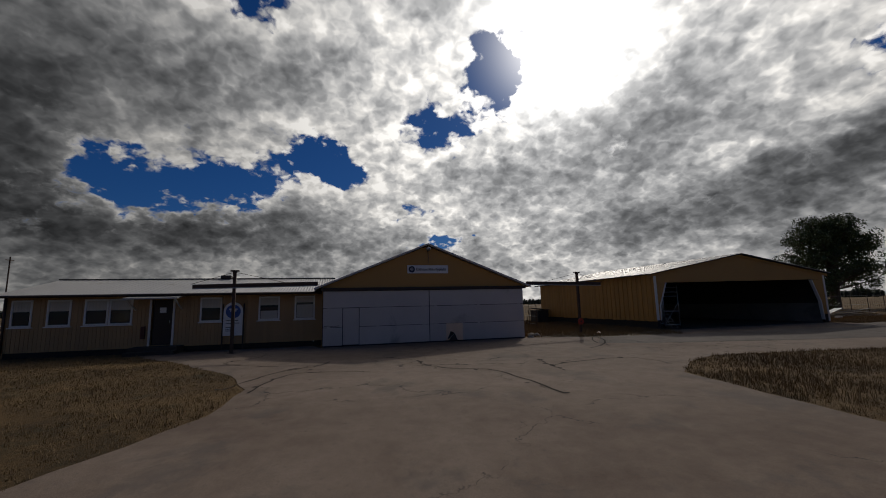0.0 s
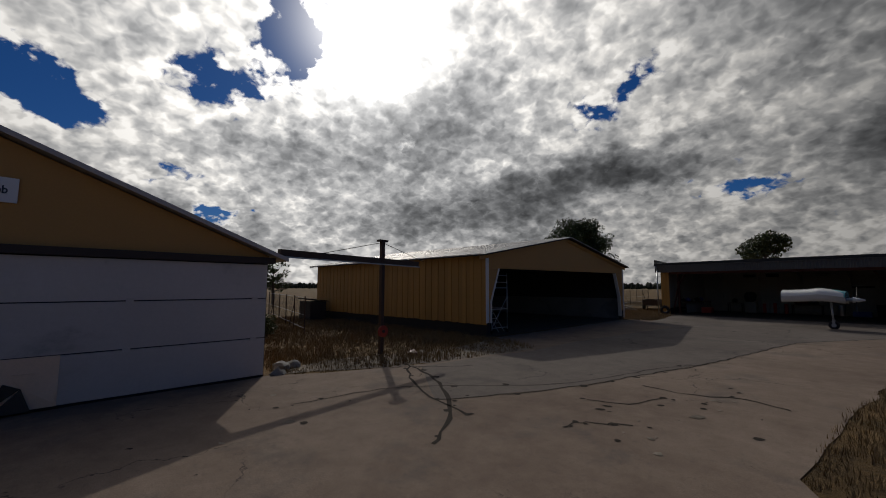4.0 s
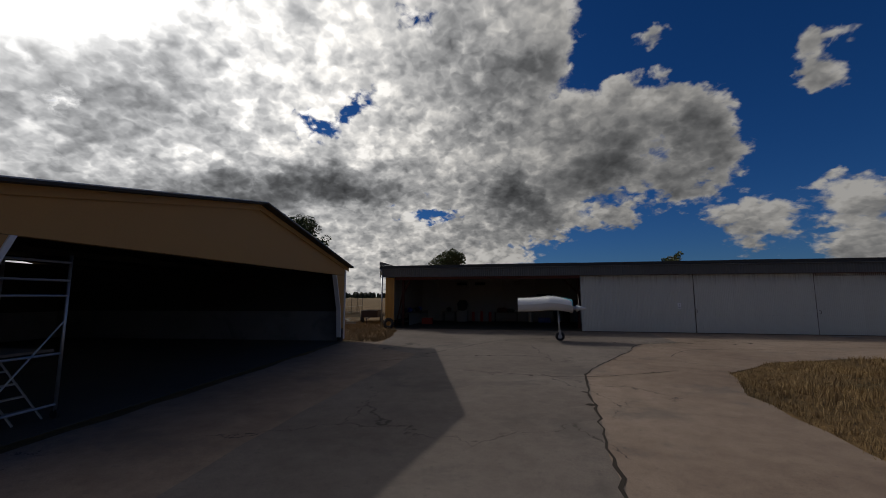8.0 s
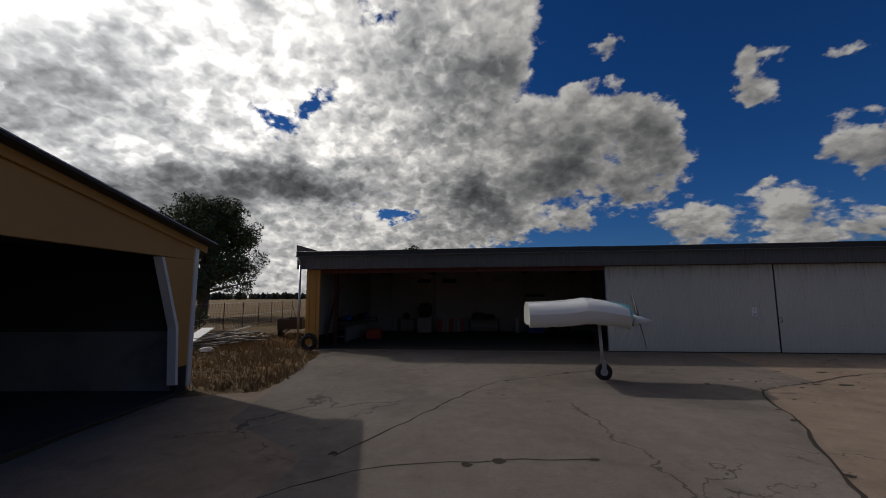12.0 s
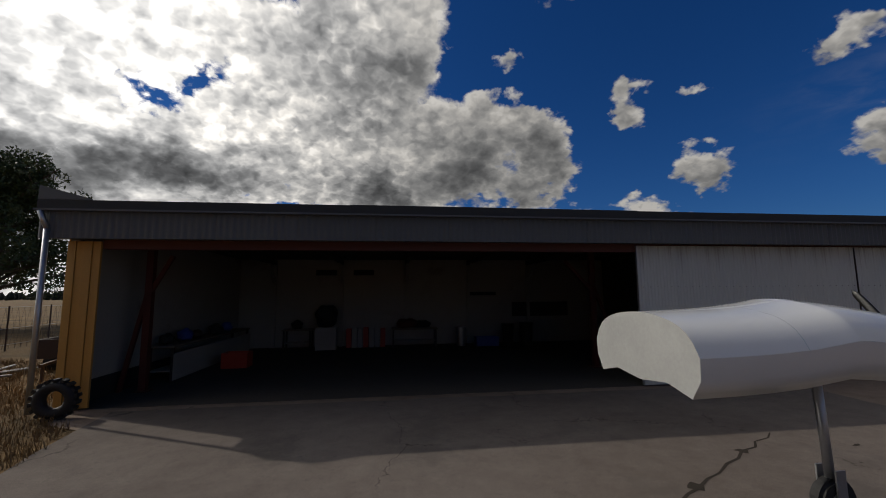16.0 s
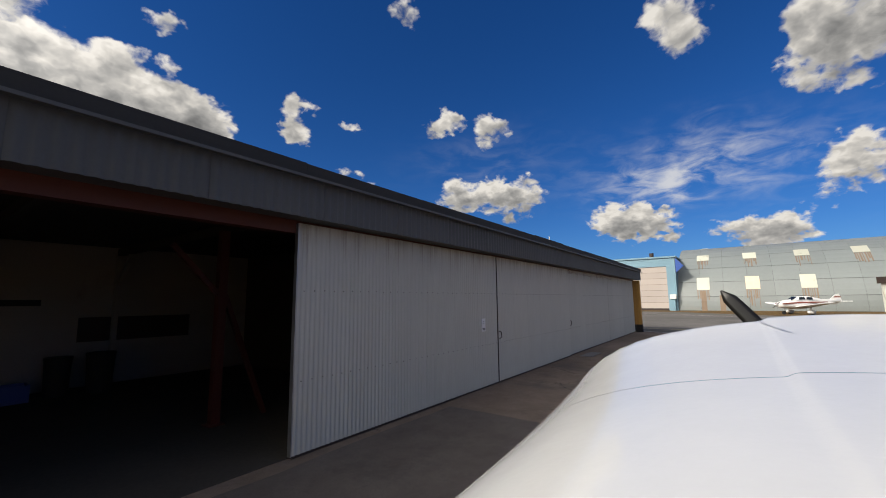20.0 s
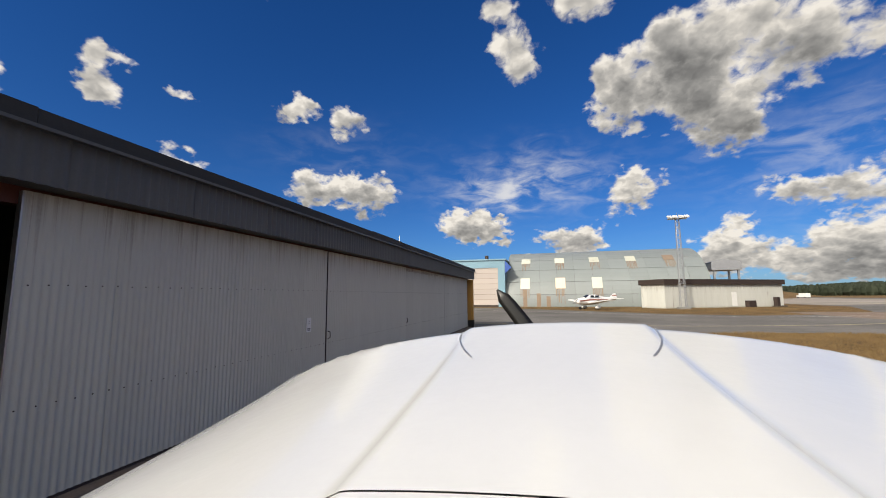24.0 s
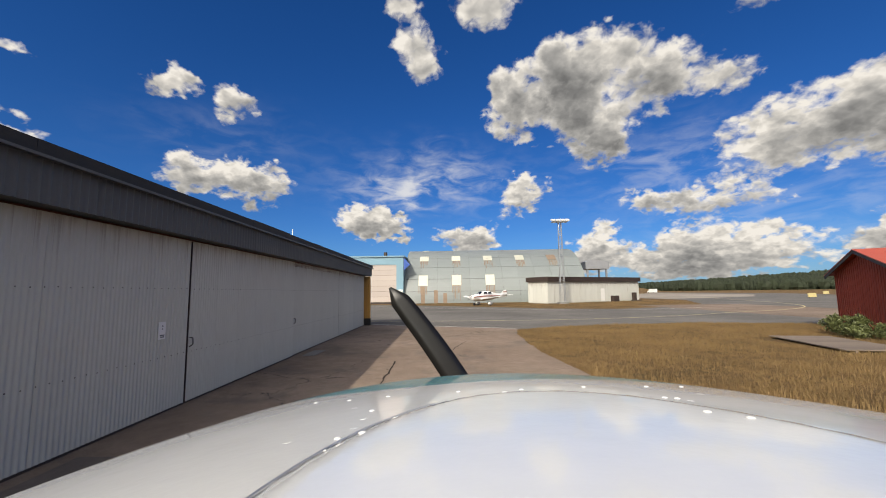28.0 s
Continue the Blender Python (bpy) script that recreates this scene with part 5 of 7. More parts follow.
def yard_bits():
    for i, (x, y, s, m, l) in enumerate(((-13.34, -29.15, 0.22, "concrete_block", "broken concrete lump at the hangar corner"), (-13.5, -28.8, 0.16, "concrete_block", "broken concrete lump at the hangar corner"),
                                         (-12.8, -29.35, 0.13, "concrete_block", "broken concrete lump at the hangar corner"), (-13.19, -25.46, 0.17, "red_oxide", "rusty brick lying on the gravel"), (-0.6, -43.75, 0.3, "dark_wall", "dark stump-like lump in the dry grass"),
                                         (-20.6, -1.5, 0.2, "white_paint", "white scrap lying in the grass"))):
        bm = bmesh.new()
        bmesh.ops.create_icosphere(bm, subdivisions=2, radius=1.0)
        for v in bm.verts:
            k = 1 + 0.5 * noise.noise(v.co * 1.3 + Vector((i * 3.3, 1, 0)))
            v.co = Vector((v.co.x * s * k * 1.3, v.co.y * s * k, max(-0.2, v.co.z) * s * k * 0.8))
        lo = min(v.co.z for v in bm.verts)
        for v in bm.verts:
            v.co.z -= lo
        ob = link_mesh("rubble", bm, m)
        ob.matrix_world = pose(x, y, 0.0, 0, 0, 40 * i)
        tagged(ob, l, "rubble")
    b = thing("oil_tank", pose(-19.5, -29.5, 0), "small dark tank on legs beside the hangar", "tank")
    bm = bmesh.new()
    bmesh.ops.create_cone(bm, cap_ends=True, segments=18, radius1=0.28, radius2=0.28, depth=1.0, matrix=Matrix.Translation((0, 0, 0.85)) @ Matrix.Rotation(radians(90), 4, "X"))
    part("drum", bm, "black_rubber", b)
    for x in (-0.18, 0.18):
        for y in (-0.35, 0.35):
            barred("leg", (x, y, 0), (x, y, 0.72), 0.05, "rust_steel", b)
    s = thing("lean_to", pose(-27.9, -23.3, 0, 0, 0, 5), "dark weathered wooden bin by the hangar side", "bin")
    boxed("body", (-0.8, 0.8, -0.5, 0.5, 0, 1.1), "dark_wall", s)
    bm = bmesh.new()
    slab(bm, [(-0.6, 1.25), (0.6, 1.1), (0.6, 1.15), (-0.6, 1.30)], -0.9, 0.9, "x")
    part("lid", bm, "dark_trim", s)


yard_bits()

# ---------------------------------------------------------------- far side of the taxiway
ARCH_X, ARCH_A, ARCH_Z = 80.0, 14.0, 11.0
ARCH_Y0, ARCH_Y1 = 3.7, -30.0


def arch_point(a, y, out=0.0):
    return ((ARCH_X - (ARCH_A + out) * math.cos(a)), y, (ARCH_Z + out) * math.sin(a))


def arch_patch(bm, y0, y1, a0, a1, out, steps=4, thick=0.05):
    lo = []
    for i in range(steps + 1):
        a = a0 + (a1 - a0) * i / steps
        lo.append([bm.verts.new(arch_point(a, y, o)) for y in (y0, y1) for o in (out - thick, out)])
    for p, q in zip(lo, lo[1:]):
        bm.faces.new((p[1], p[3], q[3], q[1]))
        bm.faces.new((p[0], q[0], q[2], p[2]))
        bm.faces.new((p[0], p[1], q[1], q[0]))
        bm.faces.new((p[3], p[2], q[2], q[3]))
    for p in (lo[0], lo[-1]):
        bm.faces.new((p[0], p[2], p[3], p[1]))


def arch_hangar():
    h = thing("arch_hangar", Matrix.Identity(4), "big grey arched sheet-metal hangar with patched skylights", "hangar", kind="structure")
    bm = bmesh.new()
    arch_patch(bm, ARCH_Y1, ARCH_Y0, 0.0, math.pi, -0.06, 40, 0.1)
    part("arch_shell", bm, "arch_dark", h)
    rust = random.Random(77)
    rows = [0.0, 0.20, 0.42, 0.66, 0.92, 1.20, 1.50]
    cols = 11
    w = (ARCH_Y0 - ARCH_Y1) / cols
    for i in range(cols):
        for a0, a1 in zip(rows, rows[1:]):
            bm = bmesh.new()
            arch_patch(bm, ARCH_Y1 + i * w + 0.012, ARCH_Y1 + (i + 1) * w - 0.012, a0 + 0.003, a1 - 0.002, 0.0, 3)
            part("roof_panel", bm, "arch_sheet", h)
    for i in range(5):
        y = 0.2 - 6.25 * i
        for a0, a1, kind in ((0.83, 0.98, "u"), (0.30, 0.49, "l"), (1.32, 1.40, "t")):
            if (kind == "l" and i > 2) or (kind == "t" and i > 1):
                continue
            wide = 0.55 if kind == "t" else 0.85
            bm = bmesh.new()
            arch_patch(bm, y - wide, y + wide, a0, a1, 0.06, 3)
            mat = "rust_streak" if (kind == "u" and i == 4) else "skylight"
            if kind == "l" and i == 1:
                mat = "tan_ply"
            part("skylight", bm, mat, h, "pale plastic skylight panel" if mat == "skylight" else "rusty replaced skylight panel")
            if kind != "t":
                for k in range(7):
                    bm = bmesh.new()
                    yy = y - 0.72 + 0.24 * k + rust.uniform(-0.06, 0.06)
                    half = rust.uniform(0.03, 0.09)
                    drop = a0 - rust.uniform(0.06, 0.20) - (0.06 if kind == "l" else 0)
                    arch_patch(bm, yy - half, yy + half, max(0.02, drop), a0 - 0.004, 0.03, 2)
                    part("rust_run", bm, "rust_streak", h, "brown rust run under the skylight")
    for y, z in ((0.2, 0.28), (-3.9, 0.17), (-2.2, 0.22)):
        bm = bmesh.new()
        arch_patch(bm, y - 0.35, y + 0.35, 0.0, z, 0.05, 2)
        part("rusty_door", bm, "rust_streak", h, "narrow rusty door sheet")
    for yy in (ARCH_Y0 - 0.05, ARCH_Y1 + 0.05):
        bm = bmesh.new()
        vs = [bm.verts.new(arch_point(math.pi * i / 30, yy, -0.2)) for i in range(31)]
        bm.faces.new(vs)
        part("end_wall", bm, "arch_sheet", h)
    return h


arch_hangar()


def blue_hall():
    h = thing("blue_hall", pose(65.5, 0, 0), "pale blue flat-roofed hall with a big beige roller door", "hall", kind="structure")
    bm = bmesh.new()
    r = bm
    y0, y1, dy0, dy1, top, dtop = 3.72, 17.5, 5.0, 11.4, 8.6, 7.2
    box(bm, 0, 0.3, y0, dy0, 0, top)
    box(bm, 0, 0.3, dy0, dy1, dtop, top)
    box(bm, 0, 0.3, dy1, y1, 0, top)
    part("front_wall", bm, "blue_sheet", h)
    boxed("side_wall", (0.3, 18, y0, y0 + 0.2, 0, top), "blue_sheet", h)
    boxed("side_wall", (0.3, 18, y1 - 0.2, y1, 0, top), "blue_sheet", h)
    boxed("back_wall", (18, 18.2, y0, y1, 0, top), "blue_sheet", h)
    boxed("roof", (-0.2, 18.3, y0 - 0.2, y1 + 0.2, top, top + 0.25), "blue_sheet", h)
    for i in range(7):
        z = 0.35 + (dtop - 0.35) * i / 7
        boxed("door_slat", (0.12, 0.2, dy0, dy1, z + 0.015, z + (dtop - 0.35) / 7 - 0.015), "roller_door", h)
    boxed("door_seal", (0.2, 0.24, dy0, dy1, 0.0, dtop), "dark_trim", h)
    bm = bmesh.new()
    slab(bm, [(3.64, 8.5), (3.64, 6.1), (2.5, 7.2)], -0.1, 0.3, "x")
    part("gusset", bm, "sign_blue", h, "dark blue triangular gusset beside the arch")
    bm = bmesh.new()
    bmesh.ops.create_cone(bm, cap_ends=True, segments=14, radius1=0.35, radius2=0.35, depth=1.0, matrix=Matrix.Translation((3, 7.5, top + 0.7)))
    part("roof_cowl", bm, "dark_trim", h, "dark round roof ventilator")
    boxed("wall_unit", (-0.7, 0, 3.8, 4.7, 1.9, 2.6), "white_paint", h)
    boxed("unit_stand", (-0.5, 0, 4.0, 4.6, 0, 1.9), "blue_sheet", h)


blue_hall()


def white_shed():
    m = Matrix.Translation((56.5, -20.4, 0)) @ Matrix.Rotation(math.atan2(-0.855, 0.52), 4, "Z")
    h = thing("white_shed", m, "long low white sheet-metal shed with a dark roof edge", "shed", kind="structure")
    length, deep, top = 23.4, 4.6, 3.55
    k = 16
    boxed("core", (0.05, length - 0.05, 0.06, deep, 0.0, top), "white_sheet", h)
    for i in range(k):
        a = length * i / k
        boxed("wall_panel", (a + 0.01, a + length / k - 0.01, 0.0, 0.055, 0.12, top), "white_sheet", h)
    for i in range(4):
        a = 0.05 + (deep - 0.05) * i / 4
        boxed("wall_panel", (-0.01, 0.045, a + 0.01, a + (deep - 0.05) / 4 - 0.01, 0.12, top), "white_sheet", h)
    boxed("roof_edge", (-0.25, length + 0.25, -0.3, -0.05, top - 0.05, top + 0.72), "dark_trim", h, "dark brown felt roof edge")
    boxed("roof_edge", (-0.25, 0.0, -0.05, deep + 0.2, top - 0.05, top + 0.72), "dark_trim", h, "dark brown felt roof edge")
    boxed("roof_edge", (length, length + 0.25, -0.05, deep + 0.2, top - 0.05, top + 0.72), "dark_trim", h, "dark brown felt roof edge")
    boxed("roof", (0.0, length, -0.05, deep + 0.2, top, top + 0.5), "roof_felt", h)
    boxed("door", (12.6, 13.6, -0.03, -0.002, 0.15, 2.3), "white_paint", h)
    boxed("meter_box", (15.2, 16.6, -0.7, -0.002, 0.0, 1.0), "dark_trim", h, "dark box against the wall")
    boxed("bin", (20.6, 21.2, -1.0, -0.4, 0.0, 1.5), "dark_trim", h, "dark fuel cabinet against the wall")
    boxed("pallet", (20.4, 22.6, -1.1, -0.3, 0.0, 0.15), "dark_wall", h)


white_shed()


def roof_box():
    h = thing("elevated_duct", pose(74.0, -33.6, 0), "grey sheet-metal duct box on posts behind the shed", "duct")
    boxed("box", (-2.5, 2.5, -2.6, 2.0, 6.2, 7.6), "galvanised", h)
    bm = bmesh.new()
    slab(bm, [(-2.7, 7.6), (2.1, 7.6), (0, 8.1)], -2.5, 2.5, "x")
    part("lid", bm, "galvanised", h)
    for x in (-2.0, 2.0):
        for y in (-2.2, 1.5):
            barred("post", (x, y, 0), (x, y, 6.2), 0.3, "galvanised", h)


roof_box()


def light_mast():
    m = thing("light_mast", pose(54.6, -22.2, 0), "tall galvanised lattice mast with floodlights on top", "mast")
    top, w = 12.7, 0.38
    for x in (-w, w):
        for y in (-w, w):
            barred("leg", (x, y, 0), (x * 0.55, y * 0.55, top), 0.08, "galvanised", m, round_=6)
    bm = bmesh.new()
    n = 18
    for i in range(n):
        z0, z1 = top * i / n, top * (i + 1) / n
        s0, s1 = w * (1 - 0.45 * i / n), w * (1 - 0.45 * (i + 1) / n)
        for ax, ay, bx, by in ((-1, -1, 1, -1), (1, -1, 1, 1), (1, 1, -1, 1), (-1, 1, -1, -1)):
            bar(bm, (ax * s0, ay * s0, z0), (bx * s1, by * s1, z1), 0.035)
            bar(bm, (ax * s0, ay * s0, z0), (bx * s0, by * s0, z0), 0.03)
    part("lattice", bm, "galvanised", m)
    boxed("head", (-0.5, 0.5, -1.2, 1.2, top, top + 0.12), "galvanised", m)
    for y in (-1.1, -0.4, 0.4, 1.1):
        bm = bmesh.new()
        box(bm, -0.35, 0.25, -0.28, 0.28, -0.08, 0.12, Matrix.Translation((-0.45, y, top + 0.28)) @ Matrix.Rotation(radians(-28), 4, "Y"))
        lamp = part("lamp_head", bm, "white_paint", m, "white floodlight head")
    for x, y in ((-0.35, 0.1), (0.3, -0.2)):
        barred("spike", (x, y, top + 0.1), (x * 2, y * 2, top + 0.8), 0.05, "galvanised", m)
    boxed("footing", (-0.7, 0.7, -0.7, 0.7, 0, 0.25), "concrete_block", m)


light_mast()


def aircraft():
    a = thing("light_aircraft", pose(53.0, -9.9, 0, 0, 0, 122), "parked white low-wing light aircraft with brown-red stripe", "aircraft")
    # fuselage: rings along x, nose forward
    rings = [(2.35, 0.16, 0.20, 1.12), (2.25, 0.36, 0.34, 1.14), (1.7, 0.50, 0.46, 1.17), (0.9, 0.56, 0.56, 1.2), (-0.4, 0.56, 0.60, 1.25), (-1.6, 0.42, 0.48, 1.32), (-3.0, 0.24, 0.30, 1.42), (-4.5, 0.07, 0.16, 1.52)]
    bm = bmesh.new()
    seg = 16
    g = [[bm.verts.new((x, w * math.cos(t), z + h * math.sin(t))) for t in [2 * math.pi * k / seg for k in range(seg)]] for x, w, h, z in rings]
    for p, q in zip(g, g[1:]):
        for k in range(seg):
            bm.faces.new((p[k], p[(k + 1) % seg], q[(k + 1) % seg], q[k]))
    bm.faces.new(g[0])
    bm.faces.new(g[-1][::-1])
    part("fuselage", bm, "plane_white", a, smooth=True)
    bm = bmesh.new()
    rows = [(1.0, 0.46, 1.55, 1.62), (0.35, 0.50, 1.66, 2.08), (-0.9, 0.48, 1.66, 2.10), (-2.2, 0.30, 1.60, 1.80)]
    g = []
    for x, w, z0, z1 in rows:
        g.append([bm.verts.new((x, y, z)) for y, z in ((-w, z0), (-w * 0.75, z1 - 0.05), (0, z1), (w * 0.75, z1 - 0.05), (w, z0))])
    for p, q in zip(g, g[1:]):
        for k in range(4):
            bm.faces.new((p[k], p[k + 1], q[k + 1], q[k]))
    part("cabin_roof", bm, "plane_white", a, smooth=True)
    for s in (-1, 1):
        for x0, x1 in ((0.35, -0.35), (-0.45, -1.15)):
            bm = bmesh.new()
            f = [bm.verts.new(p) for p in ((x0, s * 0.525, 1.70), (x1, s * 0.515, 1.70), (x1 + 0.06, s * 0.42, 2.0), (x0 - 0.12, s * 0.42, 2.0))]
            bm.faces.new(f)
            r = bmesh.ops.extrude_face_region(bm, geom=bm.faces[:])
            bmesh.ops.translate(bm, vec=(0, -s * 0.03, 0), verts=[v for v in r["geom"] if isinstance(v, bmesh.types.BMVert)])
            part("side_window", bm, "dark_glass", a)
        bm = bmesh.new()
        slab(bm, [(2.2, 1.16), (0.4, 1.28), (-2.6, 1.36), (-2.6, 1.46), (0.4, 1.46), (2.2, 1.30)], s * 0.57 - 0.012, s * 0.57 + 0.012, "y")
        part("stripe", bm, "plane_red", a, "brown-red side stripe")
    bm = bmesh.new()
    f = [bm.verts.new(p) for p in ((1.06, -0.42, 1.62), (1.06, 0.42, 1.62), (0.44, 0.36, 2.03), (0.44, -0.36, 2.03))]
    bm.faces.new(f)
    r = bmesh.ops.extrude_face_region(bm, geom=bm.faces[:])
    bmesh.ops.translate(bm, vec=(0.03, 0, 0.02), verts=[v for v in r["geom"] if isinstance(v, bmesh.types.BMVert)])
    part("windscreen", bm, "dark_glass", a)
    for s in (-1, 1):
        bm = bmesh.new()
        prof = [(0.75, 0.0), (0.55, 0.10), (0.0, 0.12), (-0.8, 0.02), (0.0, -0.05), (0.55, -0.06)]
        sec = [[bm.verts.new((px * c + 0.1, s * y, z + pz * c)) for px, pz in prof] for y, c, z in ((0.45, 1.0, 0.85), (4.4, 0.95, 1.30), (4.58, 0.5, 1.33))]
        for p, q in zip(sec, sec[1:]):
            for k in range(6):
                bm.faces.new((p[k], p[(k + 1) % 6], q[(k + 1) % 6], q[k]))
        bm.faces.new(sec[0])
        bm.faces.new(sec[-1][::-1])
        part("wing", bm, "plane_white", a)
        bm = bmesh.new()
        slab(bm, [(-3.75, 0.05), (-4.55, 0.05), (-4.5, s * 1.5), (-3.95, s * 1.5)][::s], 1.45, 1.52, "z")
        part("tailplane", bm, "plane_white", a)
        leg = barred("main_leg", (-0.05, s * 1.55, 0.35), (-0.05, s * 1.5, 0.98), 0.10, "plane_white", a)
        bm = bmesh.new()
        bmesh.ops.create_icosphere(bm, subdivisions=2, radius=1.0, matrix=Matrix.Translation((-0.05, s * 1.55, 0.30)) @ Matrix.Diagonal((0.48, 0.15, 0.22, 1)))
        part("wheel_spat", bm, "plane_white", a, smooth=True)
        bm = bmesh.new()
        bmesh.ops.create_cone(bm, cap_ends=True, segments=16, radius1=0.2, radius2=0.2, depth=0.14, matrix=Matrix.Translation((-0.05, s * 1.55, 0.2)) @ Matrix.Rotation(radians(90), 4, "X"))
        part("main_wheel", bm, "black_rubber", a)
    bm = bmesh.new()
    slab(bm, [(-3.1, 1.55), (-3.95, 2.25), (-4.35, 2.30), (-4.6, 1.45)], -0.04, 0.04, "y")
    part("fin", bm, "plane_white", a)
    bm = bmesh.new()
    slab(bm, [(-3.65, 1.90), (-3.82, 2.05), (-4.45, 2.05), (-4.5, 1.90)], -0.045, 0.045, "y")
    part("fin_stripe", bm, "plane_red", a)
    barred("nose_leg", (1.75, 0, 0.2), (1.7, 0, 0.85), 0.09, "galvanised", a, round_=8)
    bm = bmesh.new()
    bmesh.ops.create_cone(bm, cap_ends=True, segments=16, radius1=0.2, radius2=0.2, depth=0.13, matrix=Matrix.Translation((1.75, 0, 0.2)) @ Matrix.Rotation(radians(90), 4, "X"))
    part("nose_wheel", bm, "black_rubber", a)
    bm = bmesh.new()
    bmesh.ops.create_cone(bm, cap_ends=True, segments=16, radius1=0.16, radius2=0.02, depth=0.36, matrix=Matrix.Translation((2.55, 0, 1.12)) @ Matrix.Rotation(radians(90), 4, "Y"))
    part("spinner", bm, "plane_white", a, smooth=True)
    bm = bmesh.new()
    bar(bm, (2.48, -0.62, 0.75), (2.48, 0.62, 1.49), 0.09, 0.025)
    part("propeller", bm, "propeller_black", a)


aircraft()

# ---------------------------------------------------------------- red shed with its deck
R = Matrix.Translation((13.3, -24.8, 0)) @ Matrix.Rotation(math.atan2(0.459, -0.888), 4, "Z")


def red_shed():
    h = thing("red_shed", R, "small red board-and-batten shed with a red sheet roof", "shed", kind="structure")
    w, deep, eave, apex = 7.0, 3.9, 2.70, 3.66
    bm = bmesh.new()
    slab(bm, [(0, 0.1), (w, 0.1), (w, eave), (w / 2, apex - 0.08), (0, eave)], 0.0, 0.1, "y")
    part("gable_wall", bm, "falu_red", h)
    for x in (0, w - 0.1):
        boxed("side_wall", (x, x + 0.1, 0.1, deep, 0.1, eave), "falu_red", h)
    bm = bmesh.new()
    slab(bm, [(0, 0.1), (w, 0.1), (w, eave), (w / 2, apex - 0.08), (0, eave)], deep, deep + 0.1, "y")
    part("back_wall", bm, "falu_red", h)
    boxed("sill", (0.02, w - 0.02, 0.02, deep, 0, 0.1), "concrete_block", h)
    n = 31
    for i in range(n):
        x = 0.03 + (w - 0.1) * i / (n - 1)
        top = eave + (apex - 0.12 - eave) * (1 - abs(x - w / 2) / (w / 2)) - 0.06
        boxed("batten", (x - 0.025, x + 0.045, -0.028, -0.001, 0.06, top), "falu_red", h)
        boxed("batten", (-0.028, -0.001, 0.1 + (deep - 0.1) * i / n, 0.17 + (deep - 0.1) * i / n, 0.06, eave - 0.05), "falu_red", h)
        boxed("batten", (w + 0.001, w + 0.028, 0.1 + (deep - 0.1) * i / n, 0.17 + (deep - 0.1) * i / n, 0.06, eave - 0.05), "falu_red", h)
    for s in (0, 1):
        x0 = -0.32 if s == 0 else w + 0.32
        lo = eave - 0.10
        for k in range(6):
            y0 = -0.35 + (deep + 0.7) * k / 6
            bm = bmesh.new()
            slab(bm, [(x0, lo), (w / 2, apex), (w / 2, apex + 0.04), (x0, lo + 0.04)], y0 + 0.004, y0 + (deep + 0.7) / 6 - 0.004, "y")
            part("roof_sheet", bm, "red_roof", h)
        bm = bmesh.new()
        slab(bm, [(x0, lo - 0.15), (w / 2, apex - 0.15), (w / 2, apex - 0.003), (x0, lo - 0.003)], -0.33, -0.29, "y")
        part("verge_board", bm, "dark_trim", h, "dark red-brown verge board")
    boxed("latch", (5.55, 5.6, -0.06, -0.029, 1.3, 1.55), "white_paint", h)
    boxed("latch", (5.66, 5.7, -0.06, -0.029, 1.3, 1.55), "white_paint", h)


red_shed()


def deck():
    d = thing("wooden_deck", pose(9.2, -18.0, 0.0, 0, 0, 169), "low weathered grey plank deck on the grass", "deck")
    n = 12
    for i in range(n):
        x = 4.1 * i / n
        boxed("plank", (x + 0.008, x + 4.1 / n - 0.008, 0, 2.05 + 0.02 * (i % 3), 0.07, 0.10), "deck_wood", d)
    for y in (0.25, 1.0, 1.75):
        boxed("bearer", (0.0, 4.1, y, y + 0.08, 0.0, 0.069), "deck_wood", d)


deck()

# ---------------------------------------------------------------- plants


def leaf_cloud(name, centres, count, size, mat, parent, seed, label=""):
    """Many small single leaves scattered in clumps, as one part."""
    rng = np.random.default_rng(seed)
    c = np.array([k[:3] for k in centres], float)
    r = np.array([k[3] for k in centres], float)
    pick = rng.choice(len(c), count, p=r ** 2 / (r ** 2).sum())
    d = rng.normal(size=(count, 3))
    d /= np.linalg.norm(d, axis=1)[:, None]
    p = c[pick] + d * (r[pick] * rng.uniform(0.35, 1.05, count) ** 0.6)[:, None] * np.array([1, 1, 0.8])
    a, b = rng.normal(size=(2, count, 3))
    a /= np.linalg.norm(a, axis=1)[:, None]
    b = np.cross(a, b)
    b /= np.linalg.norm(b, axis=1)[:, None]
    s = (size * rng.uniform(0.6, 1.4, count))[:, None]
    verts = np.stack([p - a * s, p + b * s * 0.45, p + a * s, p - b * s * 0.45], 1).reshape(-1, 3)
    faces = np.arange(count * 4).reshape(-1, 4)
    me = bpy.data.meshes.new(name)
    me.from_pydata(verts.tolist(), [], faces.tolist())
    me.materials.append(MATS[mat])
    ob = new(name, me)
    ob.parent = parent
    ob["kind"] = "stuff"
    if label:
        ob["label"] = label
    return ob


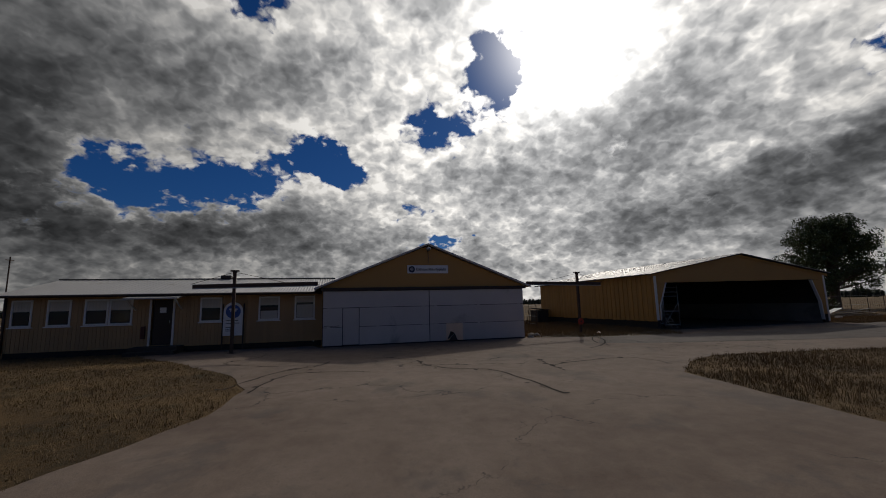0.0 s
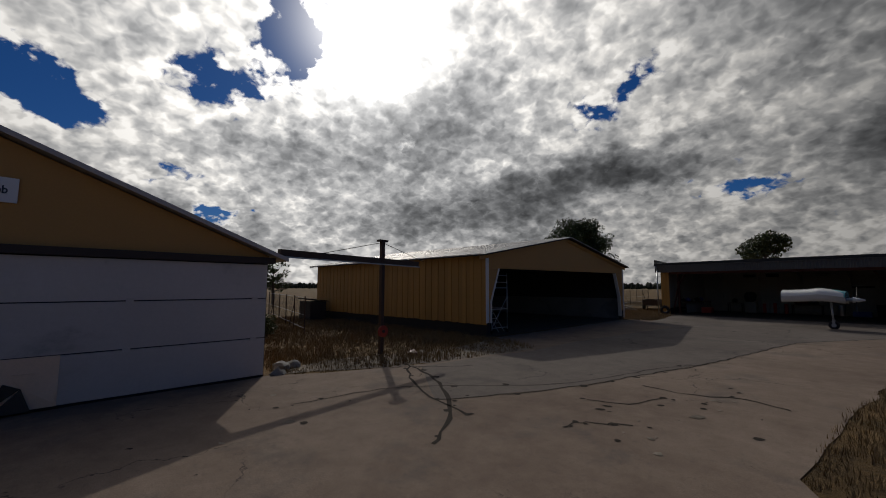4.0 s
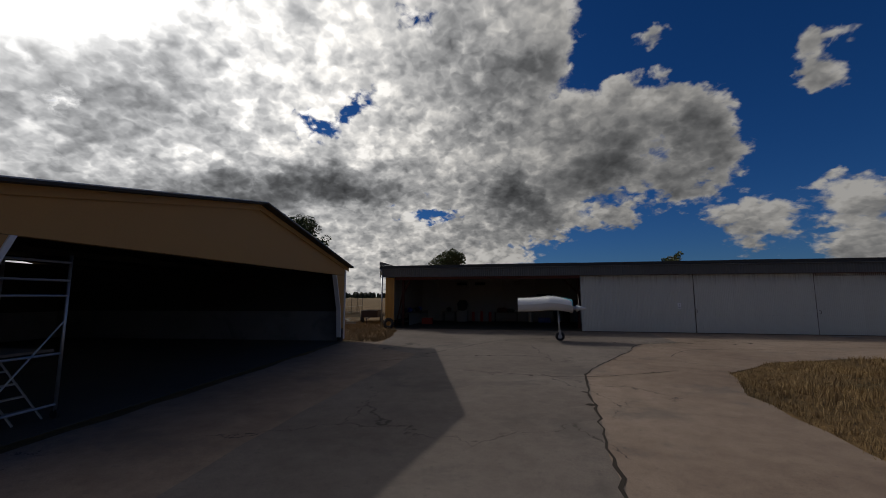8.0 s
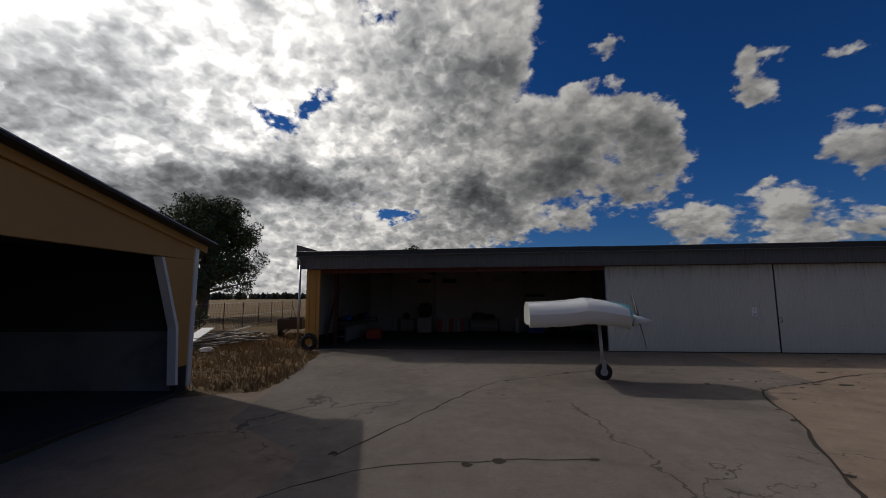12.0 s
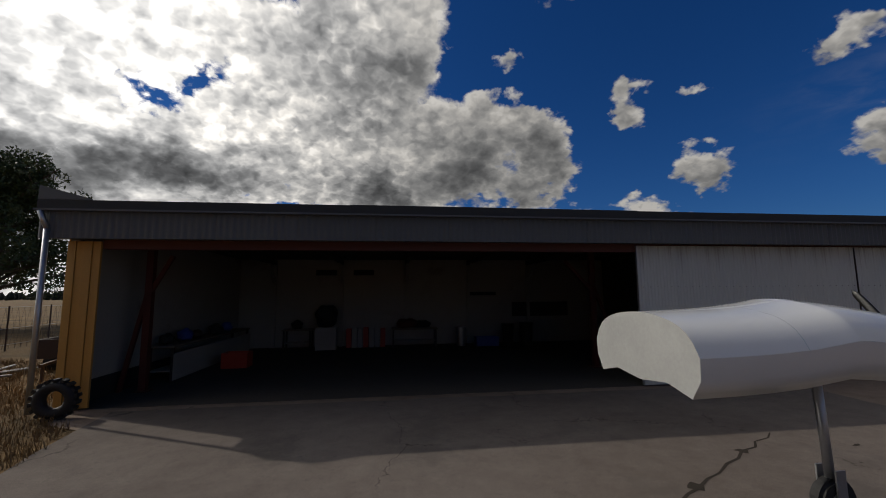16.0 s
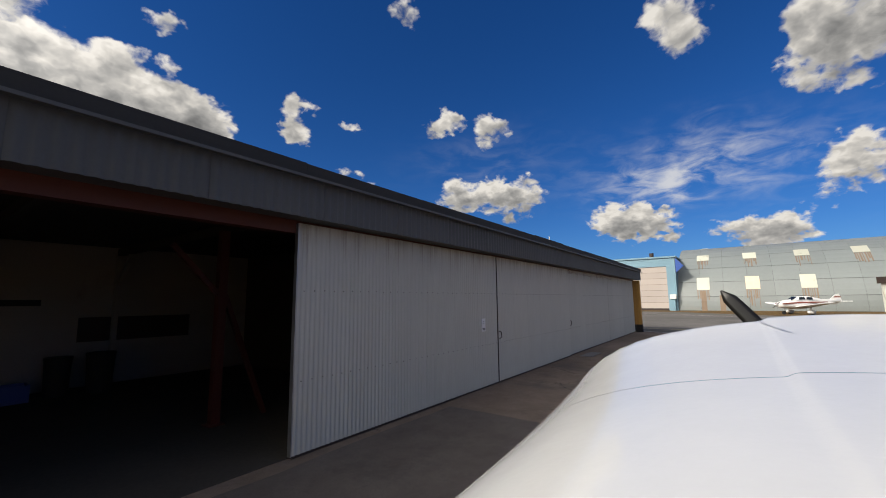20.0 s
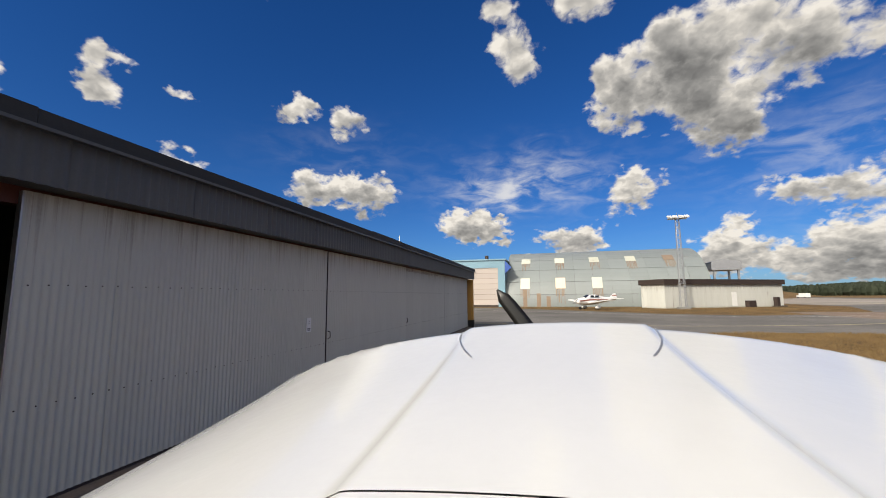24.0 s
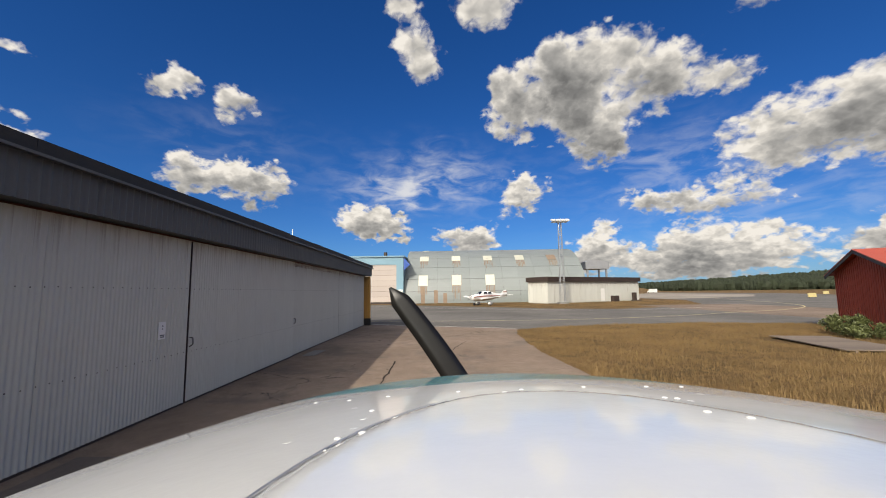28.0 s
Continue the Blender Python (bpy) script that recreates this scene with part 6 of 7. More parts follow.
def tree(x, y, height, spread, seed, label, mat="leaves", leaves=9000, size=0.13, trunks=1):
    t = thing("tree", pose(x, y, 0), label, "tree")
    rng = random.Random(seed)
    bm = bmesh.new()
    clumps = []
    for k in range(trunks):
        lean = Vector((rng.uniform(-0.12, 0.12), rng.uniform(-0.12, 0.12), 1))
        base = Vector((rng.uniform(-0.3, 0.3), rng.uniform(-0.3, 0.3), 0)) * (trunks > 1)
        top = base + lean * height * 0.62
        r0 = height * 0.028
        bar(bm, base, base + lean * height * 0.3, r0 * 2, r0 * 1.5, 9)
        bar(bm, base + lean * height * 0.3, top, r0 * 1.5, r0 * 0.7, 8)
        for i in range(13):
            f = rng.uniform(0.22, 1.0)
            p = base.lerp(top, f)
            a = i * 2.4 + rng.uniform(-0.4, 0.4)
            out = spread * rng.uniform(0.55, 1.0) * (1.15 - 0.55 * f)
            q = p + Vector((math.cos(a) * out, math.sin(a) * out, height * rng.uniform(0.06, 0.26)))
            bar(bm, p, q, r0 * 0.7, r0 * 0.2, 6)
            for j in range(4):
                g = rng.uniform(0.45, 1.05)
                c = p.lerp(q, g) + Vector((rng.gauss(0, 0.5), rng.gauss(0, 0.5), rng.gauss(0.2, 0.5))) * spread * 0.18
                bar(bm, p.lerp(q, g * 0.8), c, r0 * 0.22, r0 * 0.08, 5)
                clumps.append((*c, spread * rng.uniform(0.10, 0.26)))
        for i in range(8):
            c = top + Vector((rng.gauss(0, 0.35), rng.gauss(0, 0.35), rng.uniform(-0.1, 1.0) * 1.3)) * spread * 0.33
            clumps.append((c.x, c.y, min(c.z, height * 0.96), spread * rng.uniform(0.10, 0.22)))
    part("trunk", bm, "bark", t)
    leaf_cloud("crown", clumps, leaves, size, mat, t, seed)
    return t


tree(-39.5, 22.0, 15.0, 6.0, 3, "broad dark green willow-like tree behind the yard", leaves=42000, size=0.14, trunks=4)
tree(-35.8, 100.5, 20.0, 7.8, 5, "round leafy green tree behind the hangar row", "leaves_light", leaves=7000, size=0.34)
tree(9.3, 34, 9.2, 2.9, 7, "round leafy green tree behind the hangar row", "leaves_light", leaves=7000, size=0.16)
tree(-25.5, -70.5, 4.2, 3.0, 9, "bushy dark green shrub beside the field fence", leaves=6000, size=0.14, trunks=3)
tree(-46, -24, 5.0, 2.0, 15, "slender young tree in the field", leaves=1500, size=0.13)
tree(-52, -19.5, 6.0, 2.2, 16, "slender young tree in the field", leaves=1500, size=0.15)


def shrub(x, y, r, hgt, seed, label, leaves=2500, size=0.06, mat="leaves_light"):
    s = thing("shrub", pose(x, y, 0), label, "shrub")
    rng = random.Random(seed)
    bm = bmesh.new()
    cl = []
    for i in range(16):
        a, rr = rng.uniform(0, 6.28), r * rng.uniform(0.2, 1)
        q = Vector((math.cos(a) * rr, math.sin(a) * rr * 0.7, hgt * rng.uniform(0.4, 0.95)))
        bar(bm, (q.x * 0.2, q.y * 0.2, 0), q, 0.02, 0.008, 5)
        cl.append((*q, r * 0.24))
        cl.append((q.x * 0.8, q.y * 0.8, q.z * 0.55, r * 0.22))
    part("stems", bm, "bark", s)
    leaf_cloud("foliage", cl, leaves, size, mat, s, seed)


shrub(9.4, -21.6, 1.0, 0.8, 21, "green leafy shrub growing between deck and shed", 3000)
shrub(8.2, -21.1, 0.8, 0.6, 22, "green leafy shrub growing between deck and shed", 2200)
shrub(-27.6, 6.0, 1.1, 1.5, 23, "grey-green bush by the wire fence", 2500, 0.08, "leaves")
shrub(-20.6, -27.8, 0.7, 0.8, 24, "low green weeds beside the hangar", 1500)
shrub(18.9, 0.4, 0.25, 0.5, 25, "small weed at the hangar corner", 150, 0.05)


def hill_rise(deg):
    """How far the wooded ridge climbs, by its heading."""
    return 26 * min(1.0, max(0.0, (-deg - 18) / 34)) if -110 < deg < 0 else 0.0


def forest():
    """Ring of far woods, spruces and rounder crowns, one mass nobody could count."""
    rng = np.random.default_rng(31)
    vs, fs = [], []
    for i in range(16000):
        deg = rng.uniform(-80, -12) if i < 9500 else rng.uniform(-180, 180)
        a = math.radians(deg)
        d = rng.uniform(430, 800)
        up = hill_rise(deg) * (d - 430) / 370
        h = rng.uniform(4.5, 8.5)
        x, y = d * math.cos(a), d * math.sin(a)
        k = 5
        o = len(vs)
        spruce = rng.random() < 0.4
        w = h * (rng.uniform(0.16, 0.24) if spruce else rng.uniform(0.25, 0.42))
        prof = ((0.0, 0.7), (0.25, 1.0), (0.62, 0.6), (1.0, 0.08)) if spruce else ((0.0, 0.6), (0.35, 1.1), (0.75, 0.9), (1.0, 0.3))
        for fz, fr in prof:
            for j in range(k):
                t = 2 * math.pi * j / k
                q = w * fr * rng.uniform(0.7, 1.3)
                vs.append((x + q * math.cos(t), y + q * math.sin(t), up - 0.3 + h * fz * rng.uniform(0.94, 1.04)))
        for r_ in range(3):
            for j in range(k):
                b = o + r_ * k
                fs.append((b + j, b + (j + 1) % k, b + k + (j + 1) % k, b + k + j))
        fs.append(tuple(o + 3 * k + j for j in range(k)))
    me = bpy.data.meshes.new("forest")
    me.from_pydata(vs, [], fs)
    me.materials.append(MATS["pine"])
    tagged(new("forest", me), "dark green mixed forest along the horizon", "forest", kind="stuff")
    bm = bmesh.new()
    prev = None
    for i in range(61):
        deg = -112 + 100 * i / 60
        a = math.radians(deg)
        row = [bm.verts.new((d * math.cos(a), d * math.sin(a), hill_rise(deg) * (min(d, 800) - 430) / 370 - (0.1 if d < 900 else 40))) for d in (428, 520, 620, 720, 800, 1000)]
        if prev:
            for k in range(5):
                bm.faces.new((prev[k], prev[k + 1], row[k + 1], row[k]))
        prev = row
    tagged(link_mesh("wooded_ridge", bm, "pine", smooth=True), "gentle dark wooded ridge behind the airfield", "hill", kind="structure")


forest()


def bank(cx, cy, lx, ly, hgt, turn, label):
    bm = bmesh.new()
    n, k = 36, 14
    g = []
    for i in range(n + 1):
        row = []
        for j in range(k + 1):
            u, v = -1 + 2 * i / n, -1 + 2 * j / k
            z = hgt * max(0, 1 - u * u) * max(0, 1 - v * v) * (1 + 0.35 * noise.noise(Vector((u * 5, v * 3, cx))))
            row.append(bm.verts.new((u * lx, v * ly, z - 0.02)))
        g.append(row)
    for i in range(n):
        for j in range(k):
            bm.faces.new((g[i][j], g[i + 1][j], g[i + 1][j + 1], g[i][j + 1]))
    ob = link_mesh("embankment", bm, "dry_grass", smooth=True)
    ob.matrix_world = pose(cx, cy, 0, 0, 0, turn)
    tagged(ob, label, "embankment", kind="structure")


bank(150, -185, 85, 22, 5.0, -42, "low bank of dry yellow grass beyond the taxiway")
bank(300, -130, 120, 30, 4.0, -30, "low bank of dry yellow grass beyond the taxiway")


def far_mast():
    m = thing("radio_mast", pose(131.5, 51, 0), "thin white radio mast far behind the hangars", "mast")
    barred("pole", (0, 0, 0), (0, 0, 25), 0.35, "white_paint", m, round_=8)
    m = thing("radio_mast", pose(-44, -80.4, 0), "thin dark radio mast behind the club house", "mast")
    barred("pole", (0, 0, 0), (0, 0, 8.5), 0.14, "rust_steel", m, round_=8)
    barred("cross_arm", (-0.5, 0, 8.1), (0.5, 0, 8.1), 0.08, "rust_steel", m)
    m = thing("radio_mast", pose(-75, -122, 0), "thin dark radio mast behind the club house", "mast")
    barred("pole", (0, 0, 0), (0, 0, 10), 0.2, "rust_steel", m, round_=8)


far_mast()


def far_van():
    v = thing("van", pose(190, -103, 0, 0, 0, 20), "small white van far across the tarmac", "van")
    boxed("body", (-2.2, 1.2, -0.9, 0.9, 0.4, 2.1), "white_paint", v, bevel=0.15)
    boxed("bonnet", (1.2, 2.3, -0.85, 0.85, 0.4, 1.2), "white_paint", v, bevel=0.12)
    boxed("windscreen", (1.15, 1.26, -0.75, 0.75, 1.25, 1.9), "dark_glass", v)
    for x in (-1.4, 1.5):
        for y in (-0.85, 0.85):
            bm = bmesh.new()
            bmesh.ops.create_cone(bm, cap_ends=True, segments=14, radius1=0.35, radius2=0.35, depth=0.2, matrix=Matrix.Translation((x, y, 0.35)) @ Matrix.Rotation(radians(90), 4, "X"))
            part("wheel", bm, "black_rubber", v)
    for i, (x, y) in enumerate(((96, -100), (66, -70))):
        s = thing("taxiway_marker", pose(x, y, 0), "small yellow taxiway marker board on the grass edge", "marker")
        boxed("board", (-0.1, 0.1, -0.7, 0.7, 0.25, 0.95), "paint_yellow", s)
        for yy in (-0.5, 0.5):
            boxed("leg", (-0.04, 0.04, yy - 0.04, yy + 0.04, 0, 0.25), "rust_steel", s)


far_van()

# ---------------------------------------------------------------- marks on the tarmac


def ribbon(bm, pts, w, z, wob, rng):
    """A flat strip along a bent line, its width uneven."""
    fine = []
    for (ax, ay), (bx, by) in zip(pts, pts[1:]):
        k = max(1, int(math.hypot(bx - ax, by - ay) / 0.25)) if wob else max(1, int(math.hypot(bx - ax, by - ay) / 1.5))
        for i in range(k):
            f = i / k
            fine.append(Vector((ax + (bx - ax) * f + rng.uniform(-wob, wob), ay + (by - ay) * f + rng.uniform(-wob, wob))))
    fine.append(Vector(pts[-1]))
    prev = None
    for i, p in enumerate(fine):
        d = (fine[min(i + 1, len(fine) - 1)] - fine[max(i - 1, 0)]).normalized()
        s = Vector((-d.y, d.x)) * w * (rng.uniform(0.45, 1.2) if wob else 1) / 2
        a, b = bm.verts.new((p.x + s.x, p.y + s.y, z)), bm.verts.new((p.x - s.x, p.y - s.y, z))
        if prev:
            bm.faces.new((prev[0], prev[1], b, a))
        prev = (a, b)


def smooth_line(pts, n=8):
    out = []
    for i in range(len(pts) - 1):
        p0, p1, p2, p3 = (Vector(pts[max(0, min(len(pts) - 1, i + k))]) for k in (-1, 0, 1, 2))
        for j in range(n):
            t = j / n
            out.append(tuple(0.5 * (2 * p1 + (p2 - p0) * t + (2 * p0 - 5 * p1 + 4 * p2 - p3) * t * t + (3 * p1 - p0 - 3 * p2 + p3) * t ** 3)))
    return out + [tuple(pts[-1])]


def marks():
    rng = random.Random(17)
    bm = bmesh.new()
    joint = [(-9, -27.7), (-8.2, -25.5), (-7.8, -23), (-7.4, -20), (-7.2, -16), (-7.0, -13), (-5.9, -10.2), (-5.0, -8.2), (-4.2, -6), (-2.4, -4.9), (0, -3.6), (4.5, -3.3)]
    for w, pts in ((0.07, joint), (0.05, [(-11.8, -10.4), (-10.1, -6.2), (-9.0, -5.1), (-5.7, -3.0)]), (0.09, [(-12.1, -26.3), (-10.1, -27.4), (-8.0, -27.8)]), (0.10, [(-11.7, -26.4), (-9.9, -26.9), (-8.3, -27.9), (-7.4, -28.9)]),
                   (0.07, [(-10.9, -25.1), (-11.4, -26.0), (-12.0, -26.9)]), (0.09, [(-3.8, -31.8), (-4.5, -30.1), (-4.4, -28.9), (-3.1, -28.7)]), (0.05, [(-10.2, -29.8), (-10.1, -27.6), (-8.4, -25.0), (-7.9, -21.6), (-7.3, -20.1)]),
                   (0.09, [(-7.1, -36.7), (-5.9, -35.6), (-4.9, -35.4), (-4.0, -34.8), (-3.2, -33.6), (-0.3, -33.0)]), (0.06, [(-5.3, -33.4), (-5.7, -32.9)]), (0.06, [(-5.1, -31.8), (-4.1, -31.9), (-2.8, -31.9)]),
                   (0.09, [(-2.3, -40.1), (-4.5, -39.5), (-5.5, -38.6), (-6.2, -38.4)]), (0.08, [(-1.8, -39.4), (-4.0, -39.1), (-4.2, -37.9), (-3.9, -36.9)]), (0.06, [(-8.3, -43.7), (-8.7, -41.2), (-6.9, -41.9), (-5.7, -39.8)]),
                   (0.06, [(-7.4, -25.5), (-6.8, -25.2), (-6.6, -24.4)]), (0.07, [(-7.3, -23.7), (-6.5, -23.7), (-5.7, -23.3), (-5.0, -23.5)]), (0.06, [(-6.8, -27.1), (-6.7, -26.6), (-6.2, -26.2)]),
                   (0.05, [(10.5, -4.5), (12.8, -6.6), (13.5, -8.2)]), (0.04, [(15.8, -8.4), (16.1, -5.5), (17.7, -4.8)]), (0.05, [(-4.7, -12), (-7.3, -13.4), (-10.1, -13.1)]), (0.05, [(-13.0, -12.5), (-11.4, -10.8), (-9.7, -10.3), (-8.5, -10.1)]),
                   (0.05, [(-4.0, -9.3), (-2.9, -7.5), (-0.8, -6.6), (1.8, -6.9)]), (0.05, [(3.8, -5.2), (6.5, -5.0), (9.1, -5.6)])):
        ribbon(bm, smooth_line(pts, 5), w * 0.75, 0.0175, 0.045, rng)
        # chipped bits along the crack
        for ax, ay in smooth_line(pts, 3):
            if rng.random() < 0.45:
                k = rng.randint(4, 6)
                r = rng.uniform(0.03, 0.11)
                bx, by = ax + rng.uniform(-0.1, 0.1), ay + rng.uniform(-0.1, 0.1)
                bm.faces.new([bm.verts.new((bx + r * rng.uniform(0.5, 1.2) * math.cos(6.283 * q / k), by + r * rng.uniform(0.5, 1.2) * math.sin(6.283 * q / k), 0.0180 + rng.uniform(0, 0.0005))) for q in range(k)])
    sheet("asphalt_lane", joint[:-2] + [(-2.4, -0.2), (-16.2, -0.5), (-15.9, -2.4), (-15.0, -5.9), (-14.2, -9.2), (-12.2, -10.5), (-12.2, -15.4), (-12.0, -19.0), (-11.6, -22), (-11.7, -24.5), (-11.6, -26.2)], 0.0150, "old_asphalt", "smoother grey asphalt lane beside the concrete", "asphalt", jag=0.03, seed=12)
    tagged(link_mesh("pavement_crack", bm, "crack_fill"), "dark winding cracks in the concrete apron", "crack", kind="structure")
    bm = bmesh.new()
    ribbon(bm, smooth_line([(27, 30), (22.4, 8), (20.9, -6), (21.1, -14), (23.4, -22), (27, -29), (32, -38.5), (41, -46), (60, -54), (110, -72)]), 0.16, 0.0125, 0, rng)
    tagged(link_mesh("taxi_line", bm, "paint_yellow"), "faded yellow guide line curving along the taxiway", "line", kind="structure")
    bm = bmesh.new()
    ribbon(bm, [(14.6, -8.5), (18.9, 0.7)], 0.12, 0.0175, 0, rng)
    ribbon(bm, smooth_line([(52, 8), (41, -8), (35.2, -17), (33.6, -24), (36.5, -32)]), 0.12, 0.0125, 0, rng)
    tagged(link_mesh("edge_line", bm, "paint_line"), "thin pale joint and edge lines on the tarmac", "line", kind="structure")
    sheet("side_tarmac", [(75, -49), (110, -50), (260, -56), (260, -120), (120, -100), (88, -76)], 0.011, "far_tar", "paler old concrete stand beyond the taxiway", "apron", jag=0.2, step=3)
    bm = bmesh.new()
    box(bm, 5.7, 6.9, -0.45, -0.05, 0.013, 0.03)
    d = link_mesh("drain_cover", bm, "concrete_block")
    tagged(d, "flat concrete drain cover by the sliding door", "drain cover")


marks()
sheet("gravel_verge", [(-12.9, -29.4), (-12.1, -27.2), (-11.7, -24.0), (-11.9, -20.9), (-14.4, -20.9), (-13.6, -23.5), (-14.0, -27.8)], 0.009, "gravel", "gravelly strip beside the apron edge", "gravel", jag=0.12, step=0.4, seed=6)


def inside(poly, x, y):
    hit = np.zeros(len(x), bool)
    for (ax, ay), (bx, by) in zip(poly, poly[1:] + poly[:1]):
        c = (ay > y) != (by > y)
        with np.errstate(divide="ignore", invalid="ignore"):
            hit ^= c & (x < (bx - ax) * (y - ay) / (by - ay + 1e-12) + ax)
    return hit


def grass(name, x0, x1, y0, y1, count, lo, hi, seed, label, lean=0.6, mat="dry_blades", keep_off=()):
    """Single dry blades in tufts, left off the paved ground."""
    rng = np.random.default_rng(seed)
    tufts = count // 6
    tx, ty = rng.uniform(x0, x1, tufts), rng.uniform(y0, y1, tufts)
    ok = ~inside(APRON, tx, ty) & ~inside(TAXI, tx, ty)
    for ax, bx, ay, by in keep_off:
        ok &= ~((tx > ax) & (tx < bx) & (ty > ay) & (ty < by))
    tx, ty = tx[ok], ty[ok]
    n = len(tx) * 6
    px = np.repeat(tx, 6) + rng.normal(0, 0.035, n)
    py = np.repeat(ty, 6) + rng.normal(0, 0.035, n)
    a = rng.uniform(0, 2 * math.pi, n)
    patchy = 0.6 + 0.8 * (np.sin(px * 1.3 + 2) * np.cos(py * 1.1) * 0.5 + 0.5)
    h = rng.uniform(lo, hi, n) * patchy
    w = 0.003 + 0.028 * h
    dx, dy = np.cos(a), np.sin(a)
    base = np.stack([px, py, np.zeros(n)], 1)
    s = np.stack([-dy * w, dx * w, np.zeros(n)], 1)
    tip = base + np.stack([dx * h * lean * rng.uniform(0.2, 1, n), dy * h * lean * rng.uniform(0.2, 1, n), h], 1)
    verts = np.stack([base - s, base + s, tip], 1).reshape(-1, 3)
    me = bpy.data.meshes.new(name)
    me.from_pydata(verts.tolist(), [], np.arange(n * 3).reshape(-1, 3).tolist())
    me.materials.append(MATS[mat])
    tagged(new(name, me), label, "grass", kind="stuff")


grass("grass", -5, 17.5, -29.7, -7.8, 240000, 0.03, 0.13, 41, "short dry yellow-brown grass of the island", keep_off=((5.0, 9.4, -20.1, -17.1),))
grass("grass", -12, 8, -58, -39.2, 80000, 0.03, 0.09, 42, "short dry yellow-brown grass by the club house")
grass("grass", -30, -11.4, -29.4, -20.9, 70000, 0.05, 0.20, 43, "tall dry grass between the hangars", keep_off=())
grass("grass", -28, -14.7, -7.3, 6, 70000, 0.05, 0.20, 44, "tall dry grass between the hangars", keep_off=((-17.4, -14, -0.4, 8),))
grass("grass", -60, -24, -78, -52, 30000, 0.1, 0.5, 45, "tall dry meadow grass by the fence")
grass("grass", 36, 62, -40, 3, 16000, 0.05, 0.2, 46, "dry grass strip before the arched hangar")

# ---------------------------------------------------------------- nose of the aircraft that carries the camera, where it comes to rest
NOSE = Matrix.Translation((-7.65, -5.04, 0)) @ Matrix.Rotation(radians(1.8), 4, "Z")
EYE_Z, MID = 2.055, -0.10
COWL_BACK, COWL_FRONT = -1.35, 0.98


def cowl_top(u, v):
    f = max(0.0, u)
    w = abs(v - MID)
    z = EYE_Z - 0.0654 - 0.10 * (1 - math.exp(min(0.0, u) / 0.5)) - 0.05 * max(0.0, -1.6 - u) - 0.06 * f - 0.0907 * f * f - 0.285 * w * w - 0.10 * (w / 0.66) ** 8
    # raised oval fairing ahead of the windscreen
    e = math.hypot(max(0.0, u - 0.04) / 0.27, (v + 0.045) / 0.145)
    return z + 0.007 * max(0.0, min(1.0, (1.04 - e) / 0.10)) * max(0.0, min(1.0, 1 + (u + 0.3) / 0.9))


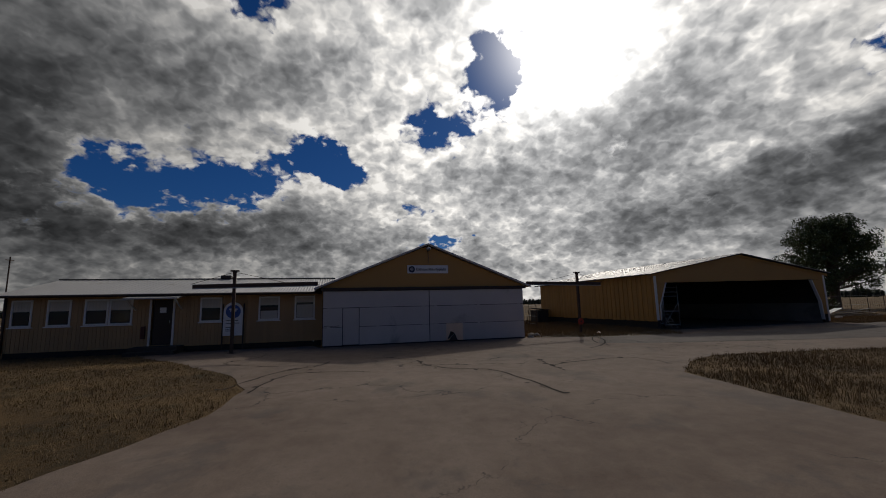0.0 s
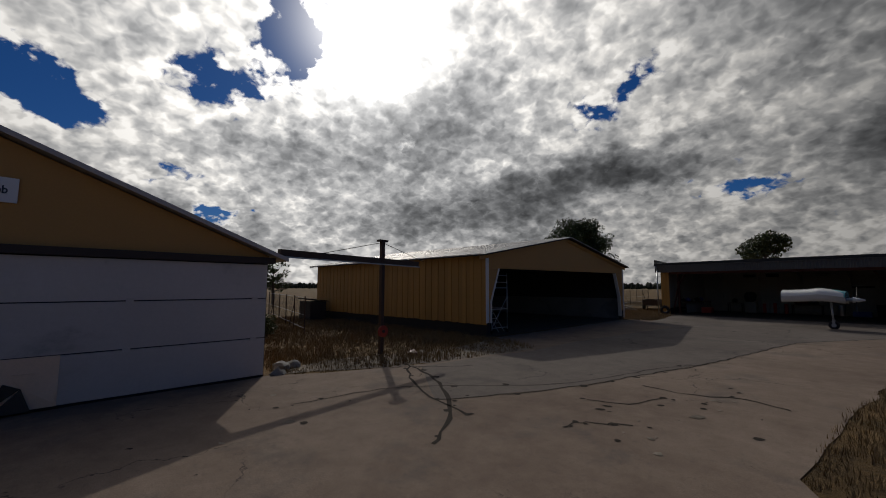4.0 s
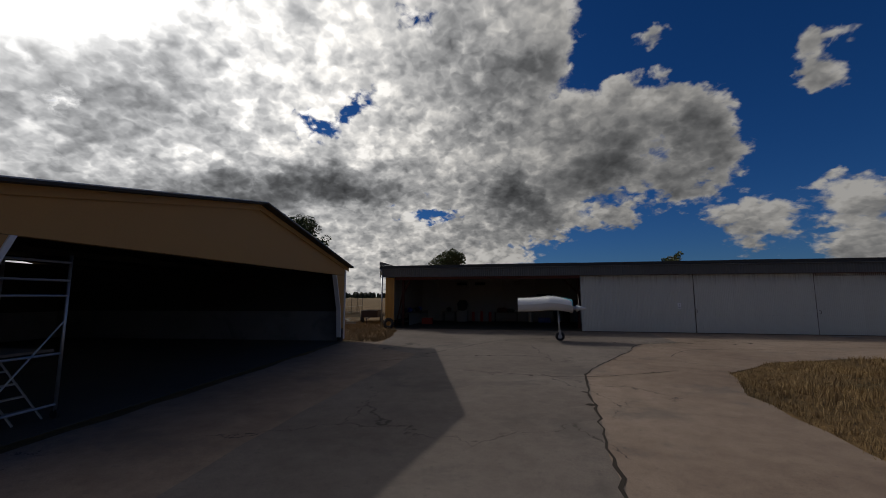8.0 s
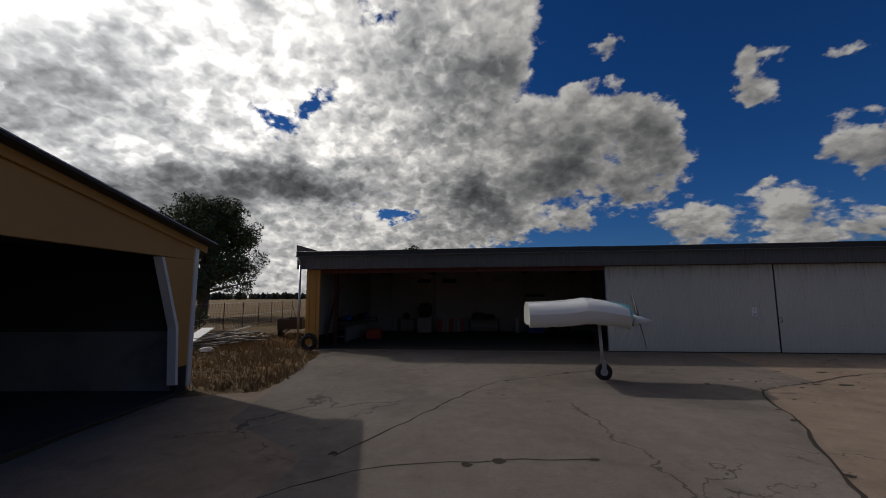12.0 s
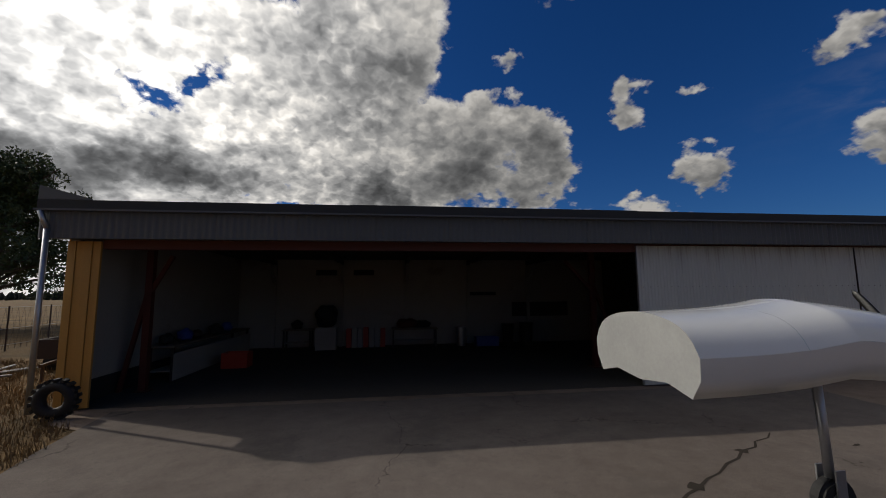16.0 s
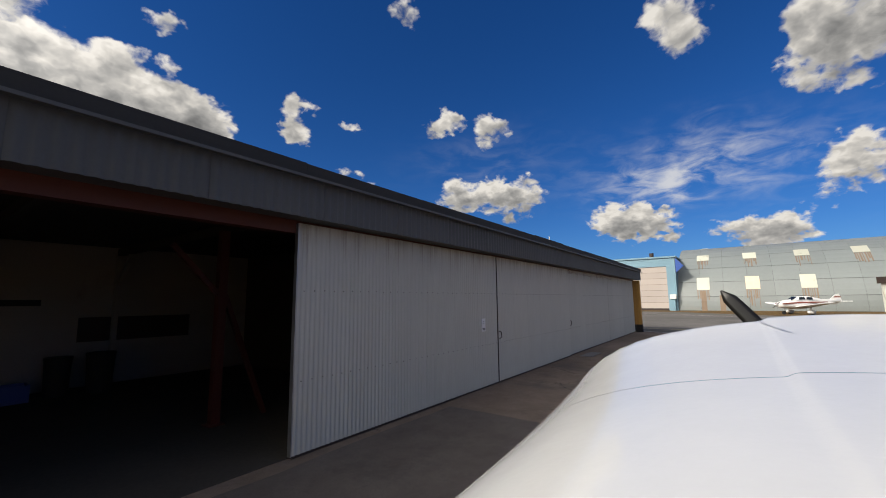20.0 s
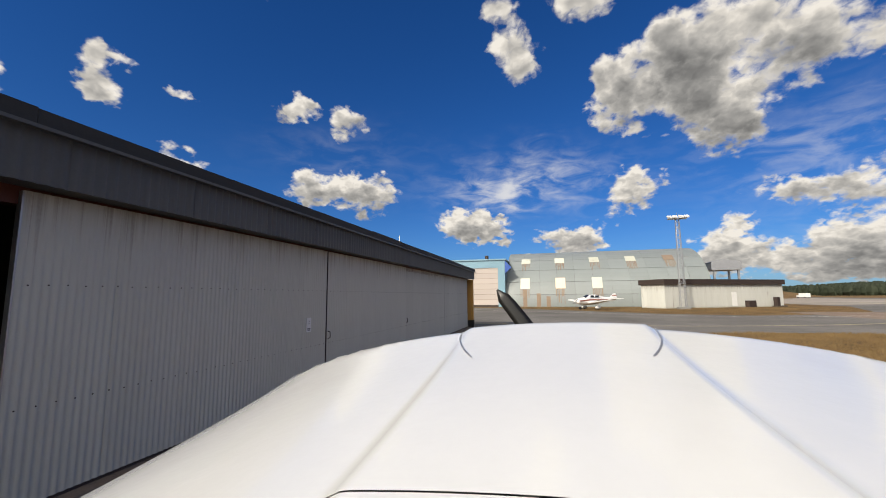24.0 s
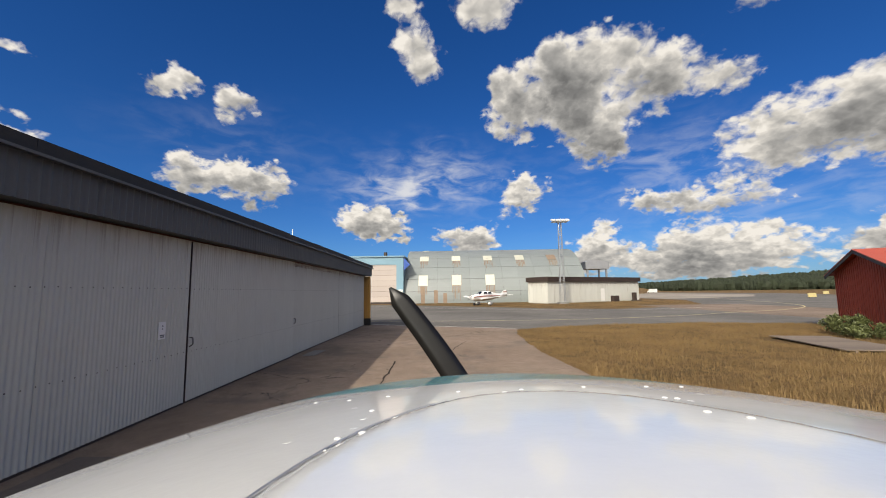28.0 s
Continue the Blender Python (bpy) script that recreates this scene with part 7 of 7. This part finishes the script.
def cowling():
    a = thing("aircraft_nose", NOSE, "white glossy aircraft nose and fuselage with rivets and teal front", "aircraft nose")
    vs = [MID + 0.70 * s for s in [-1 + i / 16 for i in range(8)]] + [MID + 0.35 * (-1 + i / 60) for i in range(121)] + [MID + 0.70 * (0.5 + (i + 1) / 16) for i in range(8)]

    def paint_edge(v):
        """Where the white paint ends and the teal front begins."""
        return min(0.93, 0.47 + 2.36 * max(0.0, abs(v - MID) - 0.12) ** 2)

    def skin(name, mat, rows, start, end, label):
        bm = bmesh.new()
        g = []
        for i in range(rows + 1):
            f = i / rows
            g.append([bm.verts.new((u, v, cowl_top(u, v))) for v in vs for u in [start(v) + (end(v) - start(v)) * f]])
        for p, q in zip(g, g[1:]):
            for k in range(len(vs) - 1):
                bm.faces.new((p[k], q[k], q[k + 1], p[k + 1]))
        return part(name, bm, mat, a, label, smooth=True)

    skin("cowl_top", "cowl_white", 90, lambda v: -0.45, paint_edge, "white painted cowling top")
    skin("fuselage_top", "cowl_white", 40, lambda v: COWL_BACK, lambda v: -0.452, "white painted fuselage top")
    skin("nose_bowl", "cowl_teal", 24, paint_edge, lambda v: COWL_FRONT, "teal painted front of the cowling")
    # flanks, belly, bulkheads
    for s in (-1, 1):
        bm = bmesh.new()
        g = []
        for u in (COWL_BACK, -1.0, -0.7, -0.4, 0.0, 0.2, 0.4, 0.6, 0.8, COWL_FRONT):
            zt = cowl_top(u, MID + s * 0.70)
            pinch = 0.12 * max(0, u) ** 2
            g.append([bm.verts.new((u, MID + s * y, z)) for y, z in ((0.70, zt), (0.69 - pinch, zt - 0.16), (0.60 - pinch, zt - 0.30), (0.34, 1.36 + 0.06 * max(0, u)), (0.0, 1.32 + 0.06 * max(0, u)))])
        for p, q in zip(g, g[1:]):
            for k in range(4):
                bm.faces.new((p[k], p[k + 1], q[k + 1], q[k]))
        part("cowl_flank", bm, "cowl_white", a, smooth=True)
        for u, n in ((COWL_BACK, "firewall"), (COWL_FRONT, "front_plate")):
            zt = cowl_top(u, MID + s * 0.70)
            pinch = 0.12 * max(0, u) ** 2
            bm = bmesh.new()
            low = [(0.70, zt), (0.69 - pinch, zt - 0.16), (0.60 - pinch, zt - 0.30), (0.34, 1.36 + 0.06 * max(0, u)), (0.0, 1.32 + 0.06 * max(0, u))]
            up = [(0.70 * k / 12, cowl_top(u, MID + s * 0.70 * k / 12)) for k in range(12)]
            bm.faces.new([bm.verts.new((u, MID + s * y, z)) for y, z in low + up])
            part(n, bm, "firewall" if n == "firewall" else "cowl_teal", a, "bare grey metal bulkhead" if n == "firewall" else "")
    # rivets and screws
    spots = [(0.301, 0.079), (0.285, 0.020), (0.235, 0.052), (0.212, 0.086), (0.193, 0.067), (0.291, -0.165), (0.207, -0.157), (0.190, -0.134), (0.298, -0.033), (0.284, -0.120),
             (0.174, -0.147), (0.189, 0.086), (0.287, -0.173), (0.387, 0.076), (0.369, 0.003), (0.356, -0.059), (0.366, -0.124), (0.382, -0.196), (0.436, 0.167), (0.40, 0.12), (0.41, -0.25)]
    bm = bmesh.new()
    bmesh.ops.create_uvsphere(bm, u_segments=14, v_segments=8, radius=0.0024, matrix=Matrix.Diagonal((1, 1, 0.36, 1)))
    first = part("rivet", bm, "cowl_white", a, smooth=True)
    for i, (u, v) in enumerate(spots):
        ob = first if i == 0 else new("rivet", first.data)
        ob.parent = a
        ob.location = (u, v, cowl_top(u, v) + 0.0002)
        ob.rotation_euler = (-0.57 * (v - MID), 0.08, 0)
    bm = bmesh.new()
    bmesh.ops.create_cone(bm, cap_ends=True, segments=14, radius1=0.0027, radius2=0.0025, depth=0.0004)
    flat = part("flush_rivet", bm, "cowl_white", a)
    for i, (u, v) in enumerate([(0.267, 0.080), (0.237, 0.081), (0.277, -0.178), (0.242, -0.168), (0.33, 0.10), (0.33, -0.22), (0.22, 0.12)]):
        ob = flat if i == 0 else new("flush_rivet", flat.data)
        ob.parent = a
        ob.location = (u, v, cowl_top(u, v))
        ob.rotation_euler = (-0.57 * (v - MID), 0.08, 0)
    # dark seam round the raised fairing
    bm = bmesh.new()
    prev = None
    for i in range(121):
        t = math.pi * (-0.75 + 1.5 * i / 120)
        row = []
        for k in (1.045, 1.058):
            u, v = 0.04 + 0.27 * k * math.cos(t), -0.045 + 0.145 * k * math.sin(t)
            row.append(bm.verts.new((u, v, cowl_top(u, v) + 0.0014)))
        if prev:
            bm.faces.new((prev[0], prev[1], row[1], row[0]))
        prev = row
    part("seam", bm, "galvanised", a, "grey sealant seam")
    # spinner and two-bladed propeller, stopped with one blade up
    hub = Vector((1.30, -0.215, EYE_Z - 0.62))
    bm = bmesh.new()
    bmesh.ops.create_cone(bm, cap_ends=True, segments=24, radius1=0.15, radius2=0.03, depth=0.42, matrix=Matrix.Translation(hub + Vector((0.08, 0, 0))) @ Matrix.Rotation(radians(90), 4, "Y"))
    part("spinner", bm, "cowl_white", a, smooth=True)
    bm = bmesh.new()
    bar(bm, (COWL_FRONT - 0.1, hub.y, hub.z), hub, 0.16, 0.16, 14)
    part("shaft", bm, "galvanised", a)
    tip = Vector((1.30, 0.185, EYE_Z + 0.015))
    for s in (1, -1):
        d = (tip - hub) * s
        side = Vector((0, -d.z, d.y)).normalized()
        bm = bmesh.new()
        rows = []
        for i in range(15):
            f = i / 14
            c = hub + d * f + side * (0.025 * math.sin(f * math.pi)) * s
            half = 0.05 * (1 - 0.35 * f) * (1 if f < 0.9 else math.sqrt(max(0.02, 1 - ((f - 0.9) / 0.1) ** 2)))
            tw = radians(30 - 22 * f)
            ax = side * math.cos(tw) + Vector((1, 0, 0)) * math.sin(tw)
            th = Vector((1, 0, 0)) * 0.012 * (1.2 - f)
            rows.append([bm.verts.new(c + q) for q in (-ax * half, -ax * half * 0.3 + th, ax * half * 0.4 + th, ax * half, ax * half * 0.4 - th, -ax * half * 0.3 - th)])
        for p, q in zip(rows, rows[1:]):
            for k in range(6):
                bm.faces.new((p[k], p[(k + 1) % 6], q[(k + 1) % 6], q[k]))
        bm.faces.new(rows[-1])
        bm.faces.new(rows[0][::-1])
        part("propeller_blade", bm, "propeller_black", a, smooth=True)
    # nose leg
    barred("nose_leg", (0.45, MID, 0.2), (0.40, MID, 1.40), 0.08, "galvanised", a, round_=10)
    for y in (-0.09, 0.075):
        boxed("fork", (0.40, 0.50, MID + y, MID + y + 0.015, 0.18, 0.48), "galvanised", a)
    wheel = new("wheel")
    wheel.parent = a
    bm = bmesh.new()
    bmesh.ops.create_cone(bm, cap_ends=True, segments=24, radius1=0.2, radius2=0.2, depth=0.13, matrix=Matrix.Translation((0.45, MID, 0.2)) @ Matrix.Rotation(radians(90), 4, "X"))
    bmesh.ops.bevel(bm, geom=[e for e in bm.edges if e.calc_length() < 0.08], offset=0.03, segments=3, affect="EDGES")
    part("tyre", bm, "black_rubber", wheel)
    bm = bmesh.new()
    bmesh.ops.create_cone(bm, cap_ends=True, segments=20, radius1=0.09, radius2=0.09, depth=0.136, matrix=Matrix.Translation((0.45, MID, 0.2)) @ Matrix.Rotation(radians(90), 4, "X"))
    part("rim", bm, "galvanised", wheel)


cowling()

# ---------------------------------------------------------------- small fittings


def gable_lamp():
    l = thing("gable_lamp", A @ pose(4.94, -0.30, 4.50), "small round grey lamp under the gable's peak", "lamp")
    bm = bmesh.new()
    bmesh.ops.create_uvsphere(bm, u_segments=18, v_segments=10, radius=0.13, matrix=Matrix.Diagonal((1, 1, 0.75, 1)))
    part("lamp_head", bm, "galvanised", l, smooth=True)
    bm = bmesh.new()
    bar(bm, (0, 0.0, 0.0), (0, 0.30, 0.02), 0.05, round_=10)
    part("arm", bm, "galvanised", l)
    bm = bmesh.new()
    for a, b in (((0.02, 0.28, -0.02), (0.05, 0.275, -0.4)), ((0.05, 0.275, -0.4), (0.02, 0.27, -0.82))):
        bar(bm, a, b, 0.022, round_=6)
    part("cable", bm, "fascia_grey", l)


gable_lamp()


def roof_pipe():
    p = thing("roof_pipe", A @ pose(9.0, 5.9, 2.62), "short dark vent pipe with a cowl on the roof", "pipe")
    barred("pipe", (0, 0, 0), (0, 0, 1.0), 0.14, "rust_steel", p, round_=12)
    bm = bmesh.new()
    bmesh.ops.create_cone(bm, cap_ends=True, segments=14, radius1=0.16, radius2=0.03, depth=0.12, matrix=Matrix.Translation((0, 0, 1.09)))
    part("rain_cap", bm, "rust_steel", p)


roof_pipe()


def roof_fin():
    bm = bmesh.new()
    slab(bm, [(-0.02, 3.84), (0.85, 3.84), (0.85, 3.86), (-0.02, 4.10)], -0.43, -0.40, "y")
    f = link_mesh("roof_upstand", bm, "fascia_grey", None)
    f.matrix_world = C @ pose(-0.26, 0, 0)
    tagged(f, "wedge of grey sheet standing up at the roof corner", "flashing")


roof_fin()


def hose_reel():
    r = thing("hose_reel", A @ pose(13.55, 0.36, 0.70), "dark red reel hung on the rail pole", "reel")
    bm = bmesh.new()
    bmesh.ops.create_cone(bm, cap_ends=True, segments=22, radius1=0.17, radius2=0.17, depth=0.05, matrix=Matrix.Rotation(radians(90), 4, "X"))
    part("disc", bm, "red_plastic", r)
    bm = bmesh.new()
    bmesh.ops.create_cone(bm, cap_ends=True, segments=14, radius1=0.05, radius2=0.05, depth=0.09, matrix=Matrix.Rotation(radians(90), 4, "X"))
    part("hub", bm, "dark_trim", r)


hose_reel()


def scaffold_signs():
    for z, w, mat, label in ((1.80, 0.30, "sign_white", "small white plate hung on the scaffold"), (1.50, 0.30, "tan_ply", "small tan plate hung on the scaffold")):
        s = thing("plate", B @ pose(0.68, 0.60, z), label, "plate")
        boxed("sheet", (0, w, 0, 0.01, 0, 0.2), mat, s)
        boxed("bar_mark", (0.05, w - 0.06, -0.004, -0.001, 0.06, 0.11), "sign_dark", s)
        barred("hook", (w, 0.005, 0.17), (w + 0.05, 0.005, 0.19), 0.012, "galvanised", s)


scaffold_signs()


def broken_concrete():
    """Spalled patches where the top of the concrete has come away."""
    rng = random.Random(63)
    dark, pale = bmesh.new(), bmesh.new()
    for cx, cy, sx, sy, count in ((-2.9, -5.2, 1.8, 1.2, 46), (-0.7, -4.4, 2.0, 0.9, 34), (-5.8, -23.6, 0.8, 1.1, 18), (-6.1, -26.2, 0.8, 0.8, 14), (-5.0, -35.0, 1.6, 1.2, 24), (-4.4, -39.0, 1.6, 1.0, 24), (13.9, -6.8, 1.2, 0.8, 14), (9.2, -2.2, 3, 0.8, 16), (-9.6, -30.5, 2, 2, 16)):
        for _ in range(count):
            x, y = rng.gauss(cx, sx * 0.6), rng.gauss(cy, sy * 0.6)
            r = rng.uniform(0.02, 0.10) * (2.2 if rng.random() < 0.12 else 1)
            k = rng.randint(5, 8)
            turn, flat = rng.uniform(0, 3.1), rng.uniform(0.35, 0.9)
            pts = []
            for q in range(k):
                a = 6.283 * q / k
                e = r * rng.uniform(0.6, 1.2)
                u, v = e * math.cos(a), e * flat * math.sin(a)
                pts.append((x + u * math.cos(turn) - v * math.sin(turn), y + u * math.sin(turn) + v * math.cos(turn)))
            bm = dark if rng.random() < 0.6 else pale
            bm.faces.new([bm.verts.new((px, py, 0.0186 + rng.uniform(0, 0.001))) for px, py in pts])
    tagged(link_mesh("spalled_concrete", dark, "crack_fill"), "dark spalled spots in the old concrete", "damage", kind="stuff")
    tagged(link_mesh("loose_chips", pale, "gravel"), "loose pale chips on the old concrete", "chips", kind="stuff")


broken_concrete()


def door_dents():
    """Dents and scuffs of the grey folding doors."""
    d = thing("door_fittings", A @ pose(0, -0.075, 0), "bolts, hinges and a bent strip on the grey doors", "fittings")
    for x in (0.30, 2.5, 4.7, 5.3, 7.5, 9.7):
        for z in (0.87, 1.74):
            boxed("hinge", (x - 0.06, x + 0.06, -0.016, 0.0, z - 0.045, z + 0.045), "grey_door", d, bevel=0.004)
    for i in range(3):
        barred("bent_strip", (0.10 + 0.22 * i, -0.005, 0.93 - 0.01 * i), (0.31 + 0.22 * i, -0.02, 0.95 - 0.02 * (i % 2)), 0.02, "dark_trim", d)


door_dents()
